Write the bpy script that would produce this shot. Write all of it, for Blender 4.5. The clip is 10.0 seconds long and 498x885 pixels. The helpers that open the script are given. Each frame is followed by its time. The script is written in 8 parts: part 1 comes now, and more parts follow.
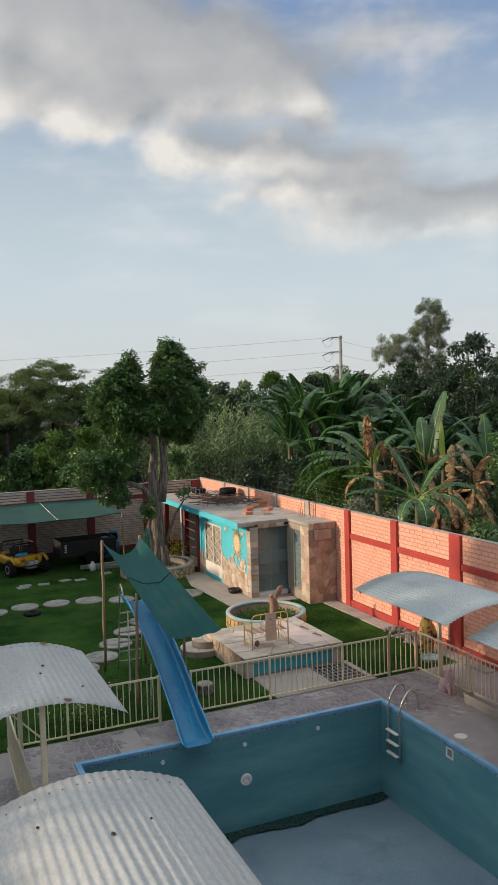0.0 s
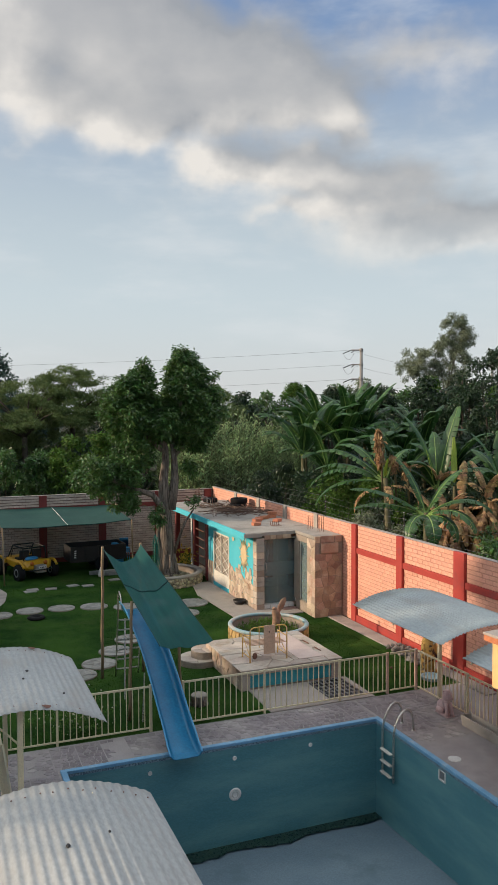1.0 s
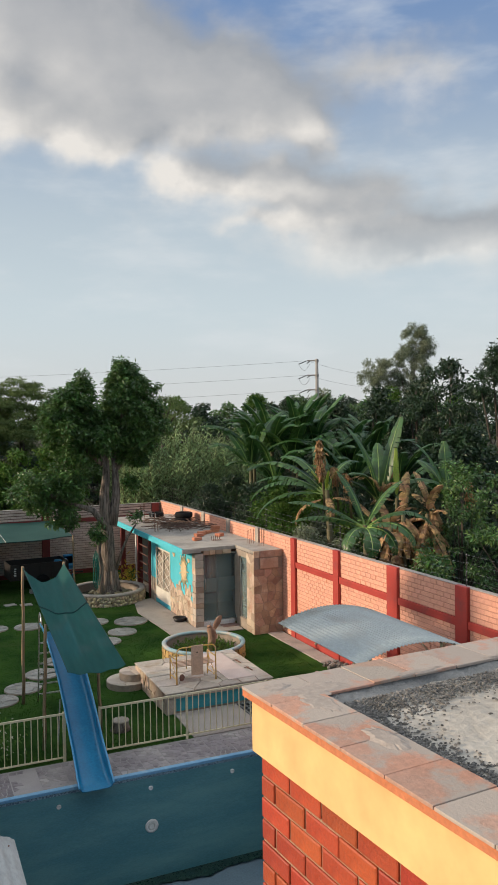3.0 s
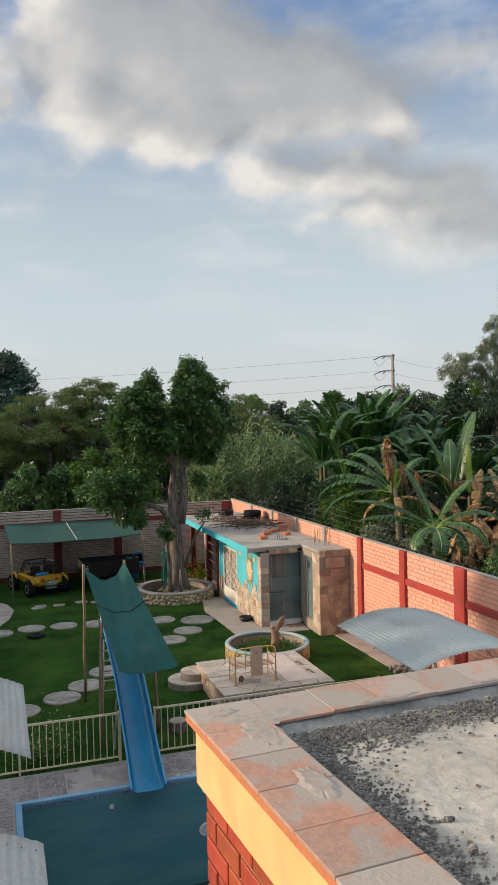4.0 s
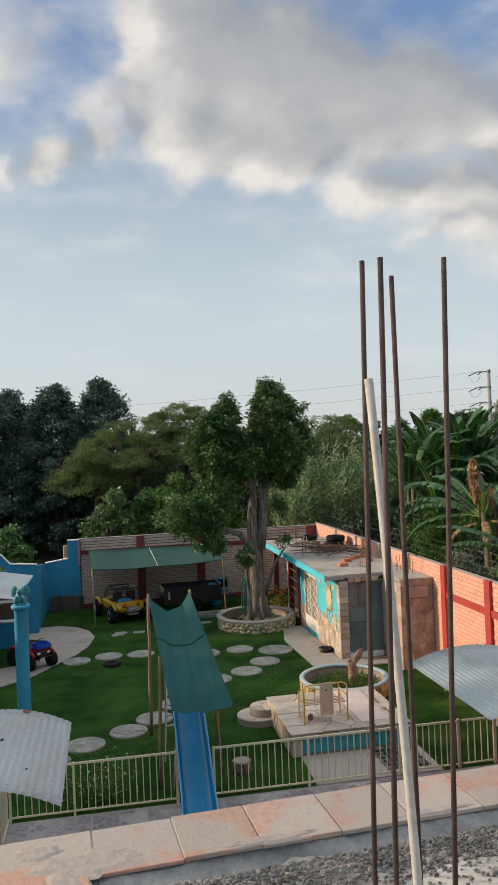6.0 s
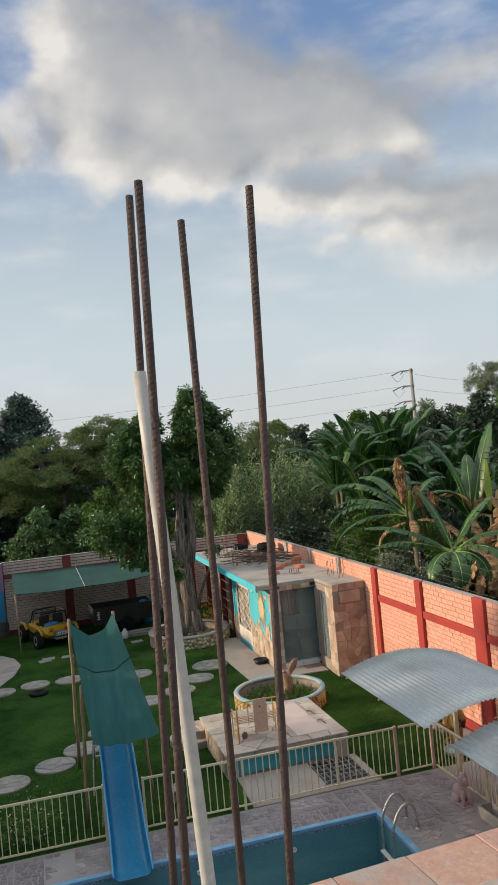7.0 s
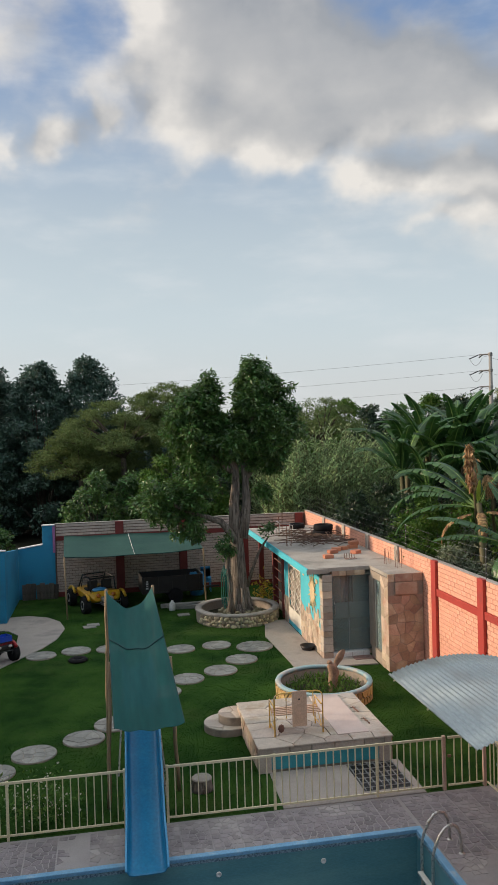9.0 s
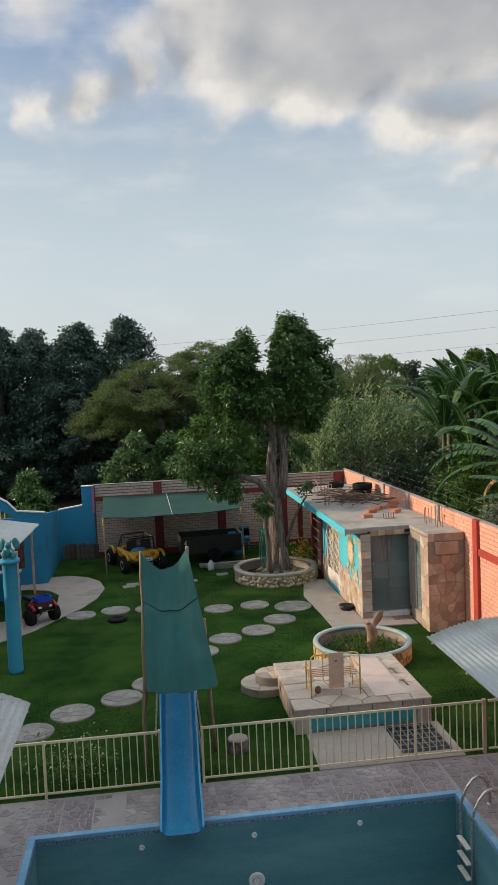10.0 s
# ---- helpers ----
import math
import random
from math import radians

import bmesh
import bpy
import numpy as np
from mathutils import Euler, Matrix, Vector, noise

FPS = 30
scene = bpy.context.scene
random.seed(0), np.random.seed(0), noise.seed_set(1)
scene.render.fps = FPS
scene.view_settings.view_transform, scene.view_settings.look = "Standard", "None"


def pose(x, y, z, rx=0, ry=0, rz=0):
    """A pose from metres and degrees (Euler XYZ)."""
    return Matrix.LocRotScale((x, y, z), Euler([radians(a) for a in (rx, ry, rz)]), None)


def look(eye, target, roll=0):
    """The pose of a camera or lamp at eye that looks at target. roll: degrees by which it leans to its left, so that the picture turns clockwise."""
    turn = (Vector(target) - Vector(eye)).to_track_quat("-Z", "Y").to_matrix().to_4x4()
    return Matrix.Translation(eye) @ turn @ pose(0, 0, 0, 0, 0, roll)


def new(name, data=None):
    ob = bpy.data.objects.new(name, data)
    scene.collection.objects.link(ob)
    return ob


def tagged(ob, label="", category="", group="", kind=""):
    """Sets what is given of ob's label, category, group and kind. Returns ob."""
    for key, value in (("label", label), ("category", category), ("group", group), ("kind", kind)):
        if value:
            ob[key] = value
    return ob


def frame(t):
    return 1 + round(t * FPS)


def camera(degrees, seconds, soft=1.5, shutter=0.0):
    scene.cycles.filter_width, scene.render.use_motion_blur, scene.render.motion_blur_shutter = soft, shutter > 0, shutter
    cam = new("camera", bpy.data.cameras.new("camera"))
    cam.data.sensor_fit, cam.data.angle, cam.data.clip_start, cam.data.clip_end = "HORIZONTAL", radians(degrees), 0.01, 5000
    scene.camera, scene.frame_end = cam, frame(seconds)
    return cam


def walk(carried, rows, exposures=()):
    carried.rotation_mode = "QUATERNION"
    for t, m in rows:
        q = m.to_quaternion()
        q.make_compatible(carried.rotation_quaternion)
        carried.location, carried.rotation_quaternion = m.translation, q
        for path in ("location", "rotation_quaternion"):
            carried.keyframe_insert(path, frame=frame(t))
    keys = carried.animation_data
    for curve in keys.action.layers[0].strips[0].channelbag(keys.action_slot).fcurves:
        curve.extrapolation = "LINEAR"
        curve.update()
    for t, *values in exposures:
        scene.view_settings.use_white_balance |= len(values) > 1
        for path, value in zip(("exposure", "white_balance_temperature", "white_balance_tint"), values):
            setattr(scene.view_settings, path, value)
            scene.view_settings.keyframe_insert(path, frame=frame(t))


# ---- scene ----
cam = camera(35.3, 10.0, soft=0.7)
PATH = [
    (0, (-0.156, -0.53, 6.887), (0.647, 1.298, 6.78), -1.7),
    (0.5, (0.151, -0.592, 6.873), (0.919, 1.254, 6.804), -1.3),
    (1, (0.414, -0.626, 6.861), (1.158, 1.229, 6.782), -0.2),
    (1.5, (0.729, -0.571, 6.882), (1.503, 1.272, 6.815), -0.5),
    (2, (1.048, -0.594, 6.870), (1.872, 1.226, 6.776), -0.7),
    (3.3, (1.888, -0.51, 6.894), (2.684, 1.325, 6.852), -0.5),
    (3.5, (2.02, -0.504, 6.896), (2.765, 1.351, 6.844), -0.5),
    (4, (2.378, -0.375, 6.859), (2.993, 1.528, 6.806), -1.3),
    (4.5, (2.716, -0.273, 6.876), (3.251, 1.654, 6.844), -1.1),
    (5, (2.985, -0.209, 6.896), (3.389, 1.75, 6.884), -1.2),
    (5.5, (3.24, 0.028, 6.913), (3.627, 1.99, 6.926), -1.7),
    (5.7, (3.321, 0.091, 6.903), (3.699, 2.055, 6.915), -1.9),
    (6.8, (3.804, 0.557, 6.896), (4.191, 2.519, 6.893), -4.3),
    (7, (3.891, 0.726, 6.911), (4.424, 2.653, 6.929), -5.3),
    (7.2, (3.961, 0.86, 6.928), (4.607, 2.753, 6.957), -5.6),
    (7.4, (4.026, 0.97, 6.921), (4.726, 2.843, 6.96), -5.0),
    (7.5, (4.064, 1.033, 6.918), (4.774, 2.902, 6.957), -4.7),
    (8, (4.263, 1.252, 6.9), (4.932, 3.137, 6.94), -2.2),
    (8.5, (4.364, 1.588, 6.884), (4.957, 3.498, 6.906), -1.7),
    (9, (4.466, 1.856, 6.849), (4.824, 3.823, 6.815), -1.6),
    (9.5, (4.582, 1.999, 6.835), (4.797, 3.986, 6.749), -1.9),
    (10, (4.698, 2.22, 6.829), (4.947, 4.2, 6.694), -2.4),
]
walk(cam, [(t, look(e, g, r)) for t, e, g, r in PATH])

# ---- light ----
SUN_EL, SUN_AZ = radians(15.0), radians(-74.0)   # azimuth from +y towards +x
sun_way = Vector((math.sin(SUN_AZ) * math.cos(SUN_EL), math.cos(SUN_AZ) * math.cos(SUN_EL), math.sin(SUN_EL)))
sun = new("sun", bpy.data.lights.new("sun", "SUN"))
sun.data.energy, sun.data.angle, sun.data.color = 4.2, radians(1.6), (1.0, 0.78, 0.56)
sun.matrix_world = look(sun_way * 100, (0, 0, 0))

world = bpy.data.worlds.new("world")
scene.world = world
world.use_nodes = True
SKY_GAIN = 0.075


def build_world():
    nt = world.node_tree
    nt.nodes.clear()

    # cloud density over azimuth and elevation in degrees, as a group that is asked twice
    g = bpy.data.node_groups.new("cloud_cover", "ShaderNodeTree")
    g.interface.new_socket("place", in_out="INPUT", socket_type="NodeSocketVector")
    g.interface.new_socket("cover", in_out="OUTPUT", socket_type="NodeSocketFloat")
    g.interface.new_socket("depth", in_out="OUTPUT", socket_type="NodeSocketFloat")
    g.interface.new_socket("mass", in_out="OUTPUT", socket_type="NodeSocketFloat")
    gi, go = g.nodes.new("NodeGroupInput"), g.nodes.new("NodeGroupOutput")

    def node(tree, kind):
        return tree.nodes.new(kind)

    def smooth(tree, lo, hi, value):
        n = tree.nodes.new("ShaderNodeMapRange")
        n.interpolation_type = "SMOOTHSTEP"
        n.inputs["From Min"].default_value, n.inputs["From Max"].default_value = lo, hi
        tree.links.new(value, n.inputs["Value"])
        return n.outputs[0]

    def m(tree, op, a, b=None, c=None, clamp=False):
        n = node(tree, "ShaderNodeMath")
        n.operation, n.use_clamp = op, clamp
        for i, v in enumerate((a, b, c)):
            if v is None:
                continue
            if isinstance(v, (int, float)):
                n.inputs[i].default_value = v
            else:
                tree.links.new(v, n.inputs[i])
        return n.outputs[0]

    def vm(tree, op, a, b, out=0):
        n = node(tree, "ShaderNodeVectorMath")
        n.operation = op
        for i, v in enumerate((a, b)):
            if isinstance(v, tuple):
                n.inputs[i].default_value = v
            else:
                tree.links.new(v, n.inputs[i])
        return n.outputs[out]

    warp = node(g, "ShaderNodeTexNoise")
    warp.inputs["Scale"].default_value, warp.inputs["Detail"].default_value = 0.20, 4
    g.links.new(gi.outputs[0], warp.inputs["Vector"])
    off = vm(g, "MULTIPLY", vm(g, "SUBTRACT", warp.outputs["Color"], (0.5, 0.5, 0.5)), (7.0, 4.5, 0))
    p = vm(g, "ADD", gi.outputs[0], off)
    total = None
    for az, el, rx, ry, w in CLOUDS:
        d = vm(g, "MULTIPLY", vm(g, "SUBTRACT", p, (az, el, 0)), (1 / rx, 1 / ry, 0))
        q = vm(g, "DOT_PRODUCT", d, d, 1)
        b = m(g, "MULTIPLY", m(g, "POWER", 2.718, m(g, "MULTIPLY", q, -1.0)), w)
        total = b if total is None else m(g, "ADD", total, b)
    fine = node(g, "ShaderNodeTexNoise")
    fine.inputs["Scale"].default_value, fine.inputs["Detail"].default_value, fine.inputs["Roughness"].default_value = 0.27, 7, 0.52
    g.links.new(vm(g, "MULTIPLY", gi.outputs[0], (0.75, 1.2, 1)), fine.inputs["Vector"])
    dens = m(g, "ADD", total, m(g, "MULTIPLY", m(g, "SUBTRACT", fine.outputs[0], 0.5), 1.05))
    thick = m(g, "ADD", total, m(g, "MULTIPLY", m(g, "SUBTRACT", fine.outputs[0], 0.5), 0.95))
    mass = m(g, "SUBTRACT", 1.0, m(g, "POWER", 2.718, m(g, "MULTIPLY", m(g, "MAXIMUM", thick, 0.0), -1.5)))
    g.links.new(mass, go.inputs[2])
    g.links.new(smooth(g, 0.05, 0.95, dens), go.inputs[0])
    g.links.new(dens, go.inputs[1])

    tc = node(nt, "ShaderNodeTexCoord")
    sep = node(nt, "ShaderNodeSeparateXYZ")
    nt.links.new(vm(nt, "NORMALIZE", tc.outputs["Generated"], (0, 0, 0)), sep.inputs[0])
    az = m(nt, "MULTIPLY", m(nt, "ARCTAN2", sep.outputs[0], sep.outputs[1]), 180 / math.pi)
    el = m(nt, "MULTIPLY", m(nt, "ARCSINE", sep.outputs[2]), 180 / math.pi)
    comb = node(nt, "ShaderNodeCombineXYZ")
    nt.links.new(az, comb.inputs[0])
    nt.links.new(el, comb.inputs[1])
    here, sunward = node(nt, "ShaderNodeGroup"), node(nt, "ShaderNodeGroup")
    here.node_tree = sunward.node_tree = g
    nt.links.new(comb.outputs[0], here.inputs[0])
    nt.links.new(vm(nt, "ADD", comb.outputs[0], (-2.6, -0.9, 0)), sunward.inputs[0])

    sky = node(nt, "ShaderNodeTexSky")
    sky.sky_type, sky.sun_disc, sky.sun_elevation, sky.sun_rotation = "NISHITA", False, SUN_EL, SUN_AZ
    sky.air_density, sky.dust_density, sky.ozone_density = 1.0, 1.2, 2.0
    base = node(nt, "ShaderNodeVectorMath")
    base.operation = "SCALE"
    base.inputs["Scale"].default_value = SKY_GAIN
    nt.links.new(sky.outputs[0], base.inputs[0])

    def mix(fac, a, b):
        n = node(nt, "ShaderNodeMix")
        n.data_type, n.clamp_factor = "RGBA", True
        if isinstance(fac, float):
            n.inputs[0].default_value = fac
        else:
            nt.links.new(fac, n.inputs[0])
        for s, v in ((n.inputs[6], a), (n.inputs[7], b)):
            if isinstance(v, tuple):
                s.default_value = (*v, 1)
            else:
                nt.links.new(v, s)
        return n.outputs[2]

    # blue higher up, milky haze low down; unseen bright zenith added to light the ground
    upper = smooth(nt, 12, 30, el)
    tint = mix(0.7, base.outputs[0], mix(upper, (0.52, 0.62, 0.72), (0.19, 0.33, 0.62)))
    haze = m(nt, "POWER", 2.718, m(nt, "MULTIPLY", m(nt, "POWER", m(nt, "MULTIPLY", m(nt, "MAXIMUM", el, 0.0), 1 / 15.0), 2.0), -1.0))
    milky = mix(smooth(nt, 0, 9, el), (0.63, 0.645, 0.64), (0.635, 0.72, 0.75))
    wisp = node(nt, "ShaderNodeTexNoise")
    wisp.inputs["Scale"].default_value, wisp.inputs["Detail"].default_value, wisp.inputs["Roughness"].default_value = 0.12, 5, 0.55
    nt.links.new(vm(nt, "MULTIPLY", comb.outputs[0], (0.7, 2.2, 1)), wisp.inputs["Vector"])
    thin_veil = m(nt, "MULTIPLY", smooth(nt, 0.45, 0.75, wisp.outputs[0]), 0.45)
    clear = mix(thin_veil, mix(haze, tint, milky), (0.74, 0.77, 0.79))
    lit = m(nt, "MULTIPLY_ADD", m(nt, "SUBTRACT", here.outputs[2], sunward.outputs[2]), 1.7, 0.22)
    edge = m(nt, "SUBTRACT", 1.0, smooth(nt, 0.10, 0.90, here.outputs[1]))
    lit = m(nt, "MULTIPLY_ADD", edge, 0.50, lit, clamp=True)
    cloud = mix(lit, (0.37, 0.385, 0.405), (0.86, 0.815, 0.755))
    fade = smooth(nt, 7, 15, el)
    cover = m(nt, "MULTIPLY", m(nt, "MULTIPLY", here.outputs[0], fade), 0.92)
    zenith_fill = smooth(nt, 33, 48, el)
    shown = mix(zenith_fill, mix(cover, clear, cloud), (0.97, 1.02, 1.055))
    toward = m(nt, "MAXIMUM", vm(nt, "DOT_PRODUCT", vm(nt, "NORMALIZE", tc.outputs["Generated"], (0, 0, 0)), tuple(sun_way), 1), 0.0)
    glow = node(nt, "ShaderNodeVectorMath")
    glow.operation = "SCALE"
    glow.inputs[0].default_value = (1.25, 1.06, 0.86)
    nt.links.new(m(nt, "POWER", toward, 5.0), glow.inputs["Scale"])
    shown = vm(nt, "ADD", shown, glow.outputs[0])
    bg = node(nt, "ShaderNodeBackground")
    nt.links.new(shown, bg.inputs[0])
    bg.inputs[1].default_value = 1.0
    out = node(nt, "ShaderNodeOutputWorld")
    nt.links.new(bg.outputs[0], out.inputs[0])


# clouds: azimuth, elevation, half-widths in degrees, weight
CLOUDS = [
    (33.0, 12.2, 7.0, 1.8, 0.75), (40.0, 12.8, 7.0, 2.0, 0.9), (3.0, 9.5, 6.0, 1.2, 0.2),
    (9.6, 27.0, 6.3, 4.6, 1), (5.5, 25.1, 2.9, 5.1, 0.85), (14.6, 24.4, 6.7, 3.8, 1), (22.2, 23.2, 5.5, 3.2, 0.9),
    (26.3, 20.9, 4.6, 2.3, 0.7), (10.4, 20.3, 7.2, 1.7, 0.6), (17.1, 20.1, 6.3, 1.5, 0.55), (18.8, 17.3, 2.9, 1.1, 0.7),
    (24.2, 16.6, 5.9, 1.4, 0.8), (30.7, 15.5, 5.9, 1.9, 0.8), (24.6, 14.1, 3.8, 0.7, 0.55), (32.6, 12.2, 2.9, 0.9, 0.55),
    (0.8, 23.0, 1.9, 2.5, 0.32), (-5.8, 26.5, 5.1, 4.0, 0.6), (-3.0, 19.9, 1.7, 1.4, 0.95), (-6.5, 19.4, 1.2, 1.6, 0.8), (0.2, 21.0, 1.0, 1.6, 0.7), (34.5, 23.8, 6.5, 2.4, 0.62),
    (28.7, 19.8, 1.5, 1.3, 0.9), (2.6, 15.4, 2.5, 1.1, 0.25), (18.0, 33.5, 16.8, 3.8, 0.3)]
build_world()

# ---- materials ----
MATS = {}


def surf(name, a, b, scale=4.0, rough=0.8, bump=0.15, fine=40.0, metal=0.0, vary=0.0, piece=0.0, stretch=(1, 1, 1), stain=None,
         stain_scale=0.7, stain_cut=(0.52, 0.68), see=0.0, thin=0.0, spec=0.5, contrast=(0.3, 0.7)):
    """A procedural surface: two tones in a coarse noise, fine grain, optional stains, variation by island or by piece."""
    mt = bpy.data.materials.new(name)
    mt.use_nodes = True
    nt = mt.node_tree
    bs = nt.nodes["Principled BSDF"]
    L = nt.links.new
    tc = nt.nodes.new("ShaderNodeTexCoord")
    mp = nt.nodes.new("ShaderNodeMapping")
    mp.inputs["Scale"].default_value = stretch
    L(tc.outputs["Object"], mp.inputs[0])

    def noise_tex(s, detail):
        n = nt.nodes.new("ShaderNodeTexNoise")
        n.inputs["Scale"].default_value, n.inputs["Detail"].default_value, n.inputs["Roughness"].default_value = s, detail, 0.6
        L(mp.outputs[0], n.inputs["Vector"])
        return n.outputs[0]

    def mixc(f, x, y, blend="MIX"):
        n = nt.nodes.new("ShaderNodeMix")
        n.data_type, n.blend_type = "RGBA", blend
        for s, v in ((n.inputs[0], f), (n.inputs[6], x), (n.inputs[7], y)):
            if isinstance(v, tuple):
                s.default_value = (*v, 1)
            elif isinstance(v, float):
                s.default_value = v
            else:
                L(v, s)
        return n.outputs[2]

    def rng(v, lo, hi, to_lo=0.0, to_hi=1.0):
        n = nt.nodes.new("ShaderNodeMapRange")
        n.inputs[1].default_value, n.inputs[2].default_value, n.inputs[3].default_value, n.inputs[4].default_value = lo, hi, to_lo, to_hi
        L(v, n.inputs[0])
        return n.outputs[0]

    coarse, grain = noise_tex(scale, 6), noise_tex(fine, 4)
    col = mixc(rng(coarse, *contrast), a, b)
    col = mixc(1.0, col, mixc(rng(grain, 0.3, 0.7), (0.82, 0.82, 0.82), (1.12, 1.12, 1.12)), "MULTIPLY")
    if stain:
        col = mixc(rng(noise_tex(stain_scale, 7), *stain_cut), col, stain)
    if vary or piece:
        if vary:
            rnd = nt.nodes.new("ShaderNodeNewGeometry").outputs["Random Per Island"]
        else:
            rnd = nt.nodes.new("ShaderNodeObjectInfo").outputs["Random"]
        k = vary or piece
        hsv = nt.nodes.new("ShaderNodeHueSaturation")
        L(rng(rnd, 0, 1, 1 - k, 1 + k), hsv.inputs["Value"])
        wn = nt.nodes.new("ShaderNodeTexWhiteNoise")
        wn.noise_dimensions = "1D"
        L(rnd, wn.inputs["W"])
        L(rng(wn.outputs[0], 0, 1, 0.5 - 0.05 * k, 0.5 + 0.05 * k), hsv.inputs["Hue"])
        L(col, hsv.inputs["Color"])
        col = hsv.outputs[0]
    L(col, bs.inputs["Base Color"])
    L(rng(grain, 0.3, 0.7, max(rough - 0.08, 0.02), min(rough + 0.08, 1)), bs.inputs["Roughness"])
    bs.inputs["Metallic"].default_value = metal
    bs.inputs["Specular IOR Level"].default_value = spec
    if bump:
        bp = nt.nodes.new("ShaderNodeBump")
        bp.inputs["Strength"].default_value, bp.inputs["Distance"].default_value = bump, 0.02
        mixh = nt.nodes.new("ShaderNodeMath")
        mixh.operation = "MULTIPLY_ADD"
        L(coarse, mixh.inputs[0])
        mixh.inputs[1].default_value = 1.0
        L(grain, mixh.inputs[2])
        L(mixh.outputs[0], bp.inputs["Height"])
        L(bp.outputs[0], bs.inputs["Normal"])
    out = nt.nodes["Material Output"]
    last = bs.outputs[0]
    if thin:
        tr = nt.nodes.new("ShaderNodeBsdfTranslucent")
        L(col, tr.inputs[0])
        mx = nt.nodes.new("ShaderNodeMixShader")
        mx.inputs[0].default_value = thin
        L(last, mx.inputs[1])
        L(tr.outputs[0], mx.inputs[2])
        last = mx.outputs[0]
    if see:
        tr = nt.nodes.new("ShaderNodeBsdfTransparent")
        mx = nt.nodes.new("ShaderNodeMixShader")
        mx.inputs[0].default_value = see
        L(last, mx.inputs[1])
        L(tr.outputs[0], mx.inputs[2])
        last = mx.outputs[0]
    L(last, out.inputs[0])
    MATS[name] = mt
    return mt


grass_m = surf("grass_blades", (0.010, 0.040, 0.005), (0.040, 0.098, 0.014), 0.65, 0.8, 0, vary=0.25, thin=0.4, spec=0.1, contrast=(0.36, 0.64))
lawn_m = surf("lawn_soil", (0.010, 0.040, 0.005), (0.036, 0.088, 0.013), 0.65, 0.95, 0.15, 70, stain=(0.052, 0.080, 0.020), stain_scale=0.45, stain_cut=(0.54, 0.76), spec=0.1, contrast=(0.36, 0.64))
field_m = surf("field_ground", (0.028, 0.032, 0.018), (0.055, 0.05, 0.034), 0.25, 0.95, 0.3, 9, spec=0.1)
deck_m = surf("deck_mortar", (0.285, 0.262, 0.26), (0.38, 0.352, 0.345), 1.2, 0.85, 0.2, 50, stain=(0.23, 0.208, 0.21), stain_scale=0.5)
deck_stone_m = surf("deck_stone", (0.185, 0.162, 0.174), (0.285, 0.256, 0.264), 1.0, 0.8, 0.25, 45, piece=0.20, stain=(0.395, 0.365, 0.35), stain_scale=0.45, stain_cut=(0.45, 0.62))
deck_stone_joined_m = surf("deck_stone_joined", (0.185, 0.162, 0.174), (0.285, 0.256, 0.264), 1.0, 0.8, 0.25, 45, vary=0.20, stain=(0.395, 0.365, 0.35), stain_scale=0.45, stain_cut=(0.45, 0.62))
pool_wall_m = surf("pool_paint", (0.072, 0.220, 0.262), (0.108, 0.275, 0.305), 0.8, 0.5, 0.12, 30, stretch=(0.6, 0.6, 2.6), stain=(0.17, 0.345, 0.345), stain_scale=0.8, stain_cut=(0.45, 0.95))
pool_floor_m = surf("pool_floor_paint", (0.115, 0.18, 0.235), (0.165, 0.235, 0.285), 0.6, 0.8, 0.1, 30, stain=(0.09, 0.145, 0.175), stain_scale=0.8)
coping_m = surf("pool_coping_paint", (0.13, 0.32, 0.52), (0.20, 0.42, 0.62), 3, 0.55, 0.15, 40, stain=(0.42, 0.50, 0.54), stain_scale=3, stain_cut=(0.58, 0.72))
mosaic_m = surf("mosaic_tile", (0.05, 0.10, 0.16), (0.24, 0.35, 0.42), 26, 0.4, 0.1, 60, contrast=(0.40, 0.60))
algae_m = surf("algae_water", (0.010, 0.028, 0.026), (0.022, 0.055, 0.04), 2.5, 0.3, 0.05, 20)
pink_brick_m = surf("pink_brick", (0.63, 0.315, 0.220), (0.71, 0.375, 0.270), 1.1, 0.85, 0.25, 60, piece=0.06)
pink_brick_joined_m = surf("pink_brick_joined", (0.63, 0.315, 0.220), (0.71, 0.375, 0.270), 1.1, 0.85, 0.25, 60, vary=0.06)
joint_m = surf("brick_joint", (0.44, 0.20, 0.14), (0.52, 0.25, 0.18), 3, 0.9, 0.2)
cream_brick_m = surf("cream_brick", (0.50, 0.40, 0.34), (0.62, 0.51, 0.44), 1.2, 0.9, 0.25, 60, vary=0.12)
cream_joint_m = surf("cream_brick_joint", (0.16, 0.10, 0.085), (0.21, 0.14, 0.12), 3, 0.9, 0.2)
red_paint_m = surf("red_paint", (0.33, 0.030, 0.022), (0.40, 0.045, 0.034), 1.3, 0.6, 0.12, 40, stain=(0.26, 0.04, 0.035), stain_scale=2)
dark_red_m = surf("dark_red_paint", (0.15, 0.022, 0.02), (0.21, 0.035, 0.03), 1.3, 0.65, 0.12, 40)
concrete_m = surf("concrete", (0.30, 0.275, 0.24), (0.42, 0.385, 0.34), 1.4, 0.9, 0.3, 40, stain=(0.22, 0.20, 0.18), stain_scale=1.1)
path_m = surf("path_concrete", (0.29, 0.26, 0.235), (0.40, 0.36, 0.32), 0.9, 0.9, 0.25, 40, stain=(0.20, 0.18, 0.17), stain_scale=0.9)
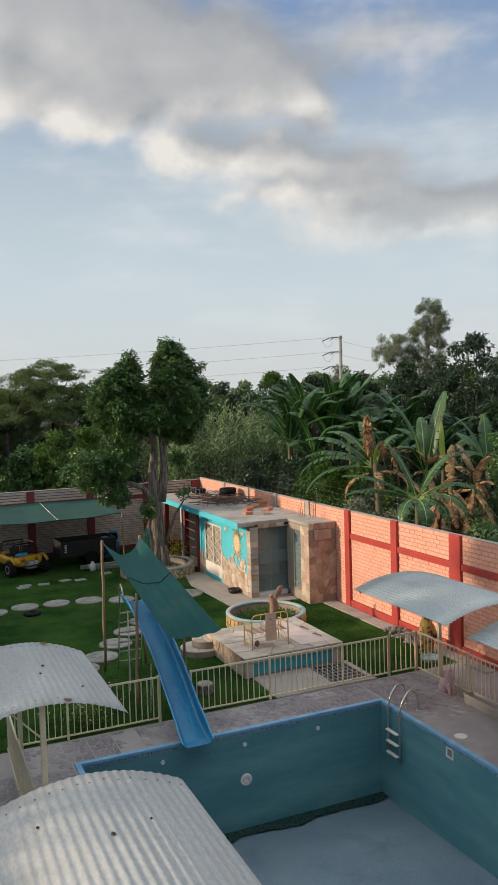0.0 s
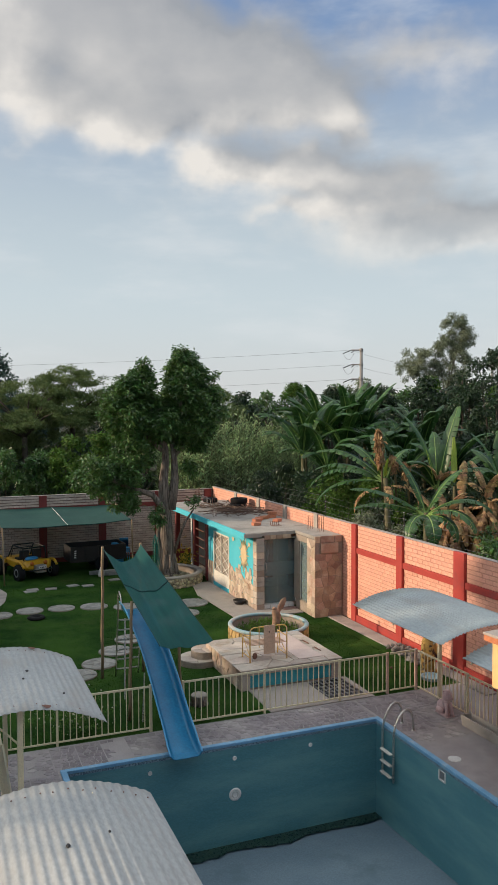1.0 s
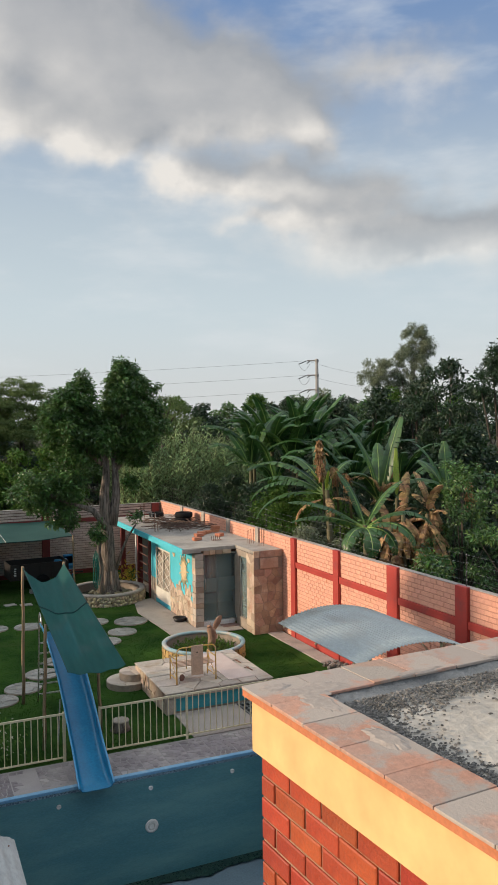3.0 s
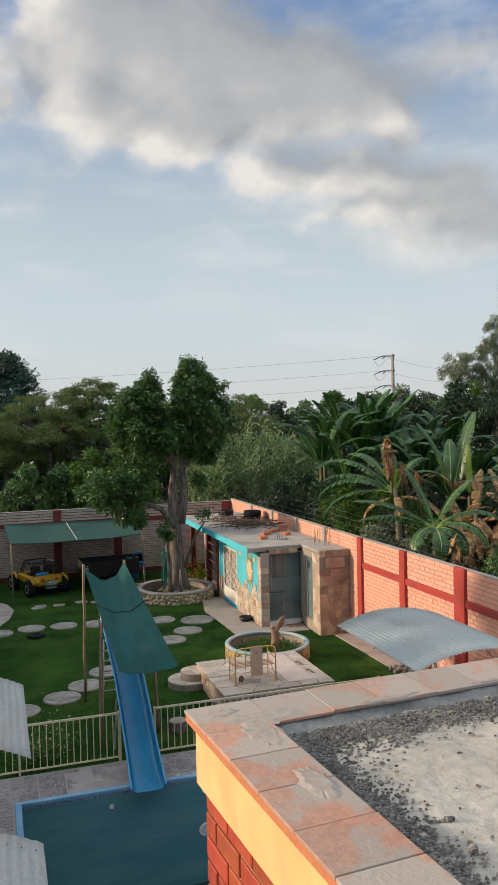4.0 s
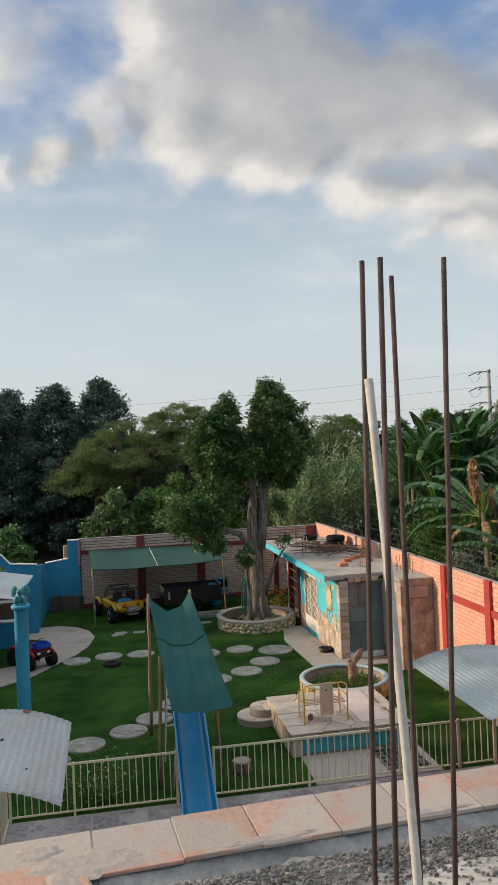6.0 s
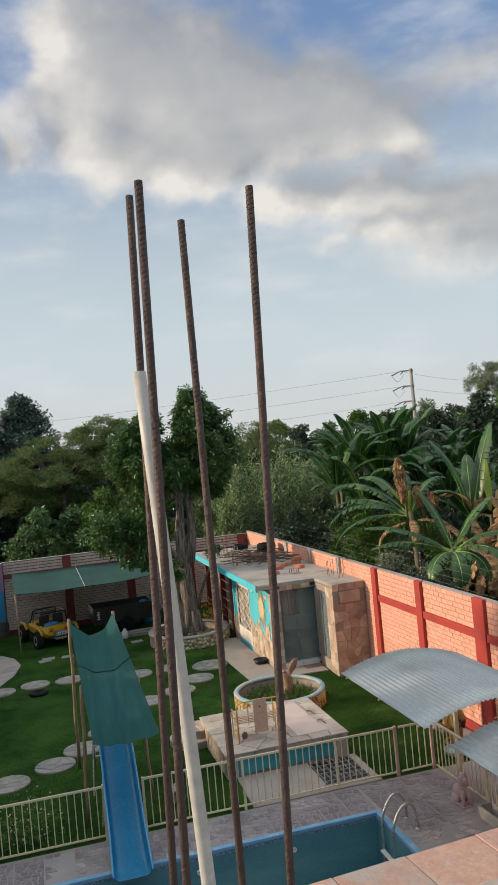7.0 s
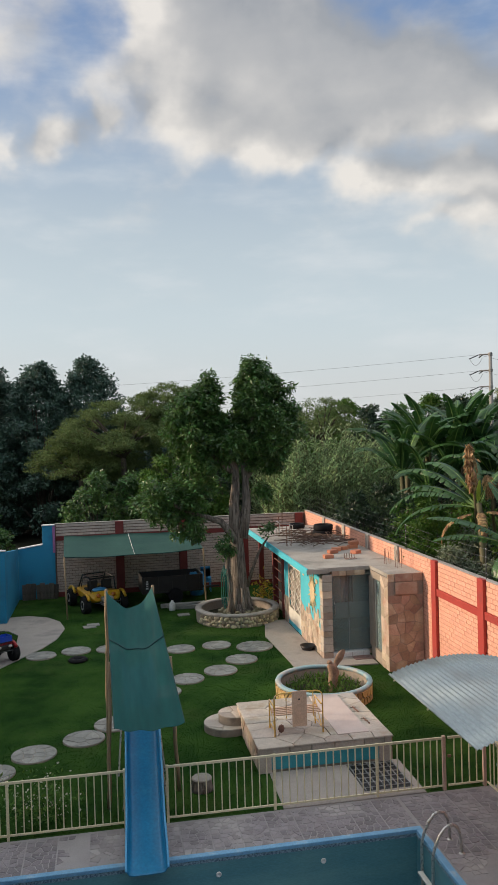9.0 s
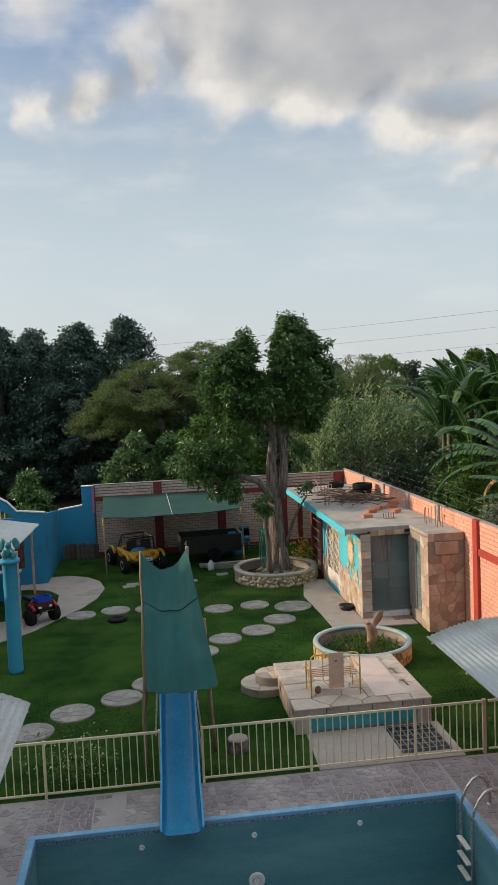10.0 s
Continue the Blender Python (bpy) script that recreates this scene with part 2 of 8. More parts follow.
slab_m = surf("fresh_mortar", (0.40, 0.365, 0.315), (0.50, 0.465, 0.405), 2.6, 0.95, 0.5, 22, stain=(0.30, 0.275, 0.24), stain_scale=5, stain_cut=(0.58, 0.78))
smear_m = surf("mortar_smear", (0.345, 0.292, 0.252), (0.385, 0.33, 0.285), 5, 0.95, 0.25, 30)
wet_mortar_m = surf("wet_mortar", (0.20, 0.20, 0.195), (0.31, 0.305, 0.29), 5, 0.85, 0.6, 40)
gravel_m = surf("gravel", (0.10, 0.096, 0.088), (0.22, 0.208, 0.19), 6, 0.95, 0.3, 60, vary=0.45)
coping_tile_m = surf("terracotta_coping", (0.47, 0.245, 0.17), (0.41, 0.275, 0.215), 1.6, 0.85, 0.25, 45, piece=0.10, stain=(0.37, 0.315, 0.27), stain_scale=3.4, stain_cut=(0.47, 0.54), contrast=(0.36, 0.60))
tile_edge_m = surf("terracotta_edge", (0.46, 0.15, 0.06), (0.54, 0.20, 0.09), 5, 0.8, 0.2, 50)
yellow_band_m = surf("yellow_paint", (0.73, 0.455, 0.19), (0.75, 0.475, 0.205), 0.5, 0.6, 0.0, 4)
red_brick_m = surf("red_brick", (0.30, 0.038, 0.011), (0.40, 0.066, 0.020), 4, 0.55, 0.25, 60, piece=0.15, stain=(0.42, 0.19, 0.12), stain_scale=7, stain_cut=(0.68, 0.82))
mortar_m = surf("mortar", (0.28, 0.175, 0.11), (0.37, 0.25, 0.165), 6, 0.95, 0.4, 60)
stone_m = surf("warm_stone", (0.37, 0.28, 0.21), (0.54, 0.44, 0.34), 2.2, 0.85, 0.35, 35, piece=0.28, stain=(0.36, 0.21, 0.14), stain_scale=2, stain_cut=(0.56, 0.7))
brown_stone_m = surf("brown_stone", (0.30, 0.195, 0.135), (0.50, 0.365, 0.255), 1.6, 0.85, 0.35, 35, piece=0.30, stain=(0.50, 0.42, 0.32), stain_scale=2.4, stain_cut=(0.52, 0.70))
pale_stone_m = surf("pale_stone", (0.34, 0.295, 0.25), (0.50, 0.44, 0.375), 1.8, 0.85, 0.3, 35, piece=0.26, stain=(0.33, 0.255, 0.19), stain_scale=2.2, stain_cut=(0.54, 0.72))
grey_stone_m = surf("grey_stone", (0.215, 0.215, 0.195), (0.32, 0.31, 0.28), 2.5, 0.9, 0.35, 30, piece=0.16, stain=(0.17, 0.165, 0.155), stain_scale=4)
cobble_m = surf("river_cobble", (0.25, 0.21, 0.12), (0.43, 0.375, 0.26), 4, 0.8, 0.2, 40, piece=0.5)
grout_m = surf("stone_grout", (0.26, 0.215, 0.17), (0.34, 0.285, 0.235), 4, 0.95, 0.3)
turquoise_m = surf("turquoise_paint", (0.05, 0.44, 0.55), (0.08, 0.50, 0.60), 1.2, 0.7, 0.1, 40, stain=(0.18, 0.46, 0.50), stain_scale=2.2, stain_cut=(0.6, 0.8))
teal_panel_m = surf("teal_panel", (0.03, 0.28, 0.34), (0.05, 0.34, 0.40), 2, 0.6, 0.1)
mural_relief_m = surf("mural_relief", (0.55, 0.40, 0.22), (0.66, 0.52, 0.32), 5, 0.8, 0.3)
blue_wall_m = surf("blue_wall_paint", (0.012, 0.205, 0.37), (0.020, 0.25, 0.43), 0.8, 0.7, 0.1, 30, stain=(0.02, 0.165, 0.29), stain_scale=0.9)
blue_col_m = surf("blue_column_paint", (0.035, 0.29, 0.46), (0.05, 0.35, 0.52), 1.2, 0.6, 0.08, 30)
white_trim_m = surf("white_trim", (0.62, 0.62, 0.60), (0.72, 0.72, 0.70), 3, 0.7, 0.1)
white_metal_m = surf("white_metal", (0.60, 0.57, 0.50), (0.70, 0.67, 0.60), 3, 0.5, 0.05)
cream_rail_m = surf("cream_rail_paint", (0.66, 0.58, 0.38), (0.75, 0.67, 0.46), 3, 0.5, 0.08, 50, stain=(0.42, 0.25, 0.14), stain_scale=9, stain_cut=(0.70, 0.8))
pink_rail_m = surf("pink_rail_paint", (0.52, 0.34, 0.27), (0.60, 0.42, 0.34), 3, 0.5, 0.08, 50)
zinc_white_m = surf("pale_roof_sheet", (0.33, 0.345, 0.345), (0.41, 0.425, 0.42), 1.1, 0.66, 0.04, 30, metal=0.0, spec=0.25, stretch=(1, 0.35, 1), stain=(0.34, 0.325, 0.30), stain_scale=1.6, stain_cut=(0.56, 0.74))
zinc_m = surf("grey_roof_sheet", (0.36, 0.405, 0.41), (0.42, 0.465, 0.46), 1.1, 0.42, 0.0, 30, metal=0.5, stretch=(1, 0.35, 1), stain=(0.33, 0.335, 0.32), stain_scale=1.4)
rust_m = surf("rust", (0.13, 0.06, 0.045), (0.22, 0.11, 0.075), 9, 0.85, 0.4, 70)
rebar_m = surf("rebar_steel", (0.055, 0.038, 0.034), (0.105, 0.068, 0.056), 14, 0.7, 0.4, 90, metal=0.35)
pvc_m = surf("pvc_pipe", (0.40, 0.385, 0.35), (0.48, 0.465, 0.43), 3, 0.5, 0.05)
chrome_m = surf("stainless_steel", (0.52, 0.50, 0.47), (0.62, 0.60, 0.57), 4, 0.3, 0.02, metal=0.9)
steel_m = surf("dull_steel", (0.30, 0.30, 0.30), (0.40, 0.40, 0.40), 6, 0.5, 0.05, metal=0.7)
slide_m = surf("slide_fibreglass", (0.005, 0.145, 0.300), (0.012, 0.205, 0.400), 1.2, 0.36, 0.04, 20, spec=0.45, stain=(0.06, 0.29, 0.44), stain_scale=1.3, stain_cut=(0.60, 0.9))
slide_rim_m = surf("slide_rim", (0.05, 0.28, 0.52), (0.10, 0.36, 0.60), 3, 0.4, 0.04)
net_m = surf("shade_net", (0.004, 0.064, 0.060), (0.010, 0.096, 0.088), 1.2, 0.7, 0.2, 60, see=0.06, thin=0.14, spec=0.25, stretch=(4, 0.5, 1))
tarp_m = surf("green_tarp", (0.014, 0.060, 0.050), (0.028, 0.090, 0.072), 0.9, 0.65, 0.2, 40, thin=0.08, spec=0.25)
net_dark_m = surf("net_hem", (0.006, 0.045, 0.045), (0.010, 0.06, 0.06), 2, 0.8, 0.1)
wood_m = surf("pole_wood", (0.22, 0.15, 0.085), (0.34, 0.25, 0.15), 3, 0.85, 0.3, 50, stretch=(3, 3, 0.5))
bark_m = surf("tree_bark", (0.070, 0.056, 0.045), (0.235, 0.195, 0.160), 6.0, 0.95, 1.0, 26, stretch=(2.6, 2.6, 0.35), stain=(0.34, 0.30, 0.26), stain_scale=7, stain_cut=(0.60, 0.72), contrast=(0.38, 0.60))
dark_bark_m = surf("dark_bark", (0.05, 0.04, 0.03), (0.09, 0.075, 0.06), 3, 0.95, 0.5, 20)
leaf_m = surf("broad_leaf", (0.044, 0.116, 0.024), (0.105, 0.198, 0.048), 0.9, 0.38, 0, vary=0.55, thin=0.20, spec=0.65)
# darkened further so that understory bushes carry the grove's shade
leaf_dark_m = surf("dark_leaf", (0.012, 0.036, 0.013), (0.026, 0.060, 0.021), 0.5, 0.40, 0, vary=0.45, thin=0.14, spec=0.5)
# paler and bluer: haze over the far trees is put into the colour
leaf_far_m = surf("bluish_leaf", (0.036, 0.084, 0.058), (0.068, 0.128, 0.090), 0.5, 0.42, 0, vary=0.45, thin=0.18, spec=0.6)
leaf_feather_m = surf("feathery_leaf", (0.100, 0.150, 0.050), (0.165, 0.220, 0.080), 0.4, 0.65, 0, vary=0.4, thin=0.32, spec=0.25)
leaf_bright_m = surf("bright_leaf", (0.060, 0.135, 0.020), (0.105, 0.19, 0.032), 0.6, 0.6, 0, vary=0.35, thin=0.28, spec=0.3)
# lightened to stand for the unmodelled haze before the gum tree
leaf_grey_m = surf("greyish_leaf", (0.16, 0.20, 0.125), (0.24, 0.275, 0.18), 0.4, 0.65, 0, vary=0.35, thin=0.3, spec=0.3)
cane_m = surf("cane_leaf", (0.20, 0.30, 0.130), (0.34, 0.44, 0.230), 0.5, 0.45, 0, vary=0.6, thin=0.35, spec=0.5)
banana_m = surf("banana_leaf", (0.020, 0.070, 0.017), (0.056, 0.130, 0.033), 1.2, 0.38, 0.1, 20, vary=0.25, thin=0.2, spec=0.5)
banana_new_m = surf("young_banana_leaf", (0.22, 0.32, 0.035), (0.30, 0.40, 0.06), 1.5, 0.5, 0.1, 20, thin=0.35)
dead_m = surf("dead_leaf", (0.17, 0.09, 0.038), (0.62, 0.40, 0.20), 3.0, 0.85, 0.5, 20, vary=0.45, thin=0.3)
midrib_m = surf("banana_midrib", (0.16, 0.26, 0.06), (0.24, 0.36, 0.10), 3, 0.5, 0)
stem_m = surf("banana_stem", (0.07, 0.075, 0.03), (0.13, 0.105, 0.05), 3, 0.7, 0.3, 20, stretch=(2, 2, 0.4))
twig_m = surf("dry_twig", (0.085, 0.05, 0.036), (0.15, 0.095, 0.068), 4, 0.95, 0.2, vary=0.4)
rubber_m = surf("black_rubber", (0.010, 0.010, 0.011), (0.018, 0.018, 0.019), 6, 0.85, 0.2, spec=0.15)
yellow_m = surf("yellow_body", (0.54, 0.29, 0.012), (0.62, 0.36, 0.025), 2, 0.35, 0.03)
black_m = surf("black_paint", (0.008, 0.008, 0.009), (0.016, 0.016, 0.017), 2, 0.5, 0.08)
redcar_m = surf("red_plastic", (0.28, 0.012, 0.016), (0.36, 0.02, 0.024), 3, 0.35, 0.03)
bluebox_m = surf("blue_plastic", (0.012, 0.06, 0.42), (0.02, 0.08, 0.5), 3, 0.4, 0.03)
lightblue_m = surf("light_blue_plastic", (0.03, 0.24, 0.50), (0.05, 0.29, 0.56), 3, 0.45, 0.05)
glow_grey_m = surf("lamp_lens", (0.55, 0.55, 0.52), (0.65, 0.65, 0.62), 6, 0.2, 0.02)
bench_m = surf("bench_yellow_paint", (0.66, 0.38, 0.06), (0.72, 0.45, 0.10), 6, 0.5, 0.1, 50, stain=(0.55, 0.42, 0.30), stain_scale=7, stain_cut=(0.5, 0.62))
peach_m = surf("peach_paint", (0.58, 0.38, 0.26), (0.66, 0.46, 0.33), 4, 0.7, 0.1)
pinkslab_m = surf("pinkish_cement", (0.50, 0.40, 0.36), (0.60, 0.50, 0.45), 1.8, 0.85, 0.12, 40)
statue_m = surf("pink_statue", (0.50, 0.33, 0.32), (0.60, 0.43, 0.41), 6, 0.8, 0.35, 40)
brownstatue_m = surf("carved_figure", (0.20, 0.115, 0.075), (0.36, 0.235, 0.16), 9, 0.9, 0.8, 40)
ochrestatue_m = surf("ochre_figure", (0.46, 0.27, 0.06), (0.56, 0.35, 0.10), 4, 0.8, 0.3, 40, stain=(0.08, 0.04, 0.025), stain_scale=5, stain_cut=(0.54, 0.6))
tealstatue_m = surf("teal_statue", (0.03, 0.20, 0.23), (0.06, 0.29, 0.31), 8, 0.55, 0.4, 40)
hollow_m = surf("hollow_brick", (0.42, 0.16, 0.085), (0.52, 0.23, 0.13), 4, 0.85, 0.3, 40, piece=0.15)
hose_m = surf("green_hose", (0.012, 0.13, 0.10), (0.02, 0.18, 0.14), 3, 0.45, 0.05)
mat_m = surf("door_mat", (0.16, 0.07, 0.06), (0.30, 0.22, 0.19), 16, 0.95, 0.4, 60)
dark_in_m = surf("dark_interior", (0.05, 0.047, 0.043), (0.08, 0.075, 0.07), 1, 0.9, 0.1)
room_in_m = surf("room_plaster", (0.50, 0.52, 0.50), (0.58, 0.60, 0.58), 1, 0.9, 0.1)
curtain_m = surf("brown_curtain", (0.20, 0.12, 0.075), (0.28, 0.18, 0.12), 2, 0.9, 0.2, stretch=(6, 6, 0.4))
pole_conc_m = surf("pole_concrete", (0.23, 0.22, 0.205), (0.30, 0.285, 0.265), 1, 0.85, 0.1)
tile_old_m = surf("weathered_roof_tile", (0.075, 0.066, 0.058), (0.155, 0.130, 0.108), 5, 0.95, 0.4, 40, piece=0.35)
wire_m = surf("grey_wire", (0.16, 0.16, 0.17), (0.22, 0.22, 0.23), 1, 0.6, 0)
flower_m = surf("pale_flower", (0.55, 0.50, 0.40), (0.65, 0.60, 0.50), 5, 0.8, 0, vary=0.2, thin=0.2)


def glass_mat():
    """Clear glass with a pale diffuse layer standing for its reflected light."""
    mt = bpy.data.materials.new("door_glass")
    mt.use_nodes = True
    nt = mt.node_tree
    bs = nt.nodes["Principled BSDF"]
    bs.inputs["Base Color"].default_value = (0.72, 0.84, 0.84, 1)
    bs.inputs["Roughness"].default_value = 0.03
    bs.inputs["Transmission Weight"].default_value = 1.0
    bs.inputs["IOR"].default_value = 1.45
    # grey-teal diffuse colour put in for the reflection on the panes
    reflect_layer = nt.nodes.new("ShaderNodeBsdfDiffuse")
    reflect_layer.inputs[0].default_value = (0.27, 0.36, 0.37, 1)
    mx = nt.nodes.new("ShaderNodeMixShader")
    mx.inputs[0].default_value = 0.27
    nt.links.new(bs.outputs[0], mx.inputs[1])
    nt.links.new(reflect_layer.outputs[0], mx.inputs[2])
    nt.links.new(mx.outputs[0], nt.nodes["Material Output"].inputs[0])
    return mt


glass_m = glass_mat()
frost_m = surf("frosted_film", (0.17, 0.235, 0.24), (0.20, 0.265, 0.27), 2, 0.3, 0.03, see=0.3)

# ---- geometry helpers ----
rand = random.Random(7)
rg = np.random.default_rng(11)


class Geo:
    """Vertices and faces of one part."""

    def __init__(self):
        self.v, self.f = [], []

    def add(self, verts, faces):
        n = len(self.v)
        self.v += [tuple(p) for p in verts]
        self.f += [tuple(i + n for i in f) for f in faces]
        return self

    def box(self, x0, x1, y0, y1, z0, z1):
        v = [(x, y, z) for z in (z0, z1) for x, y in ((x0, y0), (x1, y0), (x1, y1), (x0, y1))]
        return self.add(v, [(3, 2, 1, 0), (4, 5, 6, 7), (0, 1, 5, 4), (1, 2, 6, 5), (2, 3, 7, 6), (3, 0, 4, 7)])

    def prism(self, poly, z0, z1, inset=0.0):
        n = len(poly)
        cx, cy = sum(p[0] for p in poly) / n, sum(p[1] for p in poly) / n
        v = [(x, y, z0) for x, y in poly] + [(x + (cx - x) * inset, y + (cy - y) * inset, z1) for x, y in poly]
        return self.add(v, [tuple(range(n - 1, -1, -1)), tuple(range(n, 2 * n))] + [(i, (i + 1) % n, n + (i + 1) % n, n + i) for i in range(n)])

    def tube(self, pts, r, n=8, cap=True):
        """A round bar along pts; r is one radius or one for each point."""
        pts = [Vector(p) for p in pts]
        rs = [r] * len(pts) if isinstance(r, (int, float)) else list(r)
        up = Vector((0.13, 0.31, 0.94)).normalized()
        rings = []
        side = None
        for i, p in enumerate(pts):
            d = (pts[min(i + 1, len(pts) - 1)] - pts[max(i - 1, 0)]).normalized()
            if side is None:
                side = d.cross(up if abs(d.dot(up)) < 0.9 else Vector((1, 0, 0))).normalized()
            side = (side - d * side.dot(d)).normalized()
            w = d.cross(side)
            rings.append([p + (side * math.cos(a) + w * math.sin(a)) * rs[i] for a in [2 * math.pi * k / n for k in range(n)]])
        v = [p for ring in rings for p in ring]
        f = [(i * n + k, i * n + (k + 1) % n, (i + 1) * n + (k + 1) % n, (i + 1) * n + k) for i in range(len(pts) - 1) for k in range(n)]
        if cap:
            f += [tuple(range(n - 1, -1, -1)), tuple(range((len(pts) - 1) * n, len(pts) * n))]
        return self.add(v, f)

    def lathe(self, c, prof, n=24, x=1.0, y=1.0):
        """A turned form: prof holds (radius, height) from below to above."""
        v = [(c[0] + r * x * math.cos(2 * math.pi * k / n), c[1] + r * y * math.sin(2 * math.pi * k / n), c[2] + z) for r, z in prof for k in range(n)]
        f = [(i * n + k, i * n + (k + 1) % n, (i + 1) * n + (k + 1) % n, (i + 1) * n + k) for i in range(len(prof) - 1) for k in range(n)]
        f += [tuple(range(n - 1, -1, -1)), tuple(range((len(prof) - 1) * n, len(prof) * n))]
        return self.add(v, f)

    def ball(self, c, rx, ry=None, rz=None, n=10, m=None):
        ry, rz = ry or rx, rz or rx
        m4 = m or Matrix.Identity(3)
        k2 = max(4, n // 2)
        v = []
        for i in range(1, k2):
            a = math.pi * i / k2
            v += [m4 @ Vector((rx * math.sin(a) * math.cos(2 * math.pi * k / n), ry * math.sin(a) * math.sin(2 * math.pi * k / n), -rz * math.cos(a))) for k in range(n)]
        v += [m4 @ Vector((0, 0, -rz)), m4 @ Vector((0, 0, rz))]
        f = [(i * n + k, i * n + (k + 1) % n, (i + 1) * n + (k + 1) % n, (i + 1) * n + k) for i in range(k2 - 2) for k in range(n)]
        b, t = len(v) - 2, len(v) - 1
        f += [(b, (k + 1) % n, k) for k in range(n)] + [(t, (k2 - 2) * n + k, (k2 - 2) * n + (k + 1) % n) for k in range(n)]
        return self.add([Vector(c) + p for p in v], f)

    def sheet(self, grid):
        """A surface from rows of points."""
        w = len(grid[0])
        return self.add([p for row in grid for p in row], [(i * w + k, i * w + k + 1, (i + 1) * w + k + 1, (i + 1) * w + k) for i in range(len(grid) - 1) for k in range(w - 1)])

    def mesh(self, name):
        me = bpy.data.meshes.new(name)
        me.from_pydata(self.v, [], self.f)
        me.update()
        return me


def part(name, geo, material, parent=None, label="", smooth=False, bevel=0.0, thick=0.0):
    """Links a Geo as one mesh object, under a thing or a part if one is given."""
    me = geo.mesh(name) if isinstance(geo, Geo) else geo
    ob = new(name, me)
    if material and not me.materials:
        me.materials.append(material)
    if smooth:
        me.shade_smooth()
    if thick:
        s = ob.modifiers.new("thick", "SOLIDIFY")
        s.thickness, s.offset = thick, 0
    if bevel:
        b = ob.modifiers.new("edge", "BEVEL")
        b.width, b.segments, b.limit_method = bevel, 2, "ANGLE"
    if parent:
        ob.parent = parent
        ob.matrix_parent_inverse = parent.matrix_basis.inverted()
    if label:
        tagged(ob, label)
    return ob


def thing(name, at, label, category, group="", kind=""):
    ob = new(name)
    ob.empty_display_size = 0.1
    ob.matrix_basis = at if isinstance(at, Matrix) else Matrix.Translation(at)
    return tagged(ob, label, category, group, kind)


def structure(name, geo, material, label, bevel=0.0, category=""):
    return tagged(part(name, geo, material, bevel=bevel), label, category, "", "structure")


def stuff(name, geo, material, label, category="", parent=None):
    return tagged(part(name, geo, material, parent), label, category, "", "stuff")


def fast_mesh(name, verts, faces):
    me = bpy.data.meshes.new(name)
    me.from_pydata(verts.tolist(), [], faces.tolist())
    return me


def clip(poly, px, py, nx, ny):
    """Keeps the side of the line through (px, py) that lies against (nx, ny)."""
    out = []
    for i, a in enumerate(poly):
        b = poly[(i + 1) % len(poly)]
        da, db = (a[0] - px) * nx + (a[1] - py) * ny, (b[0] - px) * nx + (b[1] - py) * ny
        if da <= 0:
            out.append(a)
        if da * db < 0:
            t = da / (da - db)
            out.append((a[0] + (b[0] - a[0]) * t, a[1] + (b[1] - a[1]) * t))
    return out


def cells(pts, outline, gap):
    """Irregular stones that fill an outline, with joints of width gap."""
    res = []
    arr = np.array(pts)
    for i, p in enumerate(pts):
        d = np.hypot(arr[:, 0] - p[0], arr[:, 1] - p[1])
        poly = list(outline)
        for j in np.argsort(d)[1:16]:
            q, dist = pts[j], d[j]
            if dist < 1e-6:
                continue
            nx, ny = (q[0] - p[0]) / dist, (q[1] - p[1]) / dist
            poly = clip(poly, p[0] + nx * (dist / 2 - gap / 2), p[1] + ny * (dist / 2 - gap / 2), nx, ny)
            if len(poly) < 3:
                break
        if len(poly) >= 3:
            area = 0.5 * abs(sum(poly[k][0] * poly[(k + 1) % len(poly)][1] - poly[(k + 1) % len(poly)][0] * poly[k][1] for k in range(len(poly))))
            if area > gap * gap:
                res.append(poly)
    return res


def scatter(x0, x1, y0, y1, step, jitter=0.42, rnd=rand):
    nx, ny = max(1, round((x1 - x0) / step)), max(1, round((y1 - y0) / step))
    sx, sy = (x1 - x0) / nx, (y1 - y0) / ny
    return [(x0 + (i + 0.5 + rnd.uniform(-jitter, jitter) + (0.5 if j % 2 else 0) * 0.6) * sx, y0 + (j + 0.5 + rnd.uniform(-jitter, jitter)) * sy) for i in range(nx) for j in range(ny)]


def stone_piece(poly, place, depth, round_off=0.06):
    """One stone: an outline in the plane, raised by depth with eased edges. place maps (u, v, w) into the world."""
    n = len(poly)
    cx, cy = sum(p[0] for p in poly) / n, sum(p[1] for p in poly) / n
    g = Geo()
    rows = [(0.0, 0.0), (0.0, depth * 0.7), (round_off, depth)]
    v = [place(x + (cx - x) * k, y + (cy - y) * k, w) for k, w in rows for x, y in poly]
    f = [(i, (i + 1) % n, n + (i + 1) % n, n + i) for i in range(n)] + [(n + i, n + (i + 1) % n, 2 * n + (i + 1) % n, 2 * n + i) for i in range(n)]
    f.append(tuple(range(2 * n, 3 * n)))
    return g.add(v, f)


def lay_stones(polys, place, depth, material, parent, name="stone", limit=300, joined_material=None):
    rest = Geo()
    for k, poly in enumerate(polys):
        g = stone_piece(poly, place, depth * rand.uniform(0.75, 1.2))
        if k < limit:
            part(name, g, material, parent)
        else:
            rest.add(g.v, g.f)
    if rest.v:
        stuff(name + "_field", rest, joined_material or material, "", parent=parent)


def disc(cx, cy, r, n=28, y=1.0):
    return [(cx + r * math.cos(2 * math.pi * k / n), cy + r * y * math.sin(2 * math.pi * k / n)) for k in range(n)]


# ---- ground, lawn, deck and pool ----
POOL = (2.62, 9.40, 5.6, 14.24)
PZ = -2.05


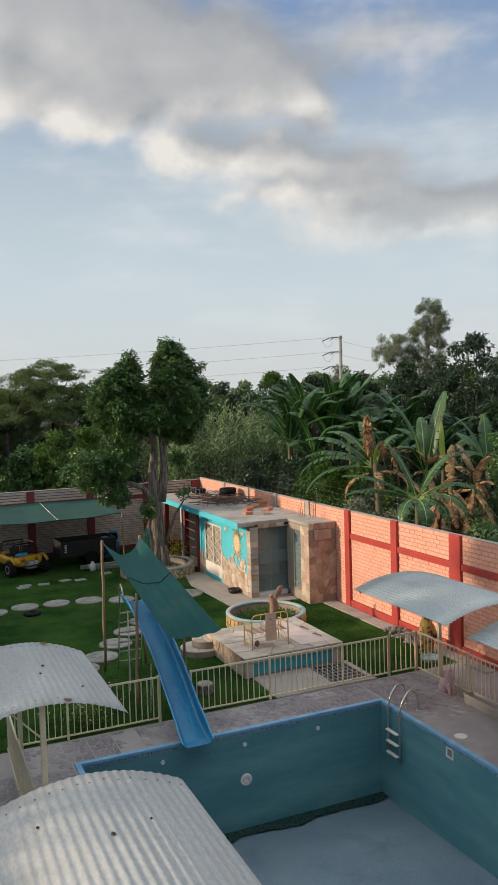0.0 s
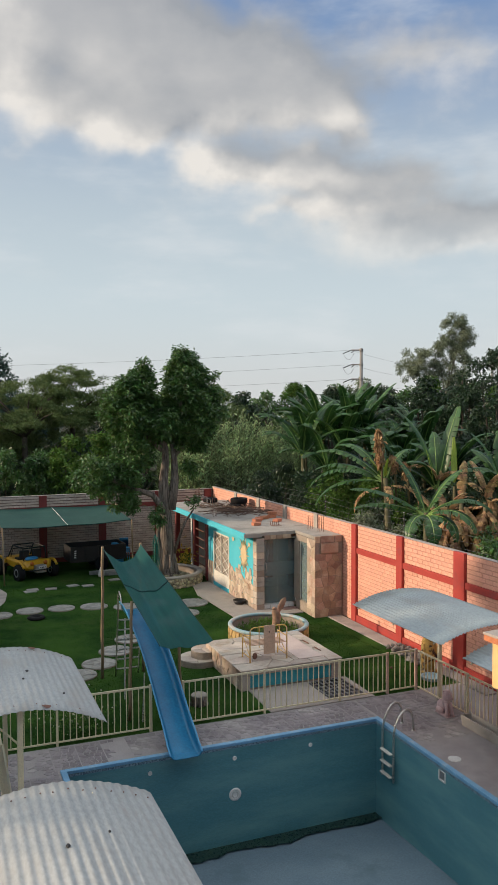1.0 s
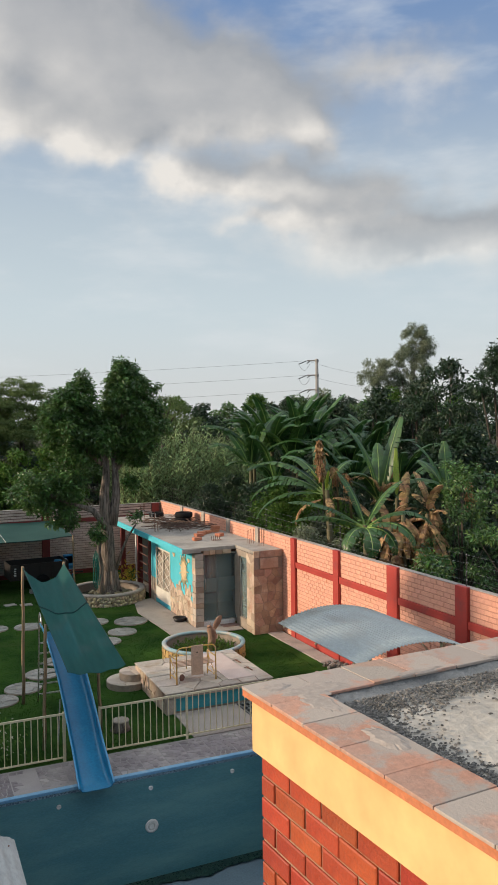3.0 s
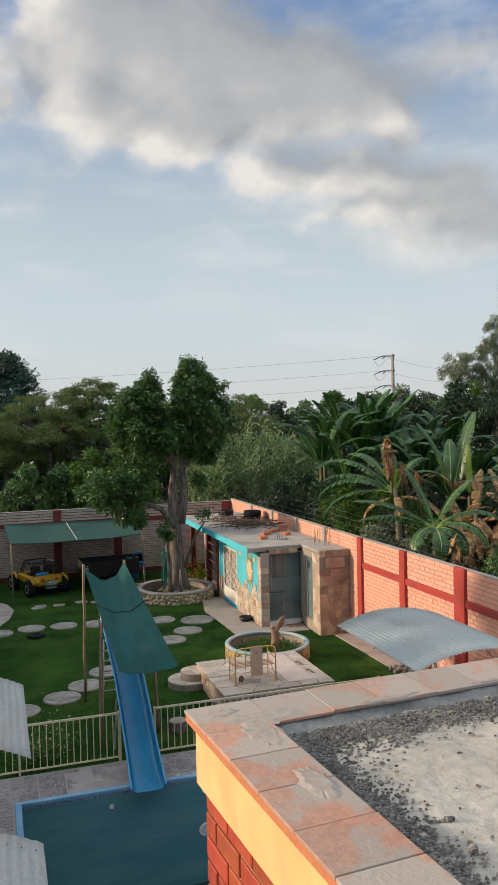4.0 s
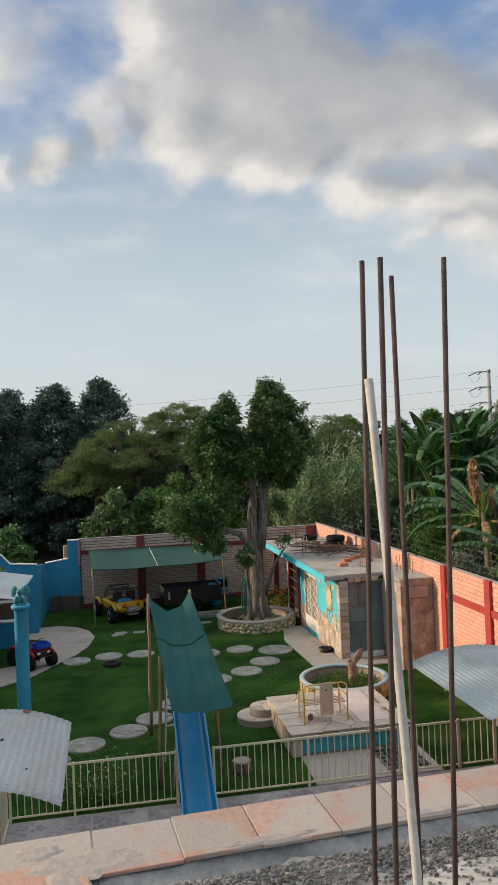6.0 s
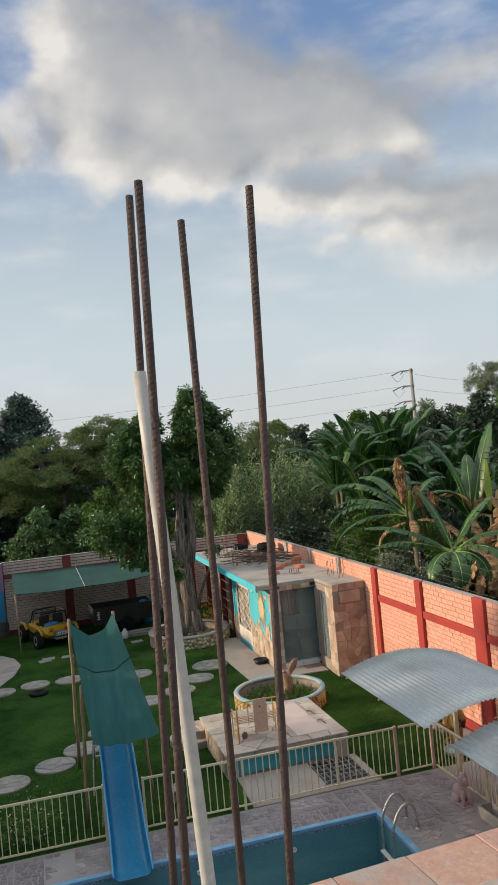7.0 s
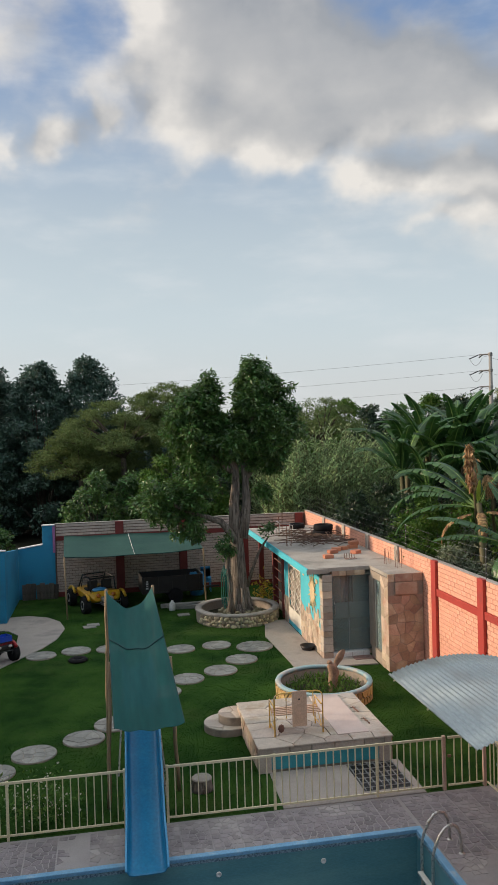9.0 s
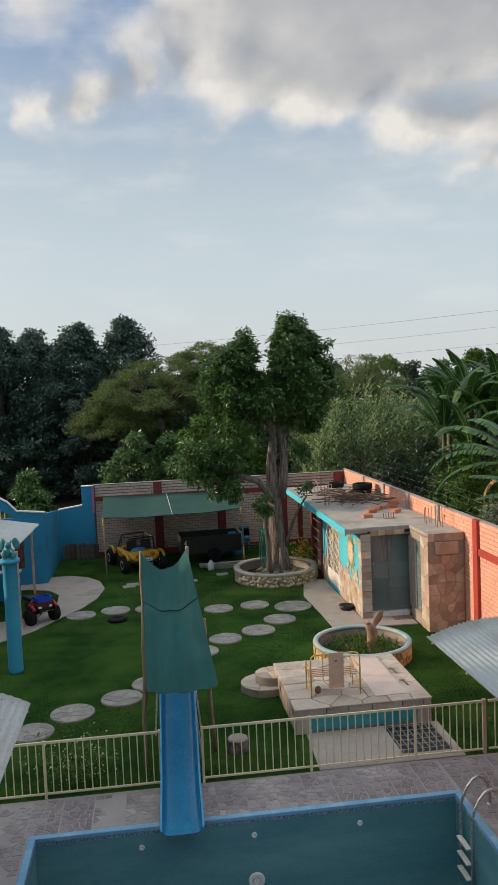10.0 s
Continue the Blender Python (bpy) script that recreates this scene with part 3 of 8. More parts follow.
def holed(x0, x1, y0, y1, z0, z1, hx0, hx1, hy0, hy1):
    g = Geo()
    g.box(x0, hx0, y0, y1, z0, z1).box(hx1, x1, y0, y1, z0, z1).box(hx0, hx1, y0, hy0, z0, z1).box(hx0, hx1, hy1, y1, z0, z1)
    return g


def build_ground():
    far = 900
    g = Geo()
    a, b, c, d = POOL[0] - 0.3, POOL[1] + 0.3, POOL[2] - 0.3, POOL[3] + 0.3
    for x0, x1, y0, y1 in ((-far, a, -far, far), (b, far, -far, far), (a, b, -far, c), (a, b, d, far)):
        g.add([(x0, y0, -0.06), (x1, y0, -0.06), (x1, y1, -0.06), (x0, y1, -0.06)], [(0, 1, 2, 3)])
    structure("ground", g, field_m, "dry brownish green open ground reaching to the horizon")
    structure("lawn", Geo().box(-5, 13.05, 15.5, 35.7, -0.05, 0.0), lawn_m, "dense green mown lawn, shaded by late sun")
    deck = structure("pavement", holed(-5, 13.05, 2.6, 15.5, -0.05, 0.0, POOL[0] - 0.1, POOL[1] + 0.1, POOL[2] - 0.1, POOL[3] + 0.1), deck_m,
                     "mauve-grey stamped pool deck with crazy-paving joints")
    x0, x1, y0, y1 = POOL
    pool = thing("pool", (6, 10, 0), "empty swimming pool with weathered teal painted walls", "pool", kind="structure")
    for a in ((x0 - 0.2, x0, y0 - 0.2, y1 + 0.2), (x1, x1 + 0.2, y0 - 0.2, y1 + 0.2), (x0, x1, y0 - 0.2, y0), (x0, x1, y1, y1 + 0.2)):
        part("pool_wall", Geo().box(*a, PZ - 0.3, -0.03), pool_wall_m, pool, "weathered teal pool wall")
    fl = Geo().sheet([[(x0 - 0.1 + (x1 - x0 + 0.2) * i / 12, y0 - 0.1 + (y1 - y0 + 0.2) * j / 12, PZ - 0.05 + 0.012 * max(0, j - 9) * -1 + 0.35 * max(0, (11 - j) / 11) ** 1.4) for i in range(13)] for j in range(13)])
    part("pool_floor", fl, pool_floor_m, pool, "pale blue-grey dusty pool floor")
    # stagnant strip along the far wall
    pts = []
    for k in range(81):
        u = k / 80
        pts.append((x0 + 0.01 + (x1 - x0 - 0.02) * u, y1 - 0.38 + 0.20 * noise.noise(Vector((u * 7, 0, 0))) + 0.09 * noise.noise(Vector((u * 31, 2, 0))) + 0.10 * u))
    g = Geo()
    n = len(pts)
    g.add([(x, y1 - 0.004, PZ - 0.035) for x, y in pts] + [(x, min(y, y1 - 0.1), PZ - 0.035) for x, y in pts], [(n + i, n + i + 1, i + 1, i) for i in range(n - 1)])
    part("puddle", g, algae_m, pool, "dark green stagnant puddle")
    # painted coping, mosaic strip
    w = 0.11
    g = Geo().box(x0 - w, x1 + w, y1 - 0.005, y1 + w, -0.03, 0.035).box(x0 - w, x0 + 0.005, y0 - w, y1 - 0.005, -0.03, 0.035)
    g.box(x1 - 0.005, x1 + w, y0 - w, y1 - 0.005, -0.03, 0.035).box(x0 + 0.005, x1 - 0.005, y0 - w, y0 + 0.005, -0.03, 0.035)
    part("coping", g, coping_m, pool, "light blue painted pool rim", bevel=0.012)
    g = Geo().box(x0, x1, y1 - 0.008, y1 + 0.05, -0.078, -0.032).box(x1 - 0.008, x1 + 0.05, y0, y1 - 0.008, -0.078, -0.032).box(x0 - 0.05, x0 + 0.008, y0, y1 - 0.008, -0.078, -0.032)
    part("mosaic_strip", g, mosaic_m, pool, "dark blue and white mosaic strip")

    def jet(x, z, r):
        m = Matrix.Translation((x, y1, z)) @ Matrix.Rotation(radians(90), 4, "X")
        g = Geo().lathe((0, 0, 0), [(r, -0.01), (r, 0.012), (r * 0.8, 0.022), (r * 0.62, 0.02), (r * 0.55, 0.012), (r * 0.02, 0.016)], 20)
        g.v = [tuple(m @ Vector(p)) for p in g.v]
        return g
    for x in (4.24, 6.03, 7.77):
        part("inlet", jet(x, -0.29, 0.045), white_trim_m, pool, smooth=True)
    lamp = part("pool_light", jet(6.04, -1.05, 0.135), white_trim_m, pool, "round white underwater light", smooth=True)
    g = jet(6.04, -1.05, 0.085)
    part("lens", g, glow_grey_m, lamp)
    g = Geo().box(x1 - 0.02, x1 + 0.02, 11.68, 11.90, -0.30, -0.27).box(x1 - 0.02, x1 + 0.02, 11.68, 11.90, -0.10, -0.105)
    g.box(x1 - 0.02, x1 + 0.02, 11.68, 11.71, -0.27, -0.10).box(x1 - 0.02, x1 + 0.02, 11.87, 11.90, -0.27, -0.10)
    sk = part("skimmer", g, white_trim_m, pool, "white skimmer opening")
    part("flap", Geo().box(x1 - 0.006, x1 + 0.02, 11.71, 11.87, -0.27, -0.105), steel_m, sk)
    return deck


deck = build_ground()

lid = thing("manhole_cover", (9.80, 11.95, 0), "round pale skimmer lid set in the deck", "lid")
part("cover", Geo().lathe((9.80, 11.95, 0.0), [(0.13, 0), (0.13, 0.012), (0.115, 0.018), (0.10, 0.016)], 24), white_trim_m, lid)


def build_pool_ladder():
    t = thing("pool_ladder", (9.5, 13.6, 0), "stainless steel pool ladder with three white steps", "ladder")
    for y in (13.86, 13.42):
        pts = [(9.33, y, -1.05), (9.33, y, -0.4), (9.335, y, 0.0), (9.38, y, 0.17), (9.46, y, 0.34), (9.55, y, 0.45), (9.64, y, 0.49), (9.73, y, 0.46), (9.79, y, 0.36), (9.82, y, 0.2), (9.83, y, 0.0)]
        r = part("rail", Geo().tube(pts, 0.025, 10), chrome_m, t, smooth=True)
        part("flange", Geo().lathe((9.83, y, 0.0), [(0.05, 0), (0.05, 0.012), (0.025, 0.03)], 16), chrome_m, r)
    for z in (-0.45, -0.70, -0.95):
        part("step", Geo().box(9.24, 9.33, 13.44, 13.84, z - 0.015, z + 0.015), white_metal_m, t, bevel=0.01)


build_pool_ladder()


# ---- walls round the garden ----
def brick_mesh(name, material, l=0.247, h=0.101, d=0.03):
    """A brick face whose front looks to -x, its middle at the origin."""
    g = Geo()
    e = 0.006
    v = [(0, -l / 2, -h / 2), (0, l / 2, -h / 2), (0, l / 2, h / 2), (0, -l / 2, h / 2)]
    v += [(-d * 0.7, y, z) for _, y, z in v[:4]] + [(-d, y * (1 - 2 * e / l), z * (1 - 2 * e / h)) for _, y, z in v[:4]]
    f = [(0, 1, 5, 4), (1, 2, 6, 5), (2, 3, 7, 6), (3, 0, 4, 7), (4, 5, 9, 8), (5, 6, 10, 9), (6, 7, 11, 10), (7, 4, 8, 11), (8, 9, 10, 11)]
    f = [tuple(reversed(q)) for q in f]
    me = g.add(v, f).mesh(name)
    me.materials.append(material)
    return me


WALL_X, WALL_TOP = 13.06, 3.16
PILASTERS = [(21.74, 0.28), (19.06, 0.30), (16.315, 0.45), (13.60, 0.40), (10.85, 0.40), (8.10, 0.40), (5.4, 0.4)]
FAR_PILASTERS = [24.55, 27.25, 29.95, 32.65]
BEAMS = ((0.0, 0.24), (2.26, 2.44))


def brick_rows(y0, y1, z0, z1, step_y=0.25, step_z=0.107):
    """Centres and lengths of the bricks of a bay in stretcher bond."""
    res = []
    rows = int((z1 - z0) / step_z)
    for r in range(rows):
        z = z0 + (r + 0.5) * (z1 - z0) / rows
        y = y0 + (0.0 if r % 2 else -step_y / 2)
        while y < y1:
            a, b = max(y, y0), min(y + step_y, y1)
            if b - a > 0.07:
                res.append(((a + b) / 2, z, b - a - 0.012))
            y += step_y
    return res


def build_east_wall():
    wall = structure("wall_east", Geo().box(WALL_X, WALL_X + 0.15, 2.6, 35.7, -0.06, WALL_TOP), joint_m, "long garden wall of painted salmon-pink brick in warm sun")
    part("wall_cap", Geo().box(WALL_X - 0.004, WALL_X + 0.155, 2.6, 35.86, WALL_TOP, WALL_TOP + 0.018), path_m, wall, "thin cement wall cap", bevel=0.005)
    for y, w in PILASTERS:
        part("pilaster", Geo().box(WALL_X - 0.09, WALL_X + 0.02, y - w, y, 0, WALL_TOP + 0.03), red_paint_m, wall, "brick-red painted pilaster", bevel=0.008)
    for y in FAR_PILASTERS:
        part("pilaster", Geo().box(WALL_X - 0.06, WALL_X + 0.02, y - 0.28, y, 0, WALL_TOP + 0.04), concrete_m, wall, "bare concrete pilaster", bevel=0.008)
    edges = [35.7] + sorted([y for y in FAR_PILASTERS] + [y for y, w in PILASTERS], reverse=True) + [2.6]
    widths = {y: w for y, w in PILASTERS}
    bays = []
    for a, b in zip(edges, edges[1:]):
        top = a - (widths.get(a, 0.28) if a != 35.7 else 0)
        bays.append((b, top))
    spots = []
    for y0, y1 in bays:
        red = y1 < 23
        if red:
            for z0, z1 in BEAMS:
                part("beam", Geo().box(WALL_X - 0.06, WALL_X + 0.02, y0, y1, z0, z1), red_paint_m, wall, "brick-red painted band", bevel=0.006)
        zs = ((0.24, 2.26), (2.44, WALL_TOP)) if red else ((0.0, WALL_TOP),)
        for z0, z1 in zs:
            spots += brick_rows(y0 + 0.005, y1 - 0.005, z0 + 0.006, z1 - 0.004)
    return wall, spots


east_wall, east_bricks = build_east_wall()


def build_north_wall():
    wall = structure("wall_north", Geo().box(2.2, WALL_X, 35.73, 35.86, -0.06, 3.06), cream_joint_m, "back garden wall of pale cream brick with dark joints")
    part("wall_cap", Geo().box(2.2, WALL_X - 0.02, 35.70, 35.88, 3.06, 3.09), concrete_m, wall, "thin cement wall cap")
    for x in (4.72, 7.42, 10.12, 12.6):
        part("pilaster", Geo().box(x, x + 0.34, 35.63, 35.74, 0, 3.08), dark_red_m, wall, "dark red painted pilaster", bevel=0.008)
    xs = [2.25, 4.72, 7.42, 10.12, 12.6]
    g = Geo()
    for i in range(4):
        a, b = xs[i] + (0.34 if i else 0), xs[i + 1]
        part("beam", Geo().box(a, b, 35.66, 35.74, 2.38, 2.56), dark_red_m, wall, "dark red painted band", bevel=0.006)
        part("beam", Geo().box(a, b, 35.66, 35.74, 0.0, 0.2), dark_red_m, wall, "dark red painted band", bevel=0.006)
        for z0, z1 in ((0.2, 2.38), (2.56, 3.06)):
            for x, z, l in brick_rows(a + 0.005, b - 0.005, z0, z1):
                g.box(x - l / 2, x + l / 2, 35.70, 35.735, z - 0.044, z + 0.044)
    stuff("brickwork", g, cream_brick_m, "pale cream bricks in stretcher bond", parent=wall)


build_north_wall()


def build_wall_wires():
    """Wire posts on the wall heads with four strands."""
    ys = [23.9, 18.9, 13.4]
    for y in ys:
        t = thing("fence_post", (13.14, y, WALL_TOP + 0.03), "slim metal wire post with insulators on the wall cap", "post", "wire posts on the wall")
        part("rod", Geo().tube([(13.14, y, WALL_TOP), (13.14, y, WALL_TOP + 0.72)], 0.012, 6), dark_in_m, t)
        for k in range(4):
            z = WALL_TOP + 0.16 + 0.19 * k
            part("insulator", Geo().lathe((13.14, y, z - 0.02), [(0.010, 0), (0.015, 0.008), (0.015, 0.022), (0.010, 0.03)], 8), steel_m, t)
    t = thing("wire_strands", (13.12, 20, WALL_TOP), "four thin fence wires strung above the wall", "wire")
    for k in range(4):
        z = WALL_TOP + 0.16 + 0.19 * k
        pts = []
        for a, b in zip([35.6] + ys, ys + [3]):
            for j in range(6):
                u = j / 6
                pts.append((13.11, a + (b - a) * u, z - 0.05 * 4 * u * (1 - u)))
        part("wire", Geo().tube(pts, 0.0022, 4), wire_m, t)


build_wall_wires()


def build_blue_walls():
    """The blue garden wall with its stepped and curved head."""
    g = Geo()

    def upright(poly, y0, y1):
        n = len(poly)
        v = [(x, y0, z) for x, z in poly] + [(x, y1, z) for x, z in poly]
        return v, [tuple(range(n)), tuple(range(2 * n - 1, n - 1, -1))] + [((i + 1) % n, i, n + i, n + (i + 1) % n) for i in range(n)]
    w = structure("wall_northwest", Geo().add(*upright([(0.70, -0.06), (2.2, -0.06), (2.2, 3.04), (1.70, 3.04), (1.70, 2.24), (0.70, 2.10)], 35.60, 35.80)), blue_wall_m,
                  "strong blue painted garden wall with a stepped head", 0.01)
    part("head_trim", Geo().add(*upright([(0.70, 2.10), (1.70, 2.24), (1.70, 2.28), (0.70, 2.14)], 35.57, 35.83)), white_trim_m, w, "thin white head trim")
    part("head_trim", Geo().box(1.68, 2.21, 35.57, 35.83, 3.04, 3.075), white_trim_m, w, "thin white head trim")
    part("purple_strip", Geo().box(2.12, 2.22, 35.55, 35.60, 1.9, 3.0), surf("purple_paint", (0.30, 0.12, 0.28), (0.36, 0.16, 0.33), 2), w, "faded purple paint strip")
    structure("wall_return", Geo().add([(0.55, 31.5, -0.06), (0.70, 31.5, -0.06), (0.70, 35.6, -0.06), (0.55, 35.6, -0.06), (0.55, 31.5, 2.6), (0.70, 31.5, 2.6), (0.70, 35.6, 2.10), (0.55, 35.6, 2.10)],
              [(3, 2, 1, 0), (4, 5, 6, 7), (0, 1, 5, 4), (1, 2, 6, 5), (2, 3, 7, 6), (3, 0, 4, 7)]), blue_wall_m, "blue painted wall return")
    arc = [(-0.28 - 0.32 * k, 2.72 + 0.74 * (0.32 * k) ** 0.62) for k in range(1, 15)]
    w2 = structure("wall_gate", Geo().add(*upright([(-5, -0.06), (0.70, -0.06), (0.70, 2.63), (-0.28, 2.72), (-0.45, 2.50), (-5, 2.50)], 31.40, 31.55)), blue_wall_m,
                   "blue painted gate wall under an arched head", 0.01)
    head = [(-0.28, 2.72)] + arc
    g = Geo()
    for (xa, za), (xb, zb) in zip(head, head[1:]):
        g.add(*upright([(xa, max(2.50, za - 0.42)), (xb, max(2.50, zb - 0.42)), (xb, zb), (xa, za)], 31.41, 31.54))
    part("arched_head", g, blue_wall_m, w2, "blue arched band over the grille")
    for k in range(24):
        x = -0.72 - 0.15 * k
        part("grille_bar", Geo().tube([(x, 31.48, 2.49), (x, 31.48, 2.72 + 0.74 * (-0.28 - x) ** 0.62 - 0.40)], 0.014, 6), cream_rail_m, w2)
    g = Geo()
    pts = [(0.72, 2.64), (-0.28, 2.73)] + arc
    for (xa, za), (xb, zb) in zip(pts, pts[1:]):
        g.add([(xa, 31.37, za), (xb, 31.37, zb), (xb, 31.58, zb), (xa, 31.58, za), (xa, 31.37, za + 0.04), (xb, 31.37, zb + 0.04), (xb, 31.58, zb + 0.04), (xa, 31.58, za + 0.04)],
              [(0, 3, 2, 1), (4, 5, 6, 7), (0, 1, 5, 4), (2, 3, 7, 6), (1, 2, 6, 5), (3, 0, 4, 7)])
    part("head_trim", g, white_trim_m, w2, "thin white head trim")
    part("door_leaf", Geo().box(-0.95, 0.40, 31.375, 31.40, 0.05, 2.45), blue_wall_m, w2, "blue sheet-metal gate leaf", bevel=0.006)
    # plain wall added out of sight on the west; its height shades the lawn
    structure("wall_west", Geo().box(-5.2, -5.0, -9, 31.5, -0.06, 3.6), blue_wall_m, "unseen blue wall added to close and shade the garden")


build_blue_walls()


# ---- the garden room ----
def build_room():
    RX, FY, BY, RZ = 10.60, 24.10, 34.1, 2.58
    t = thing("garden_room", (11.6, 27, 0), "small flat-roofed garden room with stone front and turquoise mural side", "building")
    # walls: west side with a lattice door opening, back, front strip
    part("wall_side", Geo().box(RX, RX + 0.15, FY + 0.3, 26.8, 0, RZ).box(RX, RX + 0.15, 28.6, 29.2, 0, RZ).box(RX, RX + 0.15, 26.8, 28.6, 2.15, RZ).box(RX, RX + 0.15, 26.8, 28.6, 0, 0.16), turquoise_m, t, "turquoise painted side wall")
    part("wall_back", Geo().box(RX + 0.15, 13.04, 31.9, 32.05, 0, RZ), room_in_m, t)
    part("wall_inner", Geo().box(RX + 0.15, 13.04, 26.85, 27.0, 0, RZ), room_in_m, t, "pale grey inner wall")
    part("room_floor", Geo().box(RX + 0.15, 13.04, FY + 0.26, 31.9, 0.0, 0.12), pale_stone_m, t, "pale tiled floor")
    roof = part("roof", Geo().box(10.15, 13.04, 24.06, BY, RZ, 2.70).box(12.03, 13.04, 22.475, 24.06, RZ + 0.03, 2.715), concrete_m, t, "dusty bare concrete roof slab", bevel=0.01)
    part("fascia", Geo().box(10.11, 10.15, 24.02, BY, 2.50, 2.71), turquoise_m, roof, "turquoise painted roof edge")
    part("fascia", Geo().box(10.11, 10.75, 24.0, 24.06, 2.55, 2.68), concrete_m, roof, "bare concrete roof edge")
    # stone front: corner pilaster, lintel, threshold, glass doors
    g = Geo()
    z = 0.0
    k = 0
    while z < 2.46:
        h = rand.uniform(0.17, 0.26)
        h = min(h, 2.50 - z)
        d = rand.uniform(-0.012, 0.012)
        part("stone", Geo().box(RX - 0.03 + d, RX + 0.27 + d * 0.5, FY - 0.06 + d, FY + 0.26, z + 0.008, z + h), stone_m if k % 3 == 0 else pale_stone_m, t, bevel=0.014)
        z += h
        k += 1
    x = RX + 0.28
    while x < 11.9:
        l = min(rand.uniform(0.2, 0.36), 11.95 - x)
        part("lintel_stone", Geo().box(x, x + l - 0.012, FY - 0.04, FY + 0.2, 2.44, 2.60), brown_stone_m, t, bevel=0.012)
        x += l
    step = part("threshold", Geo().box(RX + 0.27, 12.0, FY - 0.02, FY + 0.25, 0, 0.17), white_trim_m, t, "white tiled threshold", bevel=0.01)
    for xx in (11.1, 11.45, 11.8):
        part("tile_joint", Geo().box(xx, xx + 0.008, FY - 0.023, FY - 0.02, 0.02, 0.155), grout_m, step)
    for i, (a, b) in enumerate(((RX + 0.28, 11.42), (11.42, 12.16))):
        d = part("door_leaf", Geo().box(a + 0.01, b - 0.01, FY + 0.10 + 0.02 * i, FY + 0.108 + 0.02 * i, 0.19, 2.42), glass_m, t, "frameless clear glass door leaf")
        d.visible_shadow = False
        part("frosted_band", Geo().box(a + 0.01, b - 0.01, FY + 0.094 + 0.02 * i, FY + 0.097 + 0.02 * i, 1.15, 1.62), frost_m, d, "frosted band")
        hx = a + 0.09 if i == 0 else b - 0.10
        part("door_handle", Geo().tube([(hx, FY + 0.1, 1.25), (hx, FY + 0.04, 1.30), (hx, FY + 0.03, 1.45), (hx, FY + 0.04, 1.60), (hx, FY + 0.1, 1.65)], 0.012, 8), chrome_m, d, "steel pull handle", smooth=True)
    part("door_frame", Geo().box(RX + 0.27, 12.14, FY + 0.09, FY + 0.15, 2.42, 2.46).box(12.12, 12.17, FY + 0.09, FY + 0.15, 0.17, 2.42), white_metal_m, t, "pale metal door frame")
    # entrance pier with clad faces
    pier = part("pier", Geo().box(12.02, 13.04, 22.46, 22.80, 0, 2.60).box(12.02, 12.18, 22.80, 23.05, 0, 2.60).box(12.02, 12.18, 23.05, 23.95, 0, 0.35).box(12.02, 12.18, 23.05, 23.95, 2.40, 2.60).box(12.02, 12.18, 23.72, 24.1, 0.35, 2.40), grout_m, t, "stone-clad entrance pier")
    front = cells(scatter(12.0, 13.0, 0.0, 2.12, 0.25), [(12.0, 0.0), (13.03, 0.0), (13.03, 2.12), (12.0, 2.12)], 0.014)
    lay_stones(front, lambda u, v, w: (u, 22.46 - w, v), 0.016, brown_stone_m, pier)
    for x0, x1 in ((12.0, 12.20), (12.21, 12.72), (12.73, 13.03)):
        part("stone", Geo().box(x0, x1, 22.43, 22.47, 2.50, 2.72), brown_stone_m, pier, bevel=0.01)
    part("niche_slab", Geo().box(12.20, 12.86, 22.40, 22.47, 2.14, 2.48), brown_stone_m, pier, "dark flat stone plaque", bevel=0.015)
    side = cells(scatter(22.46, 23.05, 0.0, 2.55, 0.26), [(22.46, 0.0), (23.05, 0.0), (23.05, 2.58), (22.46, 2.58)], 0.011)
    lay_stones(side, lambda u, v, w: (12.02 - w, u, v), 0.015, stone_m, pier)
    d = part("side_pane", Geo().box(12.09, 12.098, 23.06, 23.71, 0.36, 2.39), glass_m, pier, "narrow side glass pane")
    d.visible_shadow = False
    part("pane_frame", Geo().box(12.07, 12.11, 23.05, 23.08, 0.35, 2.4).box(12.07, 12.11, 23.69, 23.72, 0.35, 2.4), white_metal_m, pier)
    # curtains and table seen through the glass
    part("curtain", Geo().sheet([[(11.0 + 0.30 * i / 14, 26.7 + 0.05 * math.sin(i * 1.6), z) for i in range(15)] for z in (0.5, 1.4, 2.4)]), curtain_m, t, thick=0.01)
    part("curtain", Geo().sheet([[(11.95 + 0.4 * i / 14, 26.75 + 0.05 * math.sin(i * 1.6), z) for i in range(15)] for z in (0.5, 1.4, 2.4)]), curtain_m, t, thick=0.01)
    # mural: stone-like foot with peaks, sun in relief, small birds
    ys = np.linspace(FY + 0.3, 26.78, 40)
    top = [0.85 + 0.42 * math.sin(y * 3.1) ** 2 + 0.25 * noise.noise(Vector((y * 5, 3, 0))) + 0.1 * rand.random() for y in ys]
    cell = cells(scatter(FY + 0.3, 26.78, 0.0, 1.75, 0.19), [(FY + 0.3, 0.0), (26.78, 0.0), (26.78, 1.75), (FY + 0.3, 1.75)], 0.010)
    keep = [c for c in cell if max(p[1] for p in c) < np.interp(sum(p[0] for p in c) / len(c), ys, top) + 0.12]
    lay_stones(keep, lambda u, v, w: (RX - w, u, v), 0.022, stone_m, t, "mural_stone")
    keep = cells(scatter(28.62, 29.2, 0.0, 0.9, 0.2), [(28.62, 0.0), (29.2, 0.0), (29.2, 0.9), (28.62, 0.9)], 0.010)
    lay_stones(keep, lambda u, v, w: (RX - w, u, v), 0.022, stone_m, t, "mural_stone")
    cy, cz = 25.25, 1.76
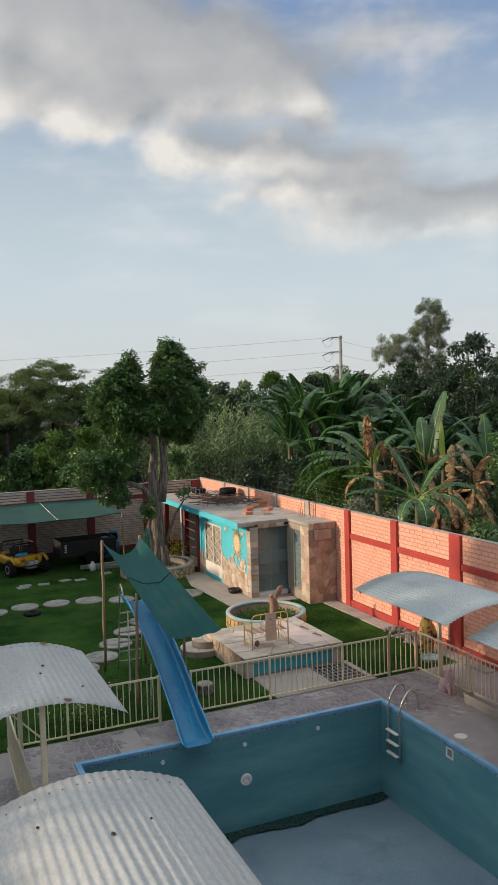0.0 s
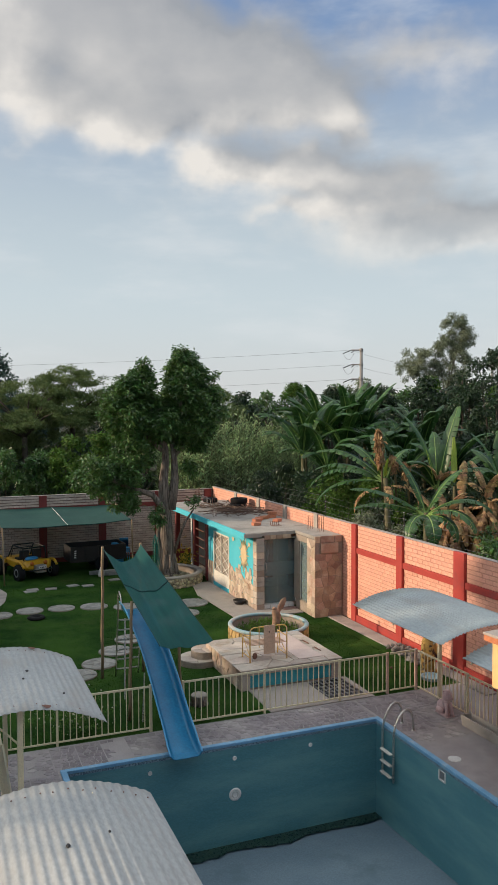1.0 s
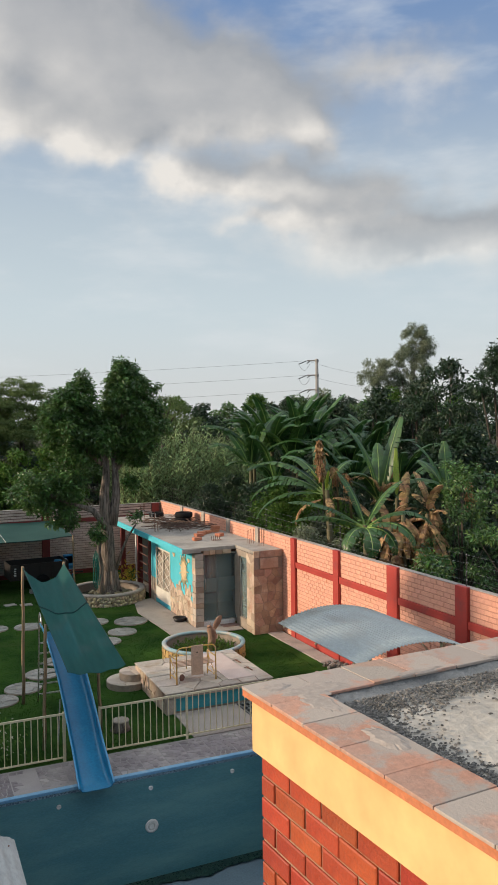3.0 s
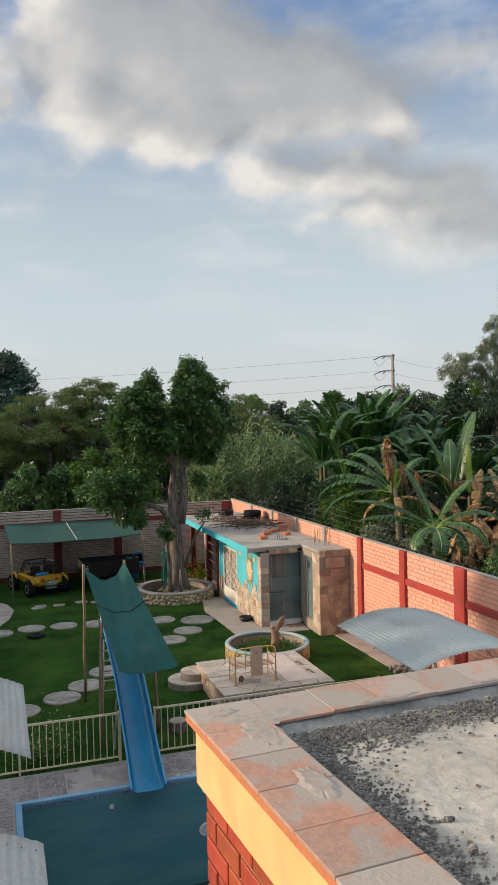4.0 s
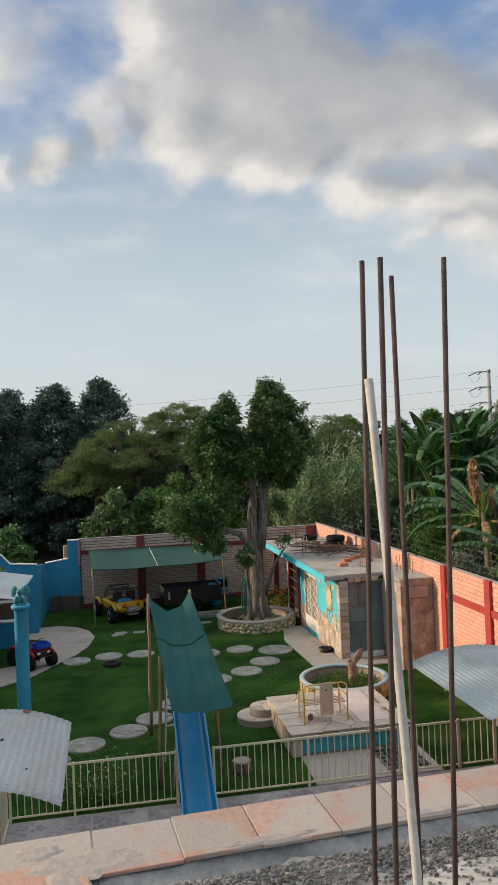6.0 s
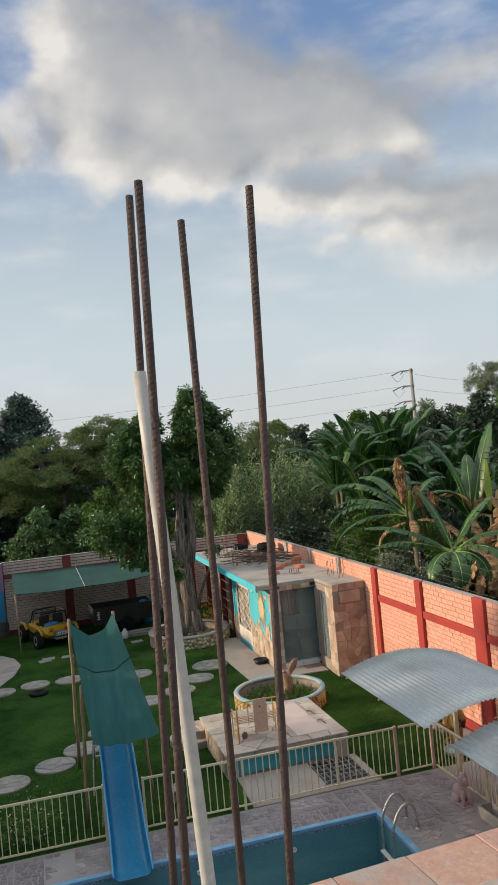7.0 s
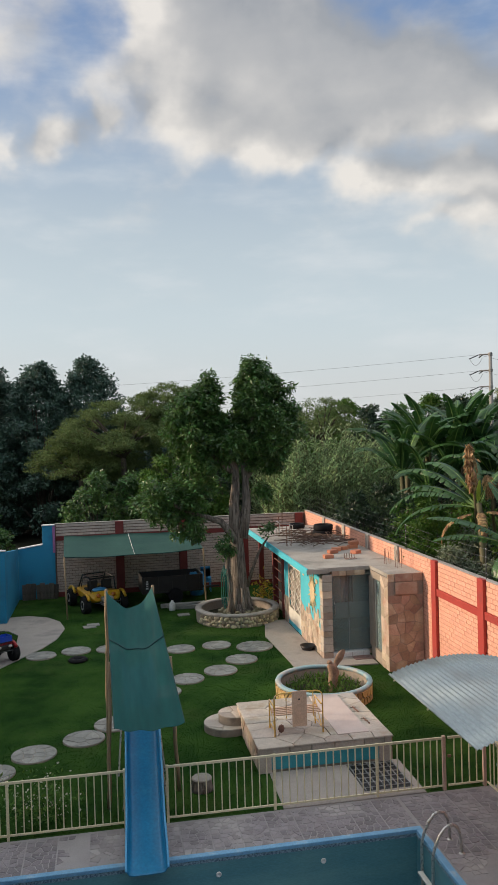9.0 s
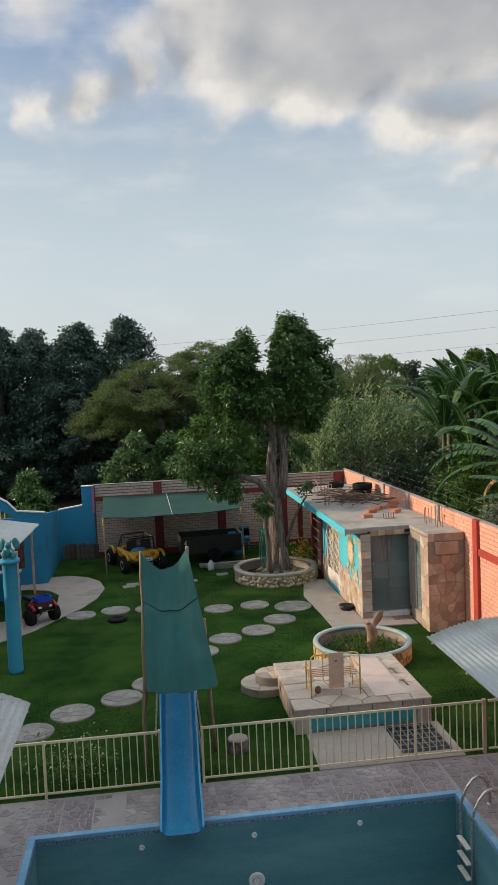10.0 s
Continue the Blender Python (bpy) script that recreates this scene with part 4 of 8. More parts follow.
    sun_r = part("mural_sun", Geo().add([(RX - 0.03 - 0.02 * (r < 0.2), cy + r * 0.95 * math.cos(a), cz + r * 1.25 * math.sin(a)) for r in (0.24, 0.0) for a in [2 * math.pi * k / 24 for k in range(24)]],
                 [(k, (k + 1) % 24, 24 + (k + 1) % 24, 24 + k) for k in range(24)]), mural_relief_m, t, "ochre sun face in relief")
    g = Geo()
    for k in range(22):
        a = 2 * math.pi * k / 22
        r1 = 0.52 if k % 2 else 0.40
        p = [(0.24, a - 0.12), (0.24, a + 0.12), (r1, a + 0.02), (r1, a - 0.02)]
        v = [(RX - 0.012, cy + r * 0.95 * math.cos(b), cz + r * 1.25 * math.sin(b)) for r, b in p] + [(RX - 0.03, cy + r * 0.95 * math.cos(b), cz + r * 1.25 * math.sin(b)) for r, b in p]
        g.add(v, [(4, 5, 6, 7), (0, 1, 5, 4), (1, 2, 6, 5), (2, 3, 7, 6), (3, 0, 4, 7)])
    part("sun_rays", g, mural_relief_m, sun_r)
    for y, zz in ((26.35, 2.12), (24.75, 2.15)):
        g = Geo().ball((RX - 0.015, y, zz), 0.015, 0.10, 0.05, 8).ball((RX - 0.015, y + 0.07, zz + 0.06), 0.012, 0.07, 0.04, 8).ball((RX - 0.015, y - 0.06, zz + 0.05), 0.012, 0.06, 0.05, 8)
        part("mural_bird", g, mural_relief_m, t)
    # white lattice door
    d0, d1 = 26.82, 28.58
    door = part("lattice_door", Geo().box(RX - 0.01, RX + 0.03, d0, d0 + 0.06, 0.16, 2.15).box(RX - 0.01, RX + 0.03, d1 - 0.06, d1, 0.16, 2.15).box(RX - 0.01, RX + 0.03, d0 + 0.06, d1 - 0.06, 2.09, 2.15).box(RX - 0.01, RX + 0.03, d0 + 0.06, d1 - 0.06, 0.16, 0.62).box(RX - 0.01, RX + 0.03, 27.67, 27.73, 0.62, 2.09), white_metal_m, t, "cream metal lattice double door", bevel=0.005)
    for yc in (27.275, 28.125):
        for k in range(4):
            zc = 0.80 + 0.365 * k
            for sg in (1, -1):
                part("lattice_bar", Geo().tube([(RX + 0.01, yc - 0.39, zc - 0.18 * sg), (RX + 0.01, yc + 0.39, zc + 0.18 * sg)], 0.014, 6), white_metal_m, door)
    part("door_backing", Geo().box(RX + 0.06, RX + 0.075, d0 + 0.03, d1 - 0.03, 0.16, 2.15), pale_stone_m, door, "pale sheet behind the lattice")
    # open shed behind with red posts
    for y in (29.3, 30.9, 33.6):
        part("post", Geo().box(RX - 0.05, RX + 0.14, y, y + 0.18, 0, 2.56), dark_red_m, t, "dark red post", bevel=0.006)
    # dark sheet stands for the shade inside the open shed
    part("shed_wall", Geo().box(11.9, 12.0, 29.0, 31.9, 0, 2.5), dark_in_m, t)
    for z in (0.5, 0.85, 1.2, 1.55, 1.9):
        part("ladder_rung", Geo().tube([(10.62, 29.5, z), (10.62, 30.9, z + 0.02)], 0.02, 6), rust_m, t)


build_room()


def build_roof_clutter():
    z = 2.705
    for x, y, r, s in ((12.45, 30.7, 0.37, 0.22), (12.1, 33.3, 0.33, 0.20)):
        for k in range(2 if y < 32.5 else 1):
            t = thing("tyre", (x + 0.05 * k, y, z + s * k), "old black car tyre lying on the roof slab", "tyre", "tyres on the roof")
            g = Geo()
            prof = [(r * 0.62, 0.02), (r * 0.9, 0.0), (r, 0.04), (r, s - 0.04), (r * 0.9, s), (r * 0.62, s - 0.02), (r * 0.6, s * 0.5), (r * 0.62, 0.02)]
            n = 28
            v = [(x + 0.05 * k + q * math.cos(2 * math.pi * i / n), y + q * math.sin(2 * math.pi * i / n), z + s * k + h) for q, h in prof for i in range(n)]
            g.add(v, [(j * n + i, j * n + (i + 1) % n, (j + 1) * n + (i + 1) % n, (j + 1) * n + i) for j in range(len(prof) - 1) for i in range(n)])
            part("tread", g, rubber_m, t, smooth=True)
    for x, y, a, n in ((11.25, 25.7, 5, 1), (11.65, 26.6, 15, 1), (11.9, 27.0, -10, 1), (12.35, 26.3, 35, 1), (12.6, 27.4, 8, 2), (12.2, 27.2, 30, 1)):
        for k in range(n):
            t = thing("hollow_brick", pose(x + 0.03 * k, y, z + 0.125 * k, 0, 0, a), "terracotta hollow brick lying on the roof slab", "brick", "hollow bricks on the roof")
            b = part("block", Geo().box(-0.15, 0.15, -0.11, 0.11, 0, 0.11), hollow_m, None, bevel=0.006)
            b.parent = t
    t = thing("rebar_cage", (11.85, 25.35, z), "small dark rebar grid lying on the roof slab", "rebar")
    for k in range(5):
        part("bar", Geo().tube([(11.7 + 0.08 * k, 25.2, z + 0.02), (11.7 + 0.08 * k, 25.45, z + 0.02), (11.7 + 0.08 * k, 25.45, z + 0.16)], 0.012, 5), rust_m, t)
    g = Geo()
    for k in range(240):
        x, y, a, l = rand.uniform(11.1, 12.8), rand.uniform(28.2, 31.6), rand.uniform(0, 6.28), rand.uniform(0.3, 1.1)
        h = z + 0.02 + rand.random() * 0.16
        g.tube([(x, y, h), (x + l / 2 * math.cos(a), y + l / 2 * math.sin(a), h + rand.uniform(-0.0, 0.07)), (x + l * math.cos(a), y + l * math.sin(a), h + 0.02)], rand.uniform(0.006, 0.014), 4)
    stuff("scrap_branches", g, twig_m, "heap of dry branches and scrap rods on the roof slab", "branches")
    for cx, cy, h in ((12.55, 24.0, 0.55), (12.62, 23.3, 0.6), (10.6, 28.6, 0.7), (11.2, 32.6, 0.7)):
        t = thing("starter_bars", (cx, cy, z), "rusty starter bars standing up from the roof slab", "rebar", "starter bars on the room roof")
        for dx, dy in ((0, 0), (0.14, 0), (0, 0.14), (0.14, 0.14)):
            part("bar", Geo().tube([(cx + dx, cy + dy, z - 0.02), (cx + dx + rand.uniform(-.03, .03), cy + dy + rand.uniform(-.03, .03), z + h * rand.uniform(0.8, 1.1))], 0.008, 6), rust_m, t)
    t = thing("clothes_stand", (11.1, 31.5, z), "bent grey tube stand on the roof slab", "stand")
    for pts in ([(10.9, 31.2, z), (10.9, 31.2, z + 0.5), (11.5, 31.5, z + 0.35), (11.5, 31.5, z)], [(10.9, 31.8, z), (10.9, 31.8, z + 0.5), (11.5, 32.0, z + 0.4), (11.5, 32.0, z)], [(10.9, 31.2, z + 0.5), (10.9, 31.8, z + 0.5)]):
        part("tube", Geo().tube(pts, 0.016, 6), steel_m, t)


build_roof_clutter()

g = Geo().prism([(9.55, 23.4), (11.95, 23.2), (11.95, 24.1), (10.55, 24.1), (10.55, 29.0), (9.8, 29.0), (9.4, 27.0), (9.5, 25.0)], 0.0, 0.04)
structure("footpath", g, path_m, "worn concrete footpath beside the garden room", 0.01)
g = Geo().prism([(12.45, 22.4), (12.97, 22.4), (12.97, 14.5), (12.6, 14.5), (12.5, 18.0)], 0.0, 0.035)
structure("wall_kerb", g, path_m, "narrow concrete strip along the garden wall", 0.01)

mat_t = thing("door_mat", (11.8, 23.95, 0.04), "reddish woven doormat on the concrete step", "doormat")
part("mat", Geo().box(11.42, 12.0, 23.66, 24.02, 0.041, 0.056), mat_m, mat_t)
dish = thing("metal_bowl", (10.35, 25.1, 0.04), "dark metal bowl on the concrete footpath", "bowl")
part("bowl", Geo().lathe((10.35, 25.1, 0.04), [(0.17, 0), (0.24, 0.14), (0.225, 0.14), (0.15, 0.02)], 20), black_m, dish, smooth=True)


# ---- stepping stones, path, planters, platform ----
def build_stepping_stones():
    spots = [(2.28, 26.73, 0.46), (3.33, 27.0, 0.46), (4.4, 26.95, 0.46), (5.5, 26.78, 0.48), (6.55, 26.3, 0.46), (7.71, 26.42, 0.46), (8.85, 25.96, 0.58), (8.22, 24.71, 0.48), (7.46, 23.81, 0.48),
             (6.47, 23.3, 0.46), (5.75, 22.4, 0.46), (5.1, 21.4, 0.48), (4.45, 20.42, 0.48), (3.77, 19.68, 0.47), (2.74, 19.07, 0.48), (2.0, 18.25, 0.45)]
    for x, y, r in spots:
        t = thing("stepping_stone", (x, y, 0), "round grey crazy-paved stepping stone set in grass", "stepping stone", "stepping stones in the lawn")
        part("base", Geo().lathe((x, y, -0.02), [(r, 0), (r, 0.04), (r * 0.98, 0.05)], 28), grout_m, t)
        lay_stones(cells(scatter(x - r, x + r, y - r, y + r, 0.27), disc(x, y, r * 0.985), 0.014), lambda u, v, w: (u, v, 0.028 + w), 0.014, grey_stone_m, t)
    for x, y, a in ((3.68, 30.04, 10), (4.48, 30.2, -5), (5.35, 30.45, 12), (5.91, 30.22, 3), (7.1, 30.9, 6), (3.8, 30.3, 4)):
        t = thing("flat_stone", pose(x, y, 0, 0, 0, a), "small square pale slab lying in the grass", "slab", "small slabs in the lawn")
        b = part("slab", Geo().box(-0.22, 0.22, -0.17, 0.17, -0.01, 0.03), grey_stone_m, None, bevel=0.012)
        b.parent = t


build_stepping_stones()

poly = [(0.6, 32.3), (1.4, 32.35), (2.1, 31.9), (2.6, 31.1), (2.83, 30.0), (2.65, 28.7), (2.25, 27.6), (1.8, 26.85), (1.0, 25.4), (0.2, 24.6), (-1.5, 24.0), (-5, 23.8), (-5, 26.3), (-0.6, 26.5), (0.5, 26.85), (1.05, 27.5), (1.35, 28.5), (1.3, 29.5),
        (0.9, 30.2), (0.1, 30.6), (-5, 30.6), (-5, 31.4), (0.6, 31.4)]
structure("drive", Geo().prism(poly, -0.01, 0.025), path_m, "curving grey concrete drive beside the lawn")


def build_tree_planter():
    cx, cy, R = 8.95, 29.85, 1.48
    t = thing("tree_planter", (cx, cy, 0), "round cobblestone planter ring with a grey cement rim", "planter")
    n = 48
    prof = [(R, 0), (R, 0.40), (R - 0.17, 0.40), (R - 0.17, 0.05)]
    g = Geo()
    v = [(cx + r * math.cos(2 * math.pi * k / n), cy + r * math.sin(2 * math.pi * k / n), z) for r, z in prof for k in range(n)]
    g.add(v, [(j * n + k, j * n + (k + 1) % n, (j + 1) * n + (k + 1) % n, (j + 1) * n + k) for j in range(3) for k in range(n)])
    part("ring", g, grout_m, t)
    g = Geo()
    prof = [(R + 0.04, 0.39), (R + 0.05, 0.43), (R + 0.03, 0.46), (R - 0.17, 0.46), (R - 0.20, 0.43), (R - 0.19, 0.39), (R + 0.04, 0.39)]
    v = [(cx + r * math.cos(2 * math.pi * k / n), cy + r * math.sin(2 * math.pi * k / n), z) for r, z in prof for k in range(n)]
    g.add(v, [(j * n + k, j * n + (k + 1) % n, (j + 1) * n + (k + 1) % n, (j + 1) * n + k) for j in range(6) for k in range(n)])
    part("rim", g, concrete_m, t, "smooth cement rim", smooth=True)
    part("soil", Geo().lathe((cx, cy, 0.0), [(R - 0.15, 0), (R - 0.15, 0.12), (0.3, 0.18)], 32), field_m, t)
    meshes = []
    for k in range(8):
        g = Geo().ball((0, 0, 0), 0.078 * rand.uniform(.7, 1.2), 0.055, 0.074 * rand.uniform(.7, 1.1), 9)
        me = g.mesh("cobble")
        me.materials.append(cobble_m)
        me.shade_smooth()
        meshes.append(me)
    for row in range(3):
        for k in range(50):
            a = math.pi + 0.35 + (k + 0.37 * row + rand.uniform(-.32, .32)) * (math.pi * 1.25) / 50
            ob = new("cobble", meshes[(k * 3 + row) % 8])
            ob.parent = t
            ob.matrix_parent_inverse = t.matrix_basis.inverted()
            ob.matrix_basis = Matrix.Translation((cx + R * math.cos(a), cy + R * math.sin(a), 0.065 + 0.125 * row + rand.uniform(-.035, .035))) @ Matrix.Rotation(a + math.pi / 2, 4, "Z") @ Matrix.Rotation(rand.uniform(-1.4, 1.4), 4, "Y")
    g = Geo()
    for k in range(90):
        a, r = rand.uniform(0, 6.28), rand.uniform(0.25, 0.85)
        g.ball((9.1 + r * math.cos(a), 29.75 + r * 0.8 * math.sin(a), 0.20 + 0.1 * rand.random()), 0.09 * rand.uniform(.6, 1.2), 0.07, 0.06, 7)
    stuff("loose_stones", g, cobble_m, "loose grey stones heaped round the trunk", "stones")


build_tree_planter()


def build_fountain():
    cx, cy, R = 9.72, 21.05, 1.22
    t = thing("round_planter", (cx, cy, 0), "round masonry planter with worn pale blue rim and ochre stones", "planter")
    n = 44

    def ringed(prof):
        v = [(cx + r * math.cos(2 * math.pi * k / n), cy + r * math.sin(2 * math.pi * k / n), z) for r, z in prof for k in range(n)]
        return Geo().add(v, [(j * n + k, j * n + (k + 1) % n, (j + 1) * n + (k + 1) % n, (j + 1) * n + k) for j in range(len(prof) - 1) for k in range(n)])
    part("ring", ringed([(R - 0.02, 0), (R - 0.02, 0.40), (R - 0.11, 0.40), (R - 0.11, 0.02)]), grout_m, t)
    rim_m = surf("worn_blue_rim", (0.20, 0.36, 0.40), (0.36, 0.42, 0.42), 3, 0.7, 0.15, 40, stain=(0.40, 0.37, 0.33), stain_scale=3, stain_cut=(0.48, 0.62))
    part("rim", ringed([(R + 0.0, 0.38), (R + 0.015, 0.42), (R, 0.45), (R - 0.10, 0.45), (R - 0.12, 0.43), (R - 0.12, 0.37), (R + 0.0, 0.38)]), rim_m, t, "worn pale blue rim", smooth=True)
    part("soil", Geo().lathe((cx, cy, 0), [(R - 0.12, 0), (R - 0.12, 0.10), (0.2, 0.13)], 30), field_m, t)
    ochre = surf("ochre_stone", (0.40, 0.26, 0.08), (0.48, 0.36, 0.16), 4, 0.8, 0.3, 30, piece=0.35)
    pts = scatter(0, 2 * math.pi * R, 0.02, 0.36, 0.17)
    lay_stones(cells(pts, [(0, 0.02), (2 * math.pi * R, 0.02), (2 * math.pi * R, 0.36), (0, 0.36)], 0.03),
               lambda u, v, w: (cx + (R - 0.02 + w) * math.cos(u / R), cy + (R - 0.02 + w) * math.sin(u / R), v), 0.03, ochre, t)
    s = thing("garden_statue", (9.95, 20.95, 0.1), "carved brown animal figure with one raised ear in the planter", "statue")
    g = Geo()
    g.tube([(9.95, 20.95, 0.05), (9.93, 20.95, 0.35), (9.96, 20.94, 0.62), (9.90, 20.90, 0.80), (9.82, 20.86, 0.86)], [0.12, 0.11, 0.13, 0.12, 0.05], 12)
    m = Euler((0, radians(28), 0)).to_matrix()
    g.ball((10.12, 20.95, 0.98), 0.10, 0.05, 0.24, 12, m)
    g.ball((9.84, 20.88, 0.90), 0.07, 0.07, 0.06, 10)
    g.v = [(x + 0.03 * noise.noise(Vector((x * 11, y * 11, z * 9))), y + 0.03 * noise.noise(Vector((x * 11, y * 11, z * 9 + 5))), z + 0.02 * noise.noise(Vector((x * 13, z * 13, 2)))) for x, y, z in g.v]
    part("figure", g, brownstatue_m, s, smooth=True)
    return cx, cy, R


FX, FY2, FR = build_fountain()


def build_platform():
    x0, x1, y0, y1, z = 7.25, 10.02, 17.0, 19.66, 0.50
    t = thing("stone_platform", (8.6, 18.3, 0), "low stone-paved platform with a turquoise recessed front", "platform")
    part("core", Geo().box(x0 + 0.03, x1 - 0.03, y0 + 0.05, y1 - 0.03, -0.02, z), grout_m, t)
    top = cells(scatter(x0, x1, y0, y1, 0.47), [(x0 - 0.02, y0 - 0.03), (x1 + 0.02, y0 - 0.03), (x1 + 0.02, y1), (x0 - 0.02, y1)], 0.016)
    lay_stones(top, lambda u, v, w: (u, v, z + w), 0.03, pale_stone_m, t, "paving_stone")
    x = x0
    while x < x1 - 0.05:
        l = min(rand.uniform(0.35, 0.7), x1 - x)
        part("edge_stone", Geo().box(x, x + l - 0.012, y0 - 0.02, y0 + 0.06, z - 0.13, z - 0.004), pale_stone_m, t, bevel=0.012)
        x += l
    part("front_panel", Geo().box(x0 + 0.25, x1 - 0.28, y0 + 0.035, y0 + 0.06, 0.05, z - 0.13), teal_panel_m, t, "turquoise painted panel")
    for a in (x0 + 0.01, x1 - 0.28):
        part("corner_stone", Geo().box(a, a + 0.24, y0 - 0.005, y0 + 0.06, 0.0, z - 0.14), pale_stone_m, t, bevel=0.012)
    left = cells(scatter(y0, y1, 0, z, 0.26), [(y0, 0.0), (y1, 0.0), (y1, z - 0.01), (y0, z - 0.01)], 0.016)
    lay_stones(left, lambda u, v, w: (x0 + 0.03 - w, u, v), 0.035, stone_m, t, "side_stone")
    lay_stones(left, lambda u, v, w: (x1 - 0.03 + w, u, v), 0.035, stone_m, t, "side_stone")
    for cx, r, h in ((7.02, 0.56, 0.14), (7.18, 0.38, 0.34)):
        st = part("step", Geo().lathe((cx, 19.55, 0), [(r, 0), (r, h), (r - 0.02, h + 0.01)], 28), grout_m, t, "half-round stone step")
        pts = [(cx + r * math.cos(a), 19.55 + r * math.sin(a)) for a in [2 * math.pi * k / 28 for k in range(28)]]
        lay_stones(cells(scatter(cx - r, cx + r, 19.55 - r, 19.55 + r, 0.36), pts, 0.016), lambda u, v, w: (u, v, h + 0.008 + w), 0.02, pale_stone_m, st)
    part("cement_slab", Geo().box(8.95, 9.62, 17.25, 19.60, z + 0.02, z + 0.05), pinkslab_m, t, "smooth pinkish cement slab", bevel=0.01)
    for k, (x, y) in enumerate(((9.72, 18.7), (9.74, 18.0))):
        part("pipe_bit", Geo().tube([(x, y, z + 0.05), (x + 0.03, y - 0.35, z + 0.05)], 0.014, 6), rust_m, t)
        part("tile_bit", Geo().prism([(x - .07, y - .05), (x + .06, y - .06), (x + .08, y + .03), (x - .03, y + .07)], z + 0.03, z + 0.06), pale_stone_m, t)
    structure("pad", Geo().prism([(7.40, 15.50), (10.12, 15.50), (10.14, 17.0), (7.45, 17.0)], -0.01, 0.02), path_m, "dusty concrete pad before the platform")
    gr = thing("drain_grate", (9.5, 16.4, 0.02), "dull steel grate over a flat black sheet for the pit in the concrete pad", "grate")
    # no depth here: black sheet painted for the unlit pit under the bars
    part("pit", Geo().box(9.02, 9.98, 15.78, 16.95, 0.021, 0.024), black_m, gr)
    for k in range(8):
        x = 9.04 + 0.129 * k
        part("bar", Geo().box(x, x + 0.014, 15.79, 16.94, 0.025, 0.05), steel_m, gr)
    for k in range(6):
        y = 15.88 + 0.195 * k
        part("bar", Geo().box(9.03, 9.97, y, y + 0.016, 0.03, 0.045), steel_m, gr)


build_platform()


def build_bench():
    z = 0.53
    t = thing("metal_bench", (8.18, 17.75, z), "worn yellow metal bench frame with a peach board", "bench")
    x0, x1, y0, y1 = 7.68, 8.70, 17.47, 17.98
    arch = [(x0, y0, z), (x0, y0, z + 0.77)] + [(x0 + 0.13 - 0.13 * math.cos(a), y0, z + 0.77 + 0.11 * math.sin(a)) for a in [radians(k) for k in (30, 60, 90)]]
    arch += [(x1 - 0.13 + 0.13 * math.sin(a), y0, z + 0.77 + 0.11 * math.cos(a)) for a in [radians(k) for k in (0, 30, 60)]] + [(x1, y0, z + 0.77), (x1, y0, z)]
    part("back_frame", Geo().tube(arch, 0.017, 8), bench_m, t, smooth=True)
    for x in (x0 + 0.25, x1 - 0.2):
        part("back_bar", Geo().tube([(x, y0, z + 0.36), (x, y0, z + 0.86)], 0.011, 6), bench_m, t)
    for x in (x0, x1 - 0.03):
        part("leg", Geo().tube([(x, y1, z), (x, y1, z + 0.58)], 0.016, 8), bench_m, t)
        part("arm_rest", Geo().tube([(x, y0, z + 0.60), (x, y1, z + 0.60)], 0.015, 8), bench_m, t)
        part("side_bar", Geo().tube([(x, y0, z + 0.12), (x, y1, z + 0.12)], 0.012, 6), bench_m, t)
        part("brace", Geo().tube([(x, y0, z + 0.15), (x, y1, z + 0.55)], 0.010, 6), bench_m, t)
    for k in range(5):
        y = y0 + 0.06 + 0.10 * k
        part("seat_slat", Geo().box(x0, x1, y, y + 0.055, z + 0.40, z + 0.42), peach_m, t, bevel=0.005)
    part("board", Geo().box(8.05, 8.36, y0 - 0.03, y0 - 0.005, z + 0.18, z + 0.91), peach_m, t, "peach painted board", bevel=0.008)
    # flat black disc on the board stands for the dark of a hole
    part("board_hole", Geo().lathe((0, 0, 0), [(0.02, 0), (0.02, 0.002)], 10), black_m, t).matrix_basis = Matrix.Translation((8.2, y0 - 0.031, z + 0.74)) @ Matrix.Rotation(radians(90), 4, "X")
    part("ornament", Geo().ball((7.82, y0 + 0.02, z + 0.15), 0.07, 0.03, 0.09, 8), rust_m, t)


build_bench()

st = thing("tree_stump", (6.06, 16.65, 0), "cut tree stump with a pale sawn top in the grass", "stump")
part("trunk", Geo().lathe((6.06, 16.65, -0.02), [(0.24, 0), (0.20, 0.10), (0.19, 0.20), (0.19, 0.24)], 16), bark_m, st, smooth=True)
part("sawn_top", Geo().lathe((6.06, 16.65, 0.215), [(0.20, 0), (0.185, 0.02), (0.05, 0.022)], 16), pale_stone_m, st)
ty = thing("old_tyre", (3.42, 25.92, 0), "flat black rubber ring lying in the grass", "tyre")
part("ring", Geo().lathe((3.42, 25.92, 0), [(0.26, 0), (0.30, 0.05), (0.24, 0.10), (0.14, 0.09), (0.12, 0.03)], 20), rubber_m, ty, smooth=True)


